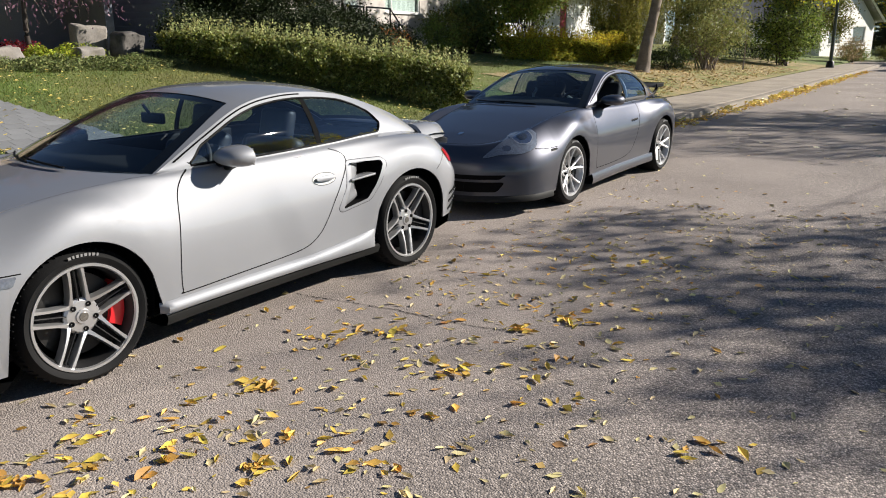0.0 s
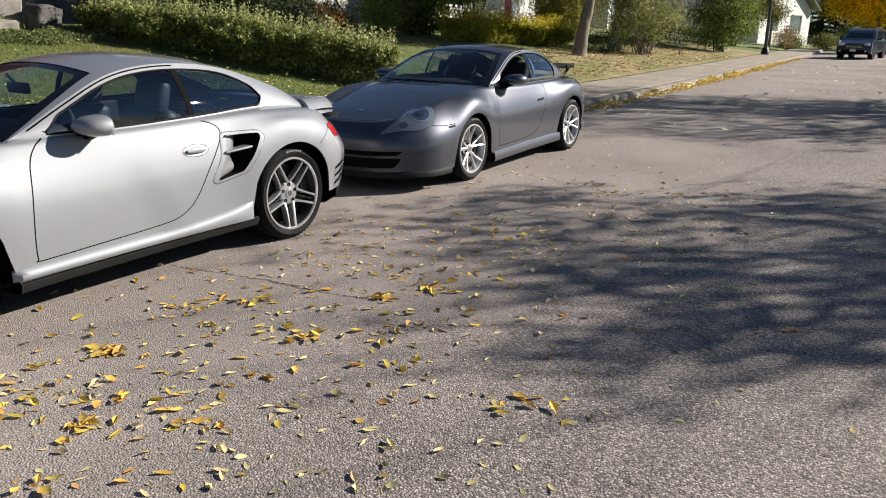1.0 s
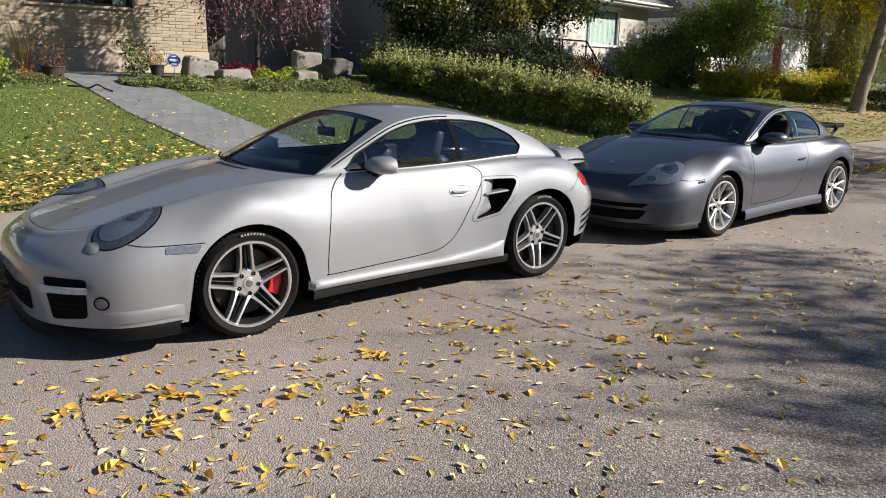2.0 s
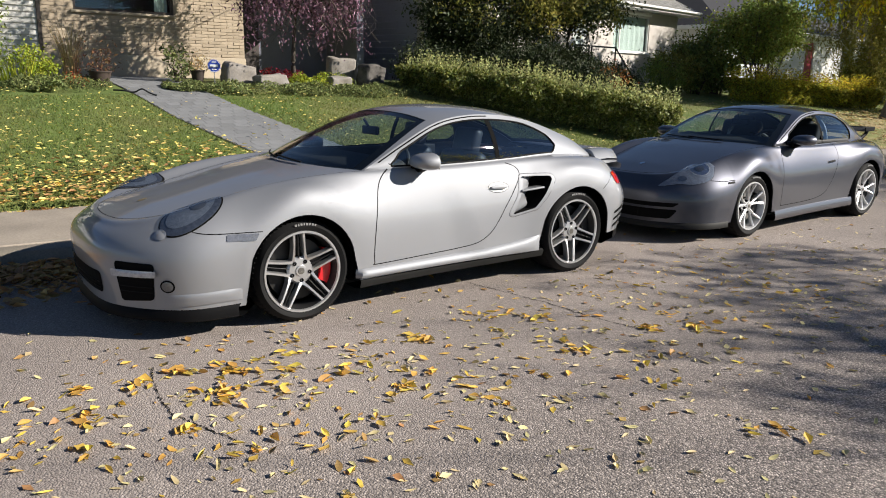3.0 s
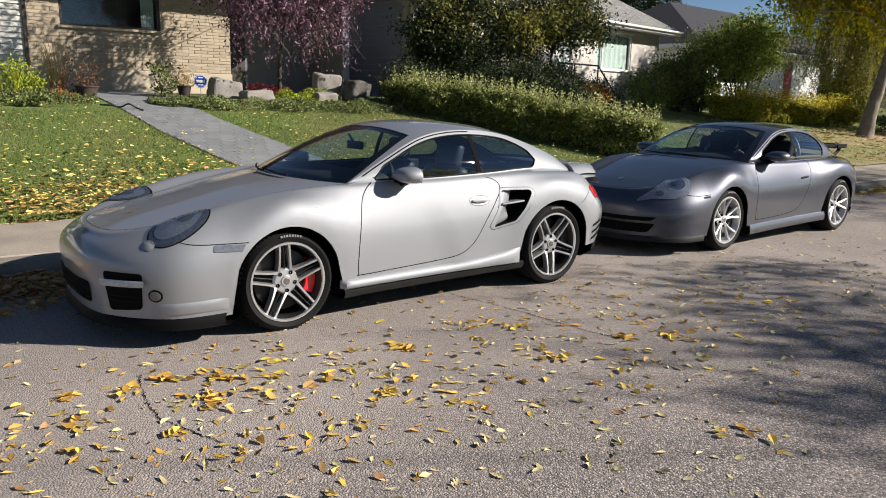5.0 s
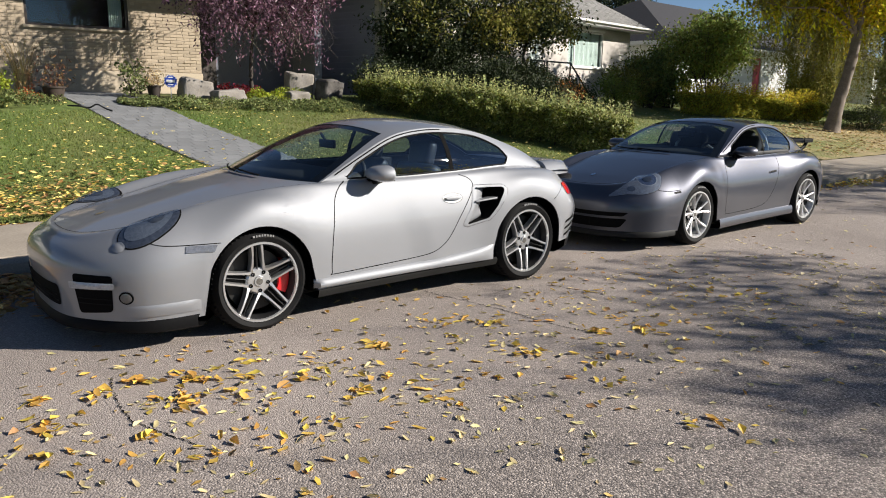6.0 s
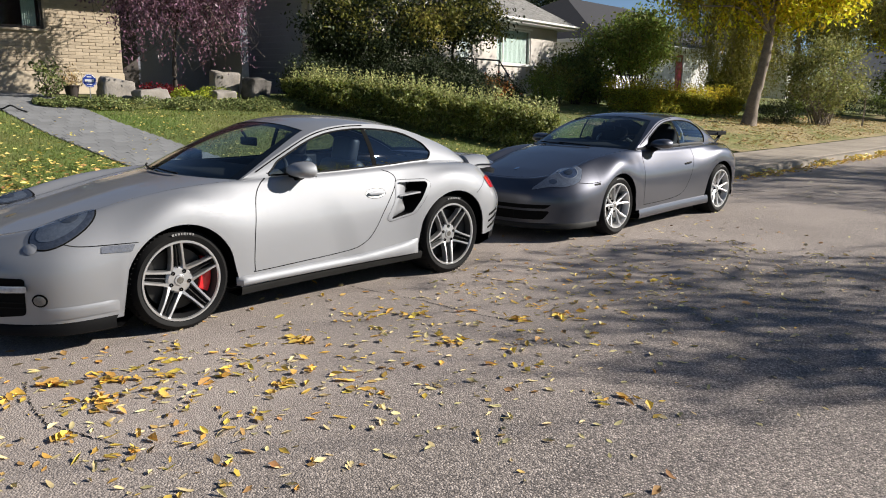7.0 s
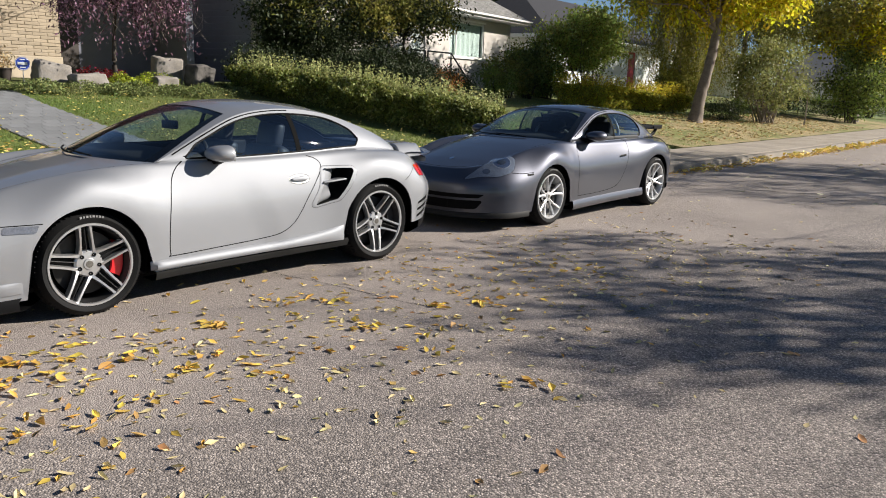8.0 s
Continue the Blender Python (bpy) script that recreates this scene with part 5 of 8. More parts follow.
def clumps(rng, centre, radii, count, spread, per, inner=0.35):
    """Leaf places in clumps scattered through an ellipsoid, so that the outline stays uneven."""
    out, mids = [], []
    r = np.asarray(radii, float)
    for _ in range(count):
        d = rng.normal(0, 1, 3)
        d /= np.linalg.norm(d)
        m = np.asarray(centre) + d * r * (inner + (1 - inner) * rng.uniform(0, 1) ** .6)
        mids.append(m)
        out.append(m + rng.normal(0, spread * rng.uniform(.6, 1.3), (per, 3)) * (1, 1, .8))
    return np.concatenate(out), mids


def shrub(name, at, radii, count, per, leaf, material, label, stems=7, seed=0, spread=.16, lift=1.0, category="shrub", group="", bark=BARK_DARK, tips=None):
    """A bush of several stems under clumps of leaves."""
    rng = np.random.default_rng(seed + 11)
    z = lawn_z(at[0], at[1]) if len(at) < 3 else at[2]
    root = empty(name, (at[0], at[1], z), 0, label, category, group)
    c = (0, 0, radii[2] * lift)
    pts, mids = clumps(rng, c, radii, count, spread, per)
    pts = pts[pts[:, 2] > .02]
    f = leaf_mesh("foliage", pts, leaf, material, root, seed=seed, normal=(.3, .3, .5))
    tagged(f, kind="stuff")
    if tips:
        t2 = pts[rng.random(len(pts)) < .25] + rng.normal(0, .05, (1, 3))
        tagged(leaf_mesh("young_leaves", t2, leaf, tips, root, seed=seed + 5, normal=(.3, .3, .6)), kind="stuff")
    for k in range(stems):
        m = np.asarray(mids[k % len(mids)])
        foot = Vector((rng.normal(0, radii[0] * .13), rng.normal(0, radii[1] * .13), -.05))
        top = Vector(m)
        bend = (foot + top) / 2 + Vector((top.x * .1 + rng.normal(0, .08), top.y * .1 + rng.normal(0, .08), .1 * radii[2]))
        pt = spline([foot, (foot + bend) / 2 + Vector((0, 0, .1)), bend, top], np.linspace(0, 3, 9))
        r0 = .012 + .012 * radii[2]
        part("stem", tube_bm(pt, [r0 * (1 - .8 * i / 8) for i in range(9)], 6), bark, root, soft=60)
    return root


def tree(name, at, trunk, trunk_r, crowns, leaf, label, seed=0, bark=BARK, limbs=9, spread=.3, weep=None, z=None, group="", branch_r=.35, twigs=0, twig_reach=.3, twig_r=.014):
    """A tapered trunk with limbs into clumped crowns. crowns: (centre, radii, clumps, leaves in each, material)."""
    rng = np.random.default_rng(seed + 101)
    z = lawn_z(at[0], at[1]) if z is None else z
    root = empty(name, (at[0], at[1], z), 0, label, "tree", group)
    pts = spline(trunk, np.linspace(0, len(trunk) - 1, 6 * len(trunk)))
    n = len(pts)
    rad = [trunk_r * (1 + .45 * math.exp(-i / (n * .06))) * (1 - .72 * i / (n - 1)) for i in range(n)]
    bm = tube_bm(pts, rad, 14)
    for v in bm.verts:
        v.co += Vector((noise.noise(v.co * 5), noise.noise(v.co * 5 + Vector((9, 0, 0))), 0)) * trunk_r * .16
    part("trunk", bm, bark, root, soft=60)
    for k, (c, r, count, per, m) in enumerate(crowns):
        p, mids = clumps(rng, c, r, count, spread, per)
        tagged(leaf_mesh("crown", p, leaf, m, root, seed=seed + k, normal=(.3, .3, .4), down=.6), kind="stuff")
        order = sorted(mids, key=lambda q: -np.linalg.norm(np.asarray(q) - pts[n // 2]))[::max(1, len(mids) // limbs)][:limbs]
        for q in order:
            i0 = int(n * rng.uniform(.55, .92))
            a, b = Vector(pts[i0]), Vector(q)
            mid1 = a.lerp(b, .4) + Vector((rng.normal(0, .1), rng.normal(0, .1), .35 * (b - a).length * .3))
            lp = spline([a, mid1, a.lerp(b, .75) + Vector((0, 0, .1)), b], np.linspace(0, 3, 10))
            part("limb", tube_bm(lp, [rad[i0] * branch_r * (1 - .85 * i / 9) + .004 for i in range(10)], 7), bark, root, soft=60)
            for _ in range(twigs):
                s = Vector(lp[int(rng.integers(4, 9))])
                e = s + Vector(rng.normal(0, .7, 3)) * (b - a).length * twig_reach
                part("twig", tube_bm([s, s.lerp(e, .5) + Vector(rng.normal(0, .06, 3)), e], [twig_r, twig_r * .7, twig_r * .35], 5), bark, root)
        if weep:
            count_w, length, wm = weep
            hang = []
            for _ in range(count_w):
                q = np.asarray(mids[int(rng.integers(len(mids))) // 4 * 4]) + rng.normal(0, spread * .6, 3)
                L = length * rng.uniform(.4, 1.1)
                s = np.arange(0, L, leaf * .8)
                sway = rng.normal(0, .10, 2)
                w = np.stack([q[0] + sway[0] * s + .03 * np.sin(s * 6), q[1] + sway[1] * s + .03 * np.cos(s * 5), q[2] - s], 1)
                hang.append(w + rng.normal(0, .035, w.shape))
            tagged(leaf_mesh("hanging_foliage", np.concatenate(hang), leaf, wm, root, seed=seed + 77, down=2.0, aspect=.4), kind="stuff")
    return root


def hedge(name, a, b, depth, height, n, leaf, materials, label, seed=0, tip=.32, low=0.0):
    """A clipped row of bushes from a to b, its front foot on that line, with shoots standing above the top."""
    rng = np.random.default_rng(seed + 33)
    a, b = np.asarray(a, float), np.asarray(b, float)
    d = (b - a) / np.linalg.norm(b - a)
    side = np.array((-d[1], d[0]))
    if side[1] < 0:
        side = -side
    L = np.linalg.norm(b - a)
    mid = (a + b) / 2
    root = empty(name, (mid[0], mid[1], lawn_z(*mid)), 0, label, "hedge")
    z0 = lawn_z(*mid)
    m = n
    u, w, h = rng.uniform(0, L, m), rng.uniform(0, 1, m), rng.uniform(0, 1, m) ** .85
    face = rng.random(m)
    w = np.where(face < .62, rng.beta(1.0, 4.5, m), w)
    h = np.where(face > .72, 1 - rng.beta(1, 7, m), h)
    lump = np.array([noise.noise(Vector((x * 1.1, 3.3 + seed, y * 1.6))) for x, y in zip(u, h)])
    tuft = np.array([noise.noise(Vector((x * 4.2, seed + 1.3, y * 5.0))) for x, y in zip(u, h)])
    fat = .34 * lump + .22 * tuft
    hh = height * (1 + .24 * np.array([noise.noise(Vector((x * .9, seed + 7.7, 0))) for x in u])) * (1 - low * np.clip(1 - u / L, 0, 1))
    end = np.minimum(1, np.minimum(u, L - u) / .45)
    belly = np.sin(np.clip(h, 0, 1) * math.pi * .62 + .35)
    off = depth * (w * (.3 + .7 * end) * 1.0) - fat + .16 * (1 - belly) * (w < .5) + (1 - end) * .1
    P = a[None] + d[None] * u[:, None] + side[None] * off[:, None]
    gz = np.array([lawn_z(x, y) for x, y in P])
    Z = gz + .05 + hh * h * (.86 + .14 * end)
    pts = np.stack([P[:, 0] - mid[0], P[:, 1] - mid[1], Z - z0], 1) + rng.normal(0, .03, (m, 3))
    cut = rng.random(m) < .8
    tagged(leaf_mesh("foliage", pts[cut], leaf, materials[0], root, seed=seed, normal=(.2, -.2, .5)), kind="stuff")
    tagged(leaf_mesh("pale_leaves", pts[~cut] * (1, 1, 1.01), leaf, materials[1], root, seed=seed + 1, normal=(.2, -.1, .7)), kind="stuff")
    shoots = []
    for _ in range(int(L * 150)):
        x, q = rng.uniform(.1, L - .1), rng.uniform(.05, .9) * depth
        p = a + d * x + side * q
        top = lawn_z(*p) + height * (1 + .24 * noise.noise(Vector((x * .9, seed + 7.7, 0)))) * (1 - low * max(0, 1 - x / L))
        k = rng.integers(4, 9)
        s = np.linspace(-.06, tip * rng.uniform(.5, 1.5), k)
        shoots.append(np.stack([p[0] - mid[0] + rng.normal(0, .015, k), p[1] - mid[1] + rng.normal(0, .015, k), top - z0 + s], 1))
    tagged(leaf_mesh("hedge_top", np.concatenate(shoots), leaf * .95, materials[1], root, seed=seed + 2, normal=(0, 0, .2)), kind="stuff")
    for x in np.arange(.2, L, .34):
        p = a + d * x + side * depth * rng.uniform(.3, .7)
        g = lawn_z(*p) - z0
        pt = [(p[0] - mid[0], p[1] - mid[1], g - .05), (p[0] - mid[0] + rng.normal(0, .06), p[1] - mid[1] + rng.normal(0, .06), g + height * .4), (p[0] - mid[0] + rng.normal(0, .12), p[1] - mid[1] + rng.normal(0, .12), g + height * .85)]
        part("stem", tube_bm(pt, [.018, .012, .004], 5), BARK_DARK, root)
    return root


# ---- houses ----
STUCCO = mat("pale_stucco", (.56, .52, .48), .9, 0, .10, 2, 60, bump=.2, bump_scale=70)
WHITE = mat("white_paint", (.78, .77, .74), .6, 0, .07, 2, 50)
BOARD = mat("weathered_white_board", (.60, .585, .55), .75, 0, .10, 2, 50)
FOUNDATION = mat("buff_foundation", (.46, .385, .29), .9, 0, .14, 2, 50, bump=.2)
BRICK = mat("buff_brick", (.385, .312, .228), .85, 0, .14, 9, 90, bump=.25, bump_scale=60, island=.13)
MORTAR = mat("grey_mortar", (.345, .292, .225), .95, 0, .15, 9, 90)
NAVY = mat("dark_slate_siding", (.38, .385, .47), .7, 0, .12, 2, 40)
ENTRY = mat("dark_entry_paint", (.16, .163, .20), .8, 0, .15, 2, 40)
SHINGLE = mat("grey_shingle", (.25, .245, .235), .9, 0, .22, 6, 50, island=.16)
SHINGLE_DARK = mat("dark_shingle", (.030, .030, .036), .9, 0, .25, 6, 50, island=.2)
ROOM = mat("dim_room", (.05, .045, .04), .9, 0, .2)
CURTAIN = mat("pale_curtain", (.56, .61, .57), .8, 0, .1, 3, 30)
FRAME_BROWN = mat("dark_brown_frame", (.04, .03, .025), .5, 0, .1)
RED_DOOR = mat("red_door_paint", (.33, .015, .03), .4, 0, .08)
IRON = mat("black_iron", (.015, .015, .016), .45, .2, .1)
PANE = glass("house_glass", (.86, .92, .92), 1.0)


def holed_wall(name, width, height, openings, thick, material, parent, label=""):
    """A wall in the y-z plane (outer face at x = 0), with openings (y0, z0, y1, z1) right through it."""
    ys = sorted({0.0, width, *[o[0] for o in openings], *[o[2] for o in openings]})
    zs = sorted({0.0, height, *[o[1] for o in openings], *[o[3] for o in openings]})
    bm = bmesh.new()
    for i in range(len(ys) - 1):
        for j in range(len(zs) - 1):
            cy, cz = (ys[i] + ys[i + 1]) / 2, (zs[j] + zs[j + 1]) / 2
            if any(o[0] < cy < o[2] and o[1] < cz < o[3] for o in openings):
                continue
            box_bm((thick, ys[i + 1] - ys[i], zs[j + 1] - zs[j]), (-thick / 2, cy, cz), 0, (0, 0, 0), bm)
    bmesh.ops.remove_doubles(bm, verts=bm.verts, dist=.0005)
    seen = {}
    for f in list(bm.faces):
        key = tuple(round(c, 3) for c in f.calc_center_median())
        seen.setdefault(key, []).append(f)
    bmesh.ops.delete(bm, geom=[f for fs in seen.values() if len(fs) > 1 for f in fs], context='FACES')
    return part(name, bm, material, parent, label)


def window(parent, y0, z0, y1, z1, frame, bars=(), depth=.10, x=0.0, curtain=(), sill=True):
    """A window in a wall's opening: frame, panes, sill and what hangs behind it."""
    root = new("window")
    root.parent = parent
    w = .055
    for cy, cz, sy, sz in (((y0 + y1) / 2, z0 + w / 2, y1 - y0, w), ((y0 + y1) / 2, z1 - w / 2, y1 - y0, w), (y0 + w / 2, (z0 + z1) / 2, w, z1 - z0 - 2 * w), (y1 - w / 2, (z0 + z1) / 2, w, z1 - z0 - 2 * w)):
        part("frame", box_bm((.07, sy, sz), (x - .045, cy, cz), .004), frame, root)
    for b in bars:
        part("mullion", box_bm((.05, .05, z1 - z0 - 2 * w), (x - .045, b, (z0 + z1) / 2), .004), frame, root)
    part("pane", box_bm((.008, y1 - y0 - 2 * w, z1 - z0 - 2 * w), (x - .05, (y0 + y1) / 2, (z0 + z1) / 2)), PANE, root).visible_shadow = False
    if sill:
        part("sill", box_bm((.12, y1 - y0 + .1, .05), (x + .03, (y0 + y1) / 2, z0 - .026), .006), frame if sill is True else sill, root)
    for a, b in curtain:
        n = 26
        rows = [[(x - .115 + .016 * math.sin(k * 1.6), a + (b - a) * k / n, zz) for zz in (z0 + .03, z1 - .03)] for k in range(n + 1)]
        part("curtain", sheet(np.array(rows)), CURTAIN, root, soft=60)
    return root


def shingled(name, corners, material, parent, course=.16, length=.32, seed=0):
    """A roof face (eave left, eave right, ridge right, ridge left) covered in courses of shingles."""
    a, b, c, d = [Vector(p) for p in corners]
    n = (b - a).cross(d - a).normalized()
    if n.z < 0:
        n = -n
    bm = bmesh.new()
    vs = [bm.verts.new(p) for p in (a, b, c, d)]
    bm.faces.new(vs if (c - d).length > .01 else vs[:3])
    roof = part(name, bm, material, parent)
    rows = max(1, int((d - a).length / course))
    v, f = [], []
    rng = np.random.default_rng(seed)
    for i in range(rows):
        t0, t1 = i / rows, (i + 1) / rows
        l, r = a.lerp(d, t0), b.lerp(c, t0)
        l1, r1 = a.lerp(d, t1), b.lerp(c, t1)
        m = max(1, int((r - l).length / length))
        cutp = [0] + [min(1, max(0, (k + (.5 if i % 2 else 0) + rng.uniform(-.1, .1)) / m)) for k in range(1, m)] + [1]
        for k in range(m):
            q = len(v)
            s, e = cutp[k] + .002, cutp[k + 1] - .002
            th = n * rng.uniform(.008, .016)
            v += [l.lerp(r, s) + th, l.lerp(r, e) + th, l1.lerp(r1, e) + n * .003, l1.lerp(r1, s) + n * .003, l.lerp(r, s) + n * .002, l.lerp(r, e) + n * .002]
            f += [(q, q + 1, q + 2, q + 3), (q + 4, q + 5, q + 1, q)]
    tagged(mesh_of("shingles", v, f, material, roof), kind="stuff")
    return roof


def hip_roof(parent, x0, x1, y0, y1, z, over, rise, material, fascia, detailed):
    """Four roof faces with soffit and fascia. x1 is the front."""
    a, b, c, d = (x1 + over, y0 - over, z), (x1 + over, y1 + over, z), (x0 - over, y1 + over, z), (x0 - over, y0 - over, z)
    half = (x1 - x0) / 2 + over
    xm = (x0 + x1) / 2
    r0, r1 = (xm, y0 - over + half, z + rise), (xm, y1 + over - half, z + rise)
    faces = [((a, b, r1, r0), "roof_front"), ((b, c, r1, r1), "roof_end"), ((c, d, r0, r1), "roof_back"), ((d, a, r0, r0), "roof_end")]
    for k, (q, nm) in enumerate(faces):
        if k < 2 and detailed:
            shingled("roof", q, material, parent, seed=k)
        else:
            bm = bmesh.new()
            vs = [bm.verts.new(p) for p in (q if q[2] != q[3] else q[:3])]
            bm.faces.new(vs)
            part("roof", bm, material, parent)
    part("soffit", box_bm((x1 - x0 + 2 * over - .06, y1 - y0 + 2 * over - .06, .03), (xm, (y0 + y1) / 2, z - .13)), fascia, parent)
    for s, p in (((.025, y1 - y0 + 2 * over, .17), (x1 + over, (y0 + y1) / 2, z - .07)), ((.025, y1 - y0 + 2 * over, .17), (x0 - over, (y0 + y1) / 2, z - .07)), ((x1 - x0 + 2 * over - .05, .025, .17), (xm, y0 - over, z - .07)), ((x1 - x0 + 2 * over - .05, .025, .17), (xm, y1 + over, z - .07))):
        part("fascia", box_bm(s, p, .004), fascia, parent)
    part("gutter", box_bm((.10, y1 - y0 + 2 * over, .08), (x1 + over + .065, (y0 + y1) / 2, z - .04), .02), fascia, parent)


def brick_house():
    """The buff brick bungalow: brick front on a plain foundation, boarded end, dark eaves."""
    X, Y0, Y1, G = -16.0, -7.5, 6.70, 1.30
    root = empty("brick_bungalow", (X, -.15, G), 0, "buff brick bungalow with wide dark-framed window and white boarded end", "house")
    top = 4.15 - G
    oy1, oz0, oz1 = 5.10, 2.78 - G, 3.95 - G
    wall = holed_wall("wall", Y1 - 2.40, top, [(.65, oz0, oy1 - 2.40, oz1)], .22, MORTAR, root)
    wall.location = (-.010, 2.40, 0)
    window(root, 3.05, oz0, 5.10, oz1, FRAME_BROWN, (), x=-.03, curtain=((4.72, 5.0),), sill=FOUNDATION)
    part("room_wall", box_bm((.1, 4.2, 2.6), (-3.0, 4.4, 1.6)), ROOM, root)
    part("room_floor", box_bm((3.0, 4.2, .05), (-1.6, 4.4, .9)), ROOM, root)
    part("foundation", box_bm((.26, Y1 - 2.40 + .04, 1.90 - G + .3), (-.11, (2.40 + Y1) / 2, (1.90 - G) / 2 - .15), .01), FOUNDATION, root)
    end = holed_wall("boarded_wall", 2.40 - Y0, top, [], .20, BOARD, root)
    end.location = (-.06, Y0, 0)
    for k in range(21):
        z = .42 + k * .112
        if z < top:
            part("board", box_bm((.02, 2.38 - Y0, .084), (-.045, (2.40 + Y0) / 2, z), .004, (0, -5, 0)), BOARD, root)
    part("corner_post", box_bm((.06, .07, top), (-.03, 2.40, top / 2), .004), FRAME_BROWN, root)
    # recessed entry beyond the brick, closed behind
    part("entry_wall", box_bm((.2, 3.4, top), (-1.9, Y1 + 1.6, top / 2)), ENTRY, root)
    part("side_wall", box_bm((9.0, .2, top), (-4.65, Y1 - .1, top / 2)), MORTAR, root)
    part("entry_door", box_bm((.06, .95, 2.05), (-1.77, Y1 + .62, 1.25), .01), FRAME_BROWN, root)
    part("screen_frame", box_bm((.05, .10, 2.0), (-1.70, Y1 + .28, 1.25), .01), WHITE, root)
    part("entry_side_wall", box_bm((8.7, .2, top), (-4.45, Y1 + 3.2, top / 2)), ENTRY, root)
    part("back_wall", box_bm((.2, Y1 + 3.2 - Y0, top), (-9.0, (Y1 + 3.2 + Y0) / 2, top / 2)), STUCCO, root)
    over, rise, z = 1.15, 1.7, 4.15 - G
    part("soffit", box_bm((10.75, Y1 + 3.3 - Y0 + .8, .05), (-4.2, (Y1 + 3.3 + Y0) / 2, z + .03)), FRAME_BROWN, root)
    part("fascia", box_bm((.03, Y1 + 3.3 - Y0 + .8, .20), (over + .02, (Y1 + 3.3 + Y0) / 2, z + .10)), FRAME_BROWN, root)
    bm = bmesh.new()
    ya, yb = Y0 - .4, Y1 + 3.7
    vs = [bm.verts.new(p) for p in ((over + .05, ya, z + .2), (over + .05, yb, z + .2), (-4.4, yb, z + rise), (-4.4, ya, z + rise), (-9.6, yb, z + .2), (-9.6, ya, z + .2))]
    for q in ((0, 1, 2, 3), (3, 2, 4, 5)):
        bm.faces.new([vs[k] for k in q])
    bm.faces.new([vs[k] for k in (1, 4, 2)])
    bm.faces.new([vs[k] for k in (0, 3, 5)])
    part("roof", bm, SHINGLE_DARK, root)
    return wall


def neighbour_house():
    """The pale bungalow with grey hip roof, picture window and iron-railed steps."""
    G = 1.15
    root = empty("pale_bungalow", (-15.95, 11.6, G), 8.5, "pale stucco bungalow with grey hip roof and white picture window", "house")
    W, D, H = 13.95, 9.0, 4.10 - G
    front = holed_wall("wall", W, H, [(9.4, 2.62 - G, 11.85, 3.93 - G), (6.9, 1.75 - G, 7.85, 3.75 - G)], .2, STUCCO, root)
    win = window(root, 9.4, 2.62 - G, 11.85, 3.93 - G, WHITE, (9.9,), x=-.02, curtain=((9.5, 11.75),))
    part("window_head", box_bm((.05, 2.6, .07), (.01, 10.62, 3.98 - G), .006), WHITE, win)
    door = part("front_door", box_bm((.06, .92, 1.96), (-.08, 7.375, 2.75 - G), .01), WHITE, root)
    part("door_light", box_bm((.02, .5, .8), (-.05, 7.375, 3.1 - G), .004), PANE, door)
    part("side_wall", box_bm((D, .2, H), (-D / 2 - .2, .1, H / 2)), NAVY, root)
    for k in range(17):
        part("siding_board", box_bm((D, .018, .15), (-D / 2 - .2, -.012, .12 + k * .172), .004, (4, 0, 0)), NAVY, root)
    part("side_wall", box_bm((D, .2, H), (-D / 2 - .2, W - .1, H / 2)), STUCCO, root)
    part("back_wall", box_bm((.2, W, H), (-D - .3, W / 2, H / 2)), STUCCO, root)
    part("room_wall", box_bm((.1, 6, 2.5), (-2.6, 10, 1.6)), ROOM, root)
    part("downpipe", tube_bm([(.06, .10, H - .1), (.06, .10, 1.6), (.06, .10, .2)], .04, 8), WHITE, root, soft=60)
    part("downpipe_elbow", tube_bm([(.62, .10, H - .06), (.5, .10, H - .14), (.06, .10, H - .42)], .04, 8), WHITE, root, soft=60)
    hip_roof(root, -D - .2, 0, 0, W, H + .16, .62, 3.3, SHINGLE, WHITE, True)
    # landing and steps with iron rail
    part("landing", box_bm((1.6, 3.3, .55), (.8, 5.55, 1.70 - G - .275), .01), CONCRETE, root)
    for k in range(4):
        part("step", box_bm((1.2, .28, .17), (.9, 7.35 + k * .28, 1.70 - G - .12 - k * .17), .008), CONCRETE, root)
    rail = new("iron_railing")
    rail.parent = root
    zt = 1.66 - G
    r = .026
    for y0, y1 in ((4.95, 5.7), (5.85, 7.2)):
        part("top_rail", tube_bm([(1.55, y0, zt + .95), (1.55, y1, zt + .95)], r, 8), IRON, rail)
        part("low_rail", tube_bm([(1.55, y0, zt + .12), (1.55, y1, zt + .12)], r * .8, 8), IRON, rail)
        for y in (y0, y1):
            part("post", tube_bm([(1.55, y, zt - .1), (1.55, y, zt + .95)], r, 8), IRON, rail)
    part("sloping_rail", tube_bm([(1.55, 7.2, zt + .95), (1.55, 8.35, zt + .05)], r, 8), IRON, rail)
    part("sloping_rail", tube_bm([(1.55, 7.2, zt + .30), (1.55, 8.35, zt - .55)], r * .8, 8), IRON, rail)
    part("post", tube_bm([(1.55, 8.35, zt - .75), (1.55, 8.35, zt + .05)], r, 8), IRON, rail)
    return root


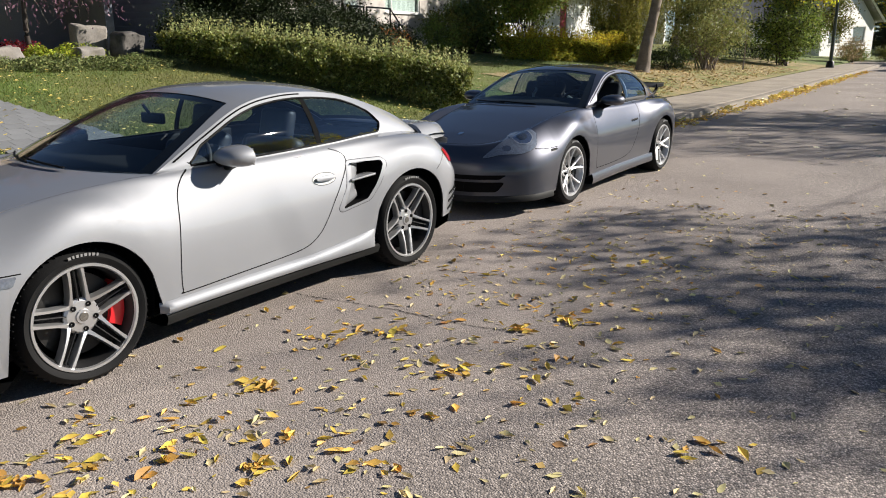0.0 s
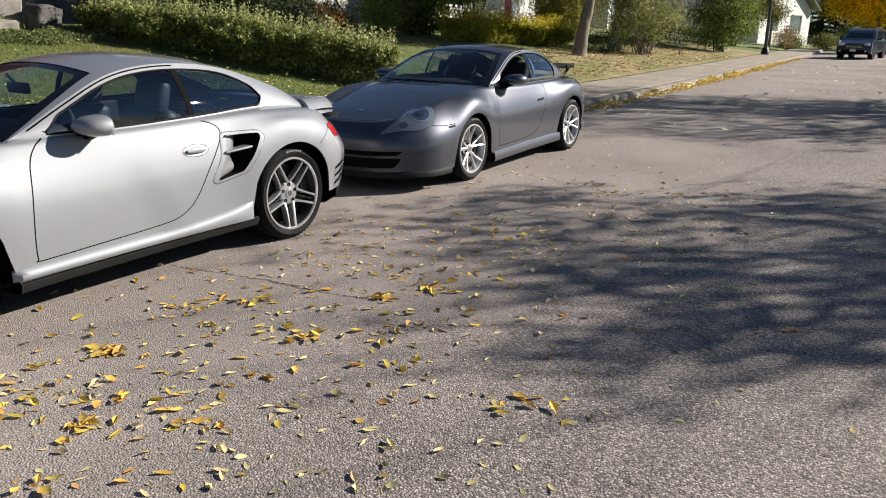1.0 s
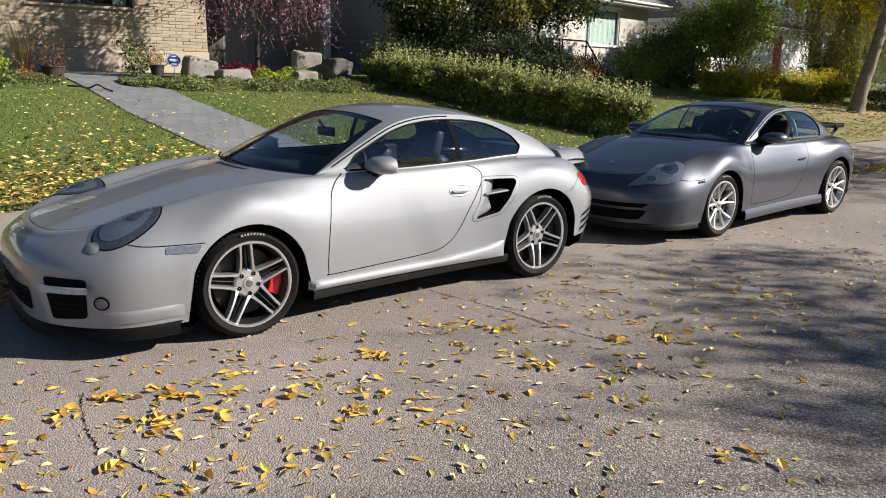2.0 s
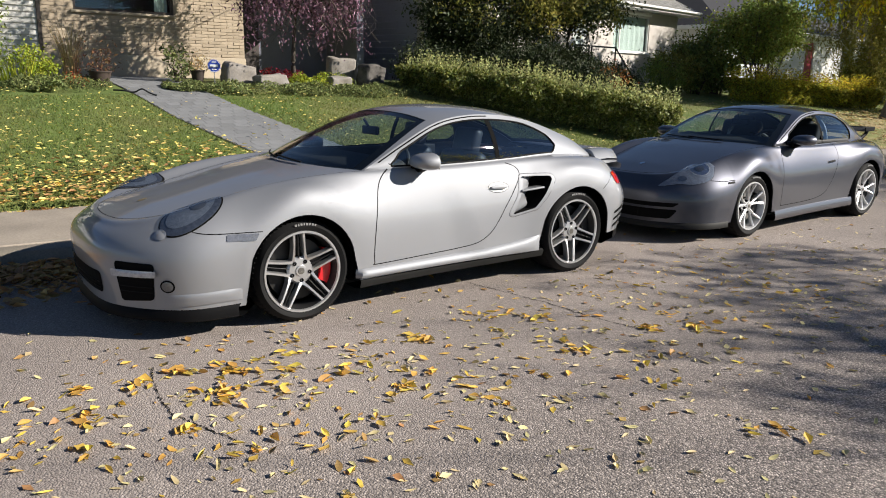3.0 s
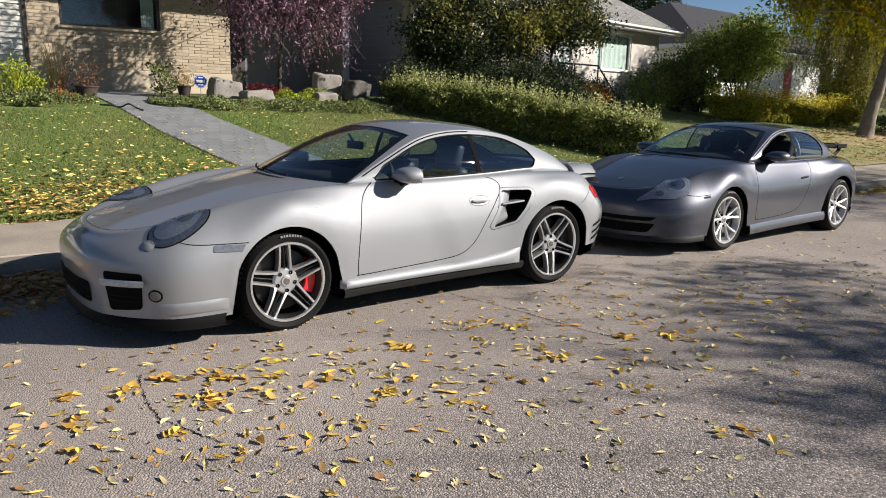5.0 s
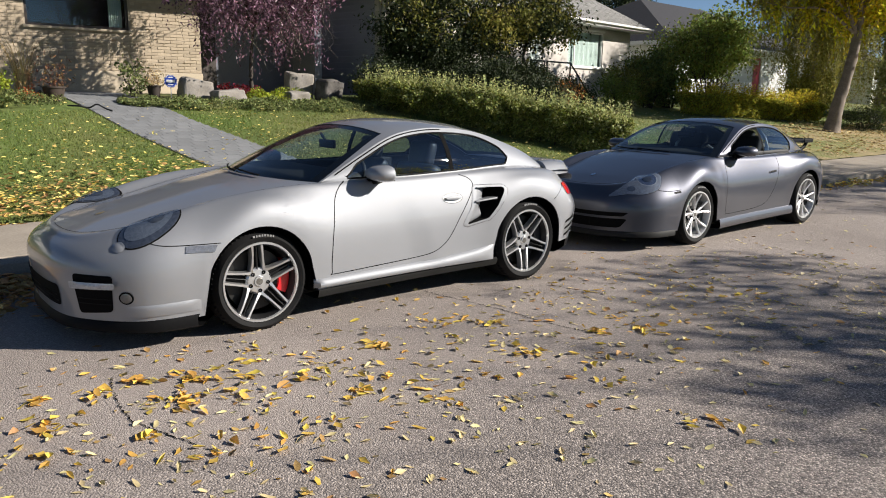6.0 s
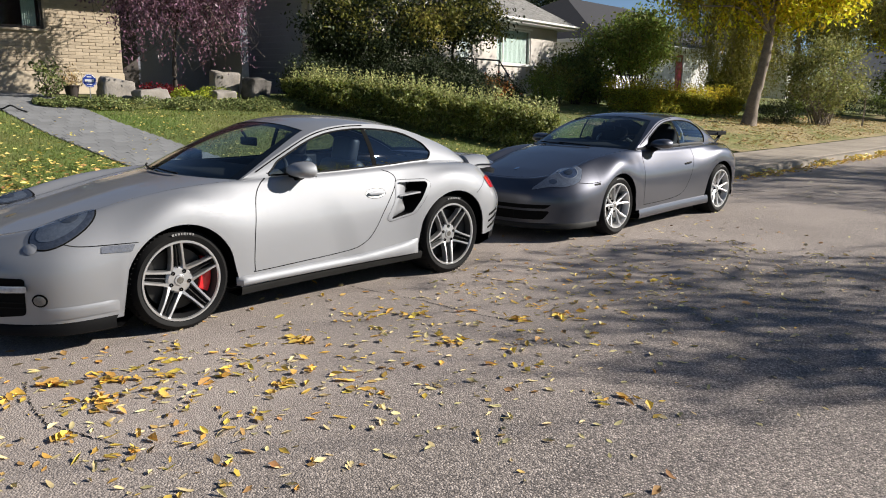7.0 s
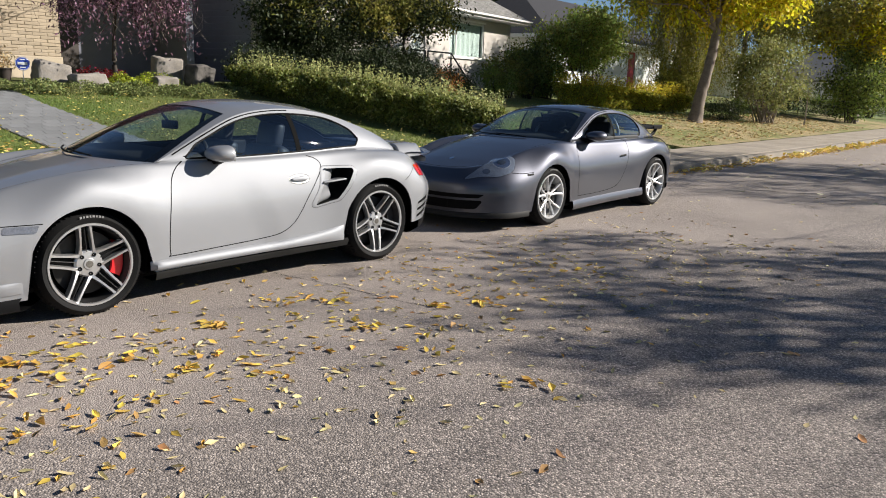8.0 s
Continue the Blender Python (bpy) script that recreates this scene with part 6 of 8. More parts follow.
def far_house(name, at, turn, W, D, H, rise, wall, roof, label, openings=(), door=None, gable=False):
    G = at[2]
    root = empty(name, at, turn, label, "house")
    holes = [(o[0], o[1], o[2], o[3]) for o in openings]
    if door:
        holes.append((door[0], .5, door[0] + .95, 2.55))
    holed_wall("wall", W, H, holes, .2, wall, root)
    for o in openings:
        window(root, *o, WHITE, x=-.02, sill=True)
    if door:
        d = part("front_door", box_bm((.06, .93, 2.03), (-.08, door[0] + .475, 1.525), .01), door[1], root)
        part("door_handle", box_bm((.05, .05, .05), (-.03, door[0] + .85, 1.5), .01), IRON, d)
        part("door_light", box_bm((.02, .5, .22), (-.045, door[0] + .475, 2.3), .004), CURTAIN, d)
    for y in (.1, W - .1):
        part("side_wall", box_bm((D, .2, H), (-D / 2 - .2, y, H / 2)), wall, root)
    part("back_wall", box_bm((.2, W, H), (-D - .3, W / 2, H / 2)), wall, root)
    part("room_wall", box_bm((.1, W - .8, H - .3), (-2.4, W / 2, H / 2)), ROOM, root)
    if gable:
        bm = bmesh.new()
        o = .5
        for s, q in ((0, ((o, -o, H), (o, W / 2, H + rise), (-D - .2 - o, W / 2, H + rise), (-D - .2 - o, -o, H))), (1, ((o, W + o, H), (o, W / 2, H + rise), (-D - .2 - o, W / 2, H + rise), (-D - .2 - o, W + o, H)))):
            bm.faces.new([bm.verts.new(p) for p in q])
        rf = part("roof", bm, [roof, roof], root)
        th = rf.modifiers.new("thickness", 'SOLIDIFY')
        th.thickness = .14
        bm = bmesh.new()
        vs = [bm.verts.new(p) for p in ((0, 0, H), (0, W, H), (0, W / 2, H + rise))]
        bm.faces.new(vs)
        part("gable_wall", bm, wall, root)
        for s in (0, 1):
            y0 = -o if s == 0 else W + o
            part("barge_board", tube_bm([(o + .01, y0, H + .04), (o + .01, W / 2, H + rise + .04)], .09, 4), WHITE, root)
    else:
        hip_roof(root, -D - .2, 0, 0, W, H, .5, rise, roof, WHITE, False)
    return root


def paved_path():
    """The path of grey concrete pavers from the pavement up to the entry."""
    root = empty("garden_path", (-9.7, 3.9, .9), 0, "grey concrete paver path climbing the lawn", "path")
    tagged(root, kind="structure")
    stone = mat("paver_grey", (.195, .20, .205), .85, 0, .12, 6, 60, bump=.2, island=.12)
    def edge(x, t):
        yl, yr = path_sides(x)
        return yl + (yr - yl) * t
    xs = np.arange(-6.45, -15.9, -.20)
    bedv = []
    for x in xs:
        for t in (.0, .25, .5, .75, 1.0):
            bedv.append((x + 9.7, edge(x, t) - 3.9, lawn_z(x, edge(x, t)) + .001 - .9))
    mesh_of("path_bed", bedv, grid_faces(len(xs), 5), mat("path_joint", (.10, .097, .093), .95), root)
    n_obj, rest_v, rest_f = 0, [], []
    for i, x in enumerate(xs[:-1]):
        m = 6
        cuts = [0] + [(k + (.5 if i % 2 else 0)) / m for k in range(0 if i % 2 else 1, m)] + [1]
        for k in range(len(cuts) - 1):
            a, b = cuts[k], cuts[k + 1]
            x0, x1 = x - (.022 if i % 3 == 0 and k % 2 else .0015), xs[i + 1] + .0015
            y0, y1 = edge(x, a) + .0015, edge(x, b) - .0015
            c = ((x0 + x1) / 2, (y0 + y1) / 2)
            z = lawn_z(*c)
            q = [(x0, y0, lawn_z(x0, y0)), (x0, y1, lawn_z(x0, y1)), (x1, y1, lawn_z(x1, y1)), (x1, y0, lawn_z(x1, y0))]
            top = [(p[0] - c[0], p[1] - c[1], p[2] - z + .006) for p in q]
            v = [(p[0] * .99, p[1] * .99, p[2]) for p in top] + [(p[0], p[1], p[2] - .008) for p in top] + [(p[0], p[1], p[2] - .05) for p in top]
            f = [(0, 3, 2, 1)] + [(4 * s + j, 4 * s + (j + 1) % 4, 4 * s + 4 + (j + 1) % 4, 4 * s + 4 + j) for s in (0, 1) for j in range(4)]
            if n_obj < 290:
                ob = mesh_of("paver", v, f, stone, root)
                ob.location = (c[0] + 9.7, c[1] - 3.9, z - .9)
                n_obj += 1
            else:
                s = len(rest_v)
                rest_v += [(p[0] + c[0] + 9.7, p[1] + c[1] - 3.9, p[2] + z - .9) for p in v]
                rest_f += [tuple(k2 + s for k2 in q2) for q2 in f]
    if rest_v:
        tagged(mesh_of("pavers", rest_v, rest_f, stone, root), kind="stuff")


BRICK_WALL = brick_house()
neighbour_house()
far_house("white_bungalow", (-19.2, 29.8, 1.2), 4, 16, 9, 2.9, 2.6, WHITE, SHINGLE_DARK, "white bungalow with dark roof and red front door", ((2.0, 1.2, 4.2, 2.4), (13.2, 1.2, 15.0, 2.4)), (8.8, RED_DOOR))
far_house("white_gabled_house", (-9.7, 56.0, .2), -12, 9, 8, 2.5, 2.4, WHITE, SHINGLE, "white gabled house behind garden shrubs", ((1.2, 1.0, 3.2, 2.2), (5.2, 1.0, 7.4, 2.2)), None, True)
far_house("pale_far_house", (-17.0, 47.0, 1.0), 20, 9, 8, 2.8, 2.2, WHITE, SHINGLE, "white bungalow partly hidden by shrubs", ((1.5, 1.0, 3.5, 2.3), (5.5, 1.0, 7.2, 2.3)))
paved_path()


# ---- planting ----
hedge("privet_hedge", (-12.0, 8.2), (-6.95, 10.95), 1.25, .73, 50000, .060, (F_HEDGE, F_HEDGE_TIP), "clipped green privet hedge with pale shoots", 1, tip=.24, low=.30)
hedge("golden_hedge", (-12.95, 21.9), (-10.75, 27.3), .9, .66, 32000, .075, (F_GOLD, F_GOLD_TIP), "low yellow-green hedge between two gardens", 2)


def rock(at, size, label, seed, turn=0.0, colour=None):
    z = lawn_z(*at)
    stone = colour or mat("pale_boulder", (.25, .225, .195), .9, 0, .25, 4, 30, bump=.7, bump_scale=14, second=(.24, .22, .20), second_scale=3)
    size = tuple(.78 * c for c in size)
    bm = box_bm(size, (0, 0, size[2] * .45), min(size) * .18, (random.Random(seed).uniform(-5, 5), 4, turn), segments=3)
    bmesh.ops.subdivide_edges(bm, edges=bm.edges, cuts=3, use_grid_fill=True)
    for v in bm.verts:
        q = v.co * 3 + Vector((seed * 3.1, 0, 0))
        v.co += Vector((noise.noise(q), noise.noise(q + Vector((5, 0, 0))), noise.noise(q + Vector((0, 5, 0))))) * .05
        q = v.co * 11 + Vector((seed, 0, 0))
        v.co += Vector((noise.noise(q), noise.noise(q + Vector((5, 0, 0))), noise.noise(q + Vector((0, 5, 0))))) * .028
    ob = part("boulder", bm, stone, soft=45)
    ob.location = (at[0], at[1], z)
    return tagged(ob, label, "boulder", "boulders in the front bed")


DARK_STONE = mat("dark_boulder", (.05, .046, .042), .9, 0, .3, 4, 30, bump=.7, bump_scale=14, second=(.12, .11, .10), second_scale=3)
rock((-12.80, 5.12), (.50, .74, .50), "squarish pale boulder beside the blue sign", 1)
rock((-12.40, 5.62), (.45, .78, .30), "low flat-topped grey boulder", 2, 8)
rock((-13.1, 7.52), (.45, .75, .70), "tall pale boulder at the back of the bed", 3, -12)
rock((-12.65, 8.02), (.46, .82, .58), "dark leaning boulder with pale edge", 4, 20, DARK_STONE)
rock((-12.45, 7.12), (.40, .62, .26), "small pale boulder among low plants", 5)


def ground_cover(name, at, radii, n, leaf, material, label, seed, height=.16, category="plant"):
    rng = np.random.default_rng(seed)
    a, r = rng.uniform(0, math.tau, n), np.sqrt(rng.uniform(0, 1, n))
    x, y = at[0] + radii[0] * r * np.cos(a), at[1] + radii[1] * r * np.sin(a)
    h = height * (.4 + .6 * np.array([noise.noise(Vector((p * 2.5, q * 2.5, seed))) for p, q in zip(x, y)])) + height * .4 * (1 - r)
    z = np.array([lawn_z(p, q) for p, q in zip(x, y)])
    z0 = lawn_z(*at)
    pts = np.stack([x - at[0], y - at[1], z - z0 + np.maximum(.01, h * rng.uniform(.3, 1.1, n))], 1)
    ob = leaf_mesh(name, pts, leaf, material, seed=seed, normal=(.3, 0, 1))
    ob.location = (at[0], at[1], z0)
    return tagged(ob, label, category, kind="stuff")


def blades(name, at, radius, n, height, width, material, label, seed, fan=.35):
    """A tuft of long arching blades."""
    rng = np.random.default_rng(seed)
    v, f = [], []
    for k in range(n):
        a, r = rng.uniform(0, math.tau), radius * math.sqrt(rng.uniform())
        foot = Vector((r * math.cos(a), r * math.sin(a), 0))
        out = Vector((math.cos(a + rng.normal(0, .5)), math.sin(a + rng.normal(0, .5)), 0))
        h = height * rng.uniform(.6, 1.15)
        side = out.cross(Vector((0, 0, 1))) * width
        s = len(v)
        for t in (0, .35, .7, 1):
            c = foot + out * fan * h * t * t + Vector((0, 0, h * (t - .22 * t * t * t)))
            v += [c + side * (1 - t * .9), c - side * (1 - t * .9)]
        f += [(s + 2 * i, s + 2 * i + 1, s + 2 * i + 3, s + 2 * i + 2) for i in range(3)]
    ob = mesh_of(name, v, f, material)
    ob.location = (at[0], at[1], lawn_z(*at) if len(at) < 3 else at[2])
    return tagged(ob, label, "plant", kind="stuff")


for k, (c, r) in enumerate((((-11.95, 4.9), (.45, .9)), ((-11.85, 6.3), (.5, 1.0)), ((-11.75, 7.6), (.55, 1.1)), ((-12.2, 3.95), (.4, .45)), ((-12.3, 8.9), (.5, .7)))):
    ground_cover("ground_cover", c, r, 2600, .05, F_BED, "low green ground cover in front of the boulders", 40 + k, .17)
ground_cover("ground_cover", (-12.55, 6.75), (.35, .75), 1500, .05, F_LIME, "yellow-green ground cover between boulders", 51, .32)
for k, (c, r) in enumerate((((-12.3, 1.9), (.5, .8)), ((-12.2, .4), (.6, 1.0)), ((-12.3, -1.2), (.6, 1.2)))):
    ground_cover("ground_cover", c, r, 2600, .05, F_BED, "low green border plants along the lawn", 55 + k, .24)
shrub("lime_shrub", (-13.0, 1.65), (.32, .32, .28), 22, 60, .055, F_LIME, "bright yellow-green garden shrub", 5, 60, .10)
shrub("green_shrub", (-13.4, .75), (.6, .6, .75), 34, 80, .07, F_GREEN, "tall green garden shrub by the white boards", 6, 61, .14)
shrub("green_shrub", (-13.3, -.8), (.7, .8, .7), 34, 80, .07, F_GREEN, "rounded green garden shrub", 6, 62, .14)
shrub("leafy_shrub", (-12.95, 4.0), (.22, .22, .34), 18, 24, .07, F_BED, "small open green shrub at the path", 5, 63, .07)
blades("iris_clump", (-12.7, 1.35), .25, 70, .55, .014, F_LIME, "clump of green sword-shaped leaves", 64)
blades("iris_clump", (-12.7, .5), .30, 80, .6, .014, F_BED, "clump of green sword-shaped leaves", 65)
blades("dry_grass", (-14.8, 2.55), .16, 110, 1.25, .009, F_STRAW, "tall dry ornamental grass against the brick", 66, .28)
shrub("orange_flowers", (-12.35, 2.18), (.16, .24, .12), 10, 18, .036, F_RED, "orange-red flowering plants at the path", 4, 67, .06, category="flowers")


def flower_pot(at, r, h, material, plant, label, seed):
    root = empty("flower_pot", (*at, lawn_z(*at)), 0, label, "pot")
    prof = [(0, .001), (0, r * .72), (h * .9, r), (h * .9, r * 1.1), (h, r * 1.1), (h, r * .95), (h * .85, r * .9), (h * .85, .001)]
    bm = lathe_bm(prof, 24, closed=False)
    bmesh.ops.transform(bm, matrix=Matrix.Rotation(-math.pi / 2, 4, 'Y'), verts=bm.verts)
    part("pot", bm, material, root, soft=40)
    rng = np.random.default_rng(seed)
    v, f = [], []
    pts = np.stack([rng.normal(0, r, 260), rng.normal(0, r, 260), h + abs(rng.normal(0, r * 1.2, 260))], 1)
    tagged(leaf_mesh("pot_plant", pts, .07, plant, root, seed=seed, down=-1, aspect=.3), kind="stuff")


flower_pot((-12.5, 2.56), .18, .24, mat("brown_clay", (.05, .034, .026), .8, 0, .2), foliage("withered_leaf", (.17, .085, .04), .03), "brown clay pot with withered plant", 70)
flower_pot((-13.05, 4.42), .13, .22, mat("dark_clay", (.035, .025, .022), .7, 0, .2), F_STRAW, "small dark pot with dry plant", 71)


def yard_sign():
    root = empty("security_sign", (-12.65, 4.60, lawn_z(-12.65, 4.60)), 0, "small blue octagonal yard sign on a thin stake", "sign")
    part("stake", tube_bm([(0, 0, -.1), (0, 0, .30)], .008, 6), mat("grey_stake", (.35, .36, .38), .5, .4), root)
    bm = bmesh.new()
    ring = [bm.verts.new((.012 * s, .125 * math.cos(radians(22.5 + 45 * k)), .34 + .125 * math.sin(radians(22.5 + 45 * k)))) for s in (1, -1) for k in range(8)]
    bm.faces.new(ring[:8])
    bm.faces.new(list(reversed(ring[8:])))
    for k in range(8):
        bm.faces.new((ring[k], ring[8 + k], ring[8 + (k + 1) % 8], ring[(k + 1) % 8]))
    face = part("sign_face", bm, mat("sign_blue", (.03, .07, .42), .4, 0, .05), root)
    for z, w in ((.34, .15), (.41, .08), (.275, .09)):
        part("sign_bar", box_bm((.004, w, .05 if z == .34 else .018), (.0155, 0, z)), PRINT, face)
    rim = [(.0135, .115 * math.cos(radians(22.5 + 45 * k)), .34 + .115 * math.sin(radians(22.5 + 45 * k))) for k in range(8)]
    part("sign_border", tube_bm(rim, .004, 4, closed=True), PRINT, face)
    root.rotation_euler = (0, 0, radians(-18))


yard_sign()
hose = [(-11.9, 2.62, .03), (-11.75, 2.75, .05), (-11.72, 2.9, .03), (-11.62, 3.0, .10), (-11.58, 3.12, .04), (-11.5, 3.2, .02)]
ob = part("garden_hose", tube_bm(spline([(x, y, lawn_z(x, y) + z) for x, y, z in hose], np.linspace(0, 5, 40)), .014, 8), IRON, soft=60)
tagged(ob, "black garden hose lying over the lawn edge", "hose")

tree("weeping_plum", (-13.45, 6.6), [(0, 0, -.1), (.03, -.02, .5), (-.02, .05, 1.1), (.05, .1, 1.8), (0, .1, 2.5)], .055,
     [((.9, -.35, 2.3), (.9, 2.0, .95), 150, 50, F_WINE), ((.5, .2, 3.5), (1.0, 1.8, .9), 75, 34, F_WINE)], .075, "weeping purple-leaved tree with bare drooping twigs", 5, BARK_DARK, 14, .16, (330, 1.3, F_WINE), branch_r=.4, twigs=5)
rng = np.random.default_rng(8)
for k in range(110):
    a = rng.uniform(0, math.tau)
    r = rng.uniform(.5, 1.7)
    x, y = -13.45 + .55 * r * math.cos(a) + .3, 6.6 + 1.15 * r * math.sin(a)
    zt = lawn_z(x, y) + rng.uniform(1.5, 2.5)
    drop = rng.uniform(.5, 1.1)
    ob = part("drooping_twig", tube_bm(spline([(x - .25, y - .15, zt - .1), (x, y, zt + .05), (x + rng.normal(.12, .08), y + rng.normal(.08, .12), zt - drop * .3), (x + rng.normal(.1, .12), y + rng.normal(.05, .18), zt - drop * .65), (x + rng.normal(.1, .14), y + rng.normal(.05, .22), zt - drop)], np.linspace(0, 4, 14)), [.0055 - .0003 * i for i in range(14)], 5), BARK_DARK if k % 3 else BARK_PALE)
    ob.parent = bpy.data.objects["weeping_plum"]
    ob.matrix_parent_inverse = bpy.data.objects["weeping_plum"].matrix_world.inverted()
ground_cover("red_ground_leaves", (-13.3, 6.3), (.35, .5), 700, .06, foliage("red_leaf", (.22, .02, .03), .02), "dark red leaves at the foot of the tree", 72, .3)

# shrubs before the pale bungalow
for k, (x, y, r, h) in enumerate(((-14.8, 12.6, .9, .95), (-14.6, 14.0, 1.0, 1.15), (-14.2, 15.4, .95, .66), (-13.7, 16.6, .8, .45), (-15.2, 11.9, .6, 1.1), (-13.2, 9.9, .6, .36), (-12.6, 12.6, .7, .55), (-11.4, 13.2, .6, .45))):
    shrub("dark_juniper", (x, y), (r, r, h), 110, 170, .06, F_DARK, "dense dark evergreen shrub before the bungalow", 5, 80 + k, .18, group="evergreen shrubs")
tree("yellowing_tree", (-14.3, 15.6), [(0, 0, -.1), (.02, .1, .8), (-.05, .0, 1.5), (.05, .1, 2.2), (0, 0, 3.0)], .07,
     [((.2, .2, 2.65), (1.0, 1.7, .9), 60, 80, F_OLIVE), ((.1, .2, 2.5), (1.0, 1.7, .9), 55, 80, F_DARK), ((.2, -1.3, 2.15), (.6, .75, .5), 34, 50, F_VASE), ((-.5, -2.9, 2.3), (.8, 2.3, 1.3), 90, 90, F_DARK), ((-.2, -2.9, 2.6), (.8, 2.2, 1.1), 40, 50, F_OLIVE)], .105, "small multi-branched tree turning yellow", 9, BARK_DARK, 9, .22)
shrub("rust_shrub", (-12.7, 15.5), (.5, .6, .50), 30, 50, .06, F_RUST, "rust-orange autumn shrub before the steps", 6, 90, .12)
shrub("green_shrub", (-14.6, 21.0), (.75, 1.0, .72), 60, 70, .095, F_OLIVE, "rounded green bush under the picture window", 6, 91, .15)
shrub("green_shrub", (-13.9, 19.4), (.6, .8, .6), 40, 80, .06, F_GREEN, "rounded green bush beside the steps", 6, 92, .15)
for k, (x, y, r, h) in enumerate(((-14.7, 22.3, .75, 1.05), (-14.8, 23.5, .85, 1.35))):
    shrub("lilac_bush", (x, y), (r, r, h), 80, 70, .11, foliage("lilac_leaf", (.15, .19, .055), .03, .35) if k == 0 else F_GREEN, "tall dense lilac bush, dark green", 12, 95 + k, .18, 1.0, group="lilac bushes", tips=F_OLIVE)
shrub("lilac_tree", (-14.5, 26.0), (1.2, 2.3, 1.2), 150, 66, .12, F_GREEN, "wide lilac on many bare fanning stems", 26, 98, .22, 1.95, group="lilac bushes", tips=F_OLIVE)
shrub("lilac_tree", (-15.6, 27.6), (1.1, 1.6, .7), 60, 60, .12, F_OLIVE, "wide lilac on many bare fanning stems", 14, 99, .2, 3.6, group="lilac bushes", tips=F_GREEN)
for k, (x, y) in enumerate(((-13.6, 32.2), (-13.0, 30.9))):
    shrub("lilac_bush", (x, y), (.9, 1.0, .7), 70, 60, .10, F_VASE if k else F_OLIVE, "tall lilac bush before the white house", 12, 190 + k, .22, 1.2, group="lilac bushes", tips=F_GREEN)

# the leaning street tree and its neighbours
# this olive tree is added where its crown shades the white bungalow's wall
tree("olive_tree", (-13.6, 44.5), [(0, 0, -.1), (.05, .1, 1.5), (0, .2, 3.2), (.1, .1, 5.0), (0, 0, 7.0)], .2,
     [((0, 0, 5.6), (2.6, 4.2, 2.2), 170, 80, F_OLIVE)], .16, "olive-leaved garden tree before the white house", 45, BARK, 9, .36)
tree("street_tree", (-9.28, 24.62), [(0, 0, -.1), (.05, .12, .8), (.15, .4, 1.9), (.18, .68, 3.2), (.1, .95, 4.6), (.1, 1.2, 6.2)], .225,
     [((.3, 2.0, 4.9), (2.6, 3.4, 1.5), 120, 150, F_YELLOW), ((.2, .2, 6.3), (3.0, 3.8, 1.8), 100, 110, F_YELLOW), ((-.6, -1.5, 4.8), (1.8, 2.4, 1.2), 70, 90, F_VASE)], .165,
     "street tree with leaning grey trunk and yellowing crown", 21, BARK, 8, .32, (260, 1.3, F_YELLOW), twigs=1)
tree("weeping_birch", (-13.2, 31.2), [(0, 0, -.1), (.05, .1, 1.5), (0, .2, 3.2), (.1, .1, 5.5), (0, 0, 7.5)], .16,
     [((0, -.2, 5.2), (2.4, 2.2, 2.0), 130, 90, F_VASE)], .085, "weeping birch with long hanging twigs", 23, BARK_PALE, 9, .30, (1300, 4.2, F_VASE), twigs=1)
tree("weeping_birch", (-11.8, 34.5), [(0, 0, -.1), (.05, .1, 1.5), (0, .2, 3.2), (.1, .1, 5.5), (0, 0, 7.5)], .16,
     [((0, 0, 5.4), (2.4, 3.0, 2.0), 120, 60, F_OLIVE)], .085, "weeping birch with long hanging twigs", 24, BARK_PALE, 9, .35, (800, 3.4, F_OLIVE), twigs=1)
shrub("vase_shrub", (-8.6, 29.4), (1.3, 2.0, 1.3), 125, 80, .10, F_FAN, "vase-shaped olive shrub with fanning stems", 30, 110, .22, 1.45, bark=BARK)
for k, (x, y) in enumerate(((-9.2, 26.9), (-9.4, 28.0))):
    shrub("low_shrub", (x, y), (.6, .8, .42), 34, 60, .06, F_DARK if k == 0 else F_GREEN, "low dark shrub beside the street tree", 5, 112 + k, .13)
shrub("young_tree", (-8.0, 32.0), (.25, .25, .30), 12, 20, .06, F_OLIVE, "thin young tree on the lawn", 1, 115, .1, 4.2, category="tree", bark=BARK)
part("stake", tube_bm([(-8.0, 32.0, lawn_z(-8, 32) - .05), (-7.99, 32.02, lawn_z(-8, 32) + .75), (-8.0, 32.0, lawn_z(-8, 32) + 1.4)], [.03, .026, .018], 7), BARK, bpy.data.objects["young_tree"]).matrix_parent_inverse = bpy.data.objects["young_tree"].matrix_world.inverted()
shrub("dark_shrub", (-8.2, 39.0), (1.4, 1.9, 1.7), 120, 60, .13, F_GREEN, "large dark green shrub on the lawn", 12, 118, .28, 1.1, tips=F_DARK)
hedge("clipped_hedge", (-12.5, 36.5), (-9.2, 42.5), 1.0, .7, 9000, .07, (F_DARK, F_GREEN), "low dark clipped hedge across the garden", 6)
tree("street_tree", (-8.6, 41.0), [(0, 0, -.1), (.02, .05, 1.2), (0, .1, 2.6), (.1, .1, 4.0), (0, 0, 6.0)], .26,
     [((.3, -1.0, 5.2), (3.2, 4.2, 2.0), 150, 80, F_VASE), ((.4, .2, 4.3), (2.6, 3.6, 1.3), 90, 80, F_YELLOW)], .18, "street tree with straight trunk and olive crown", 31, BARK, 8, .36)


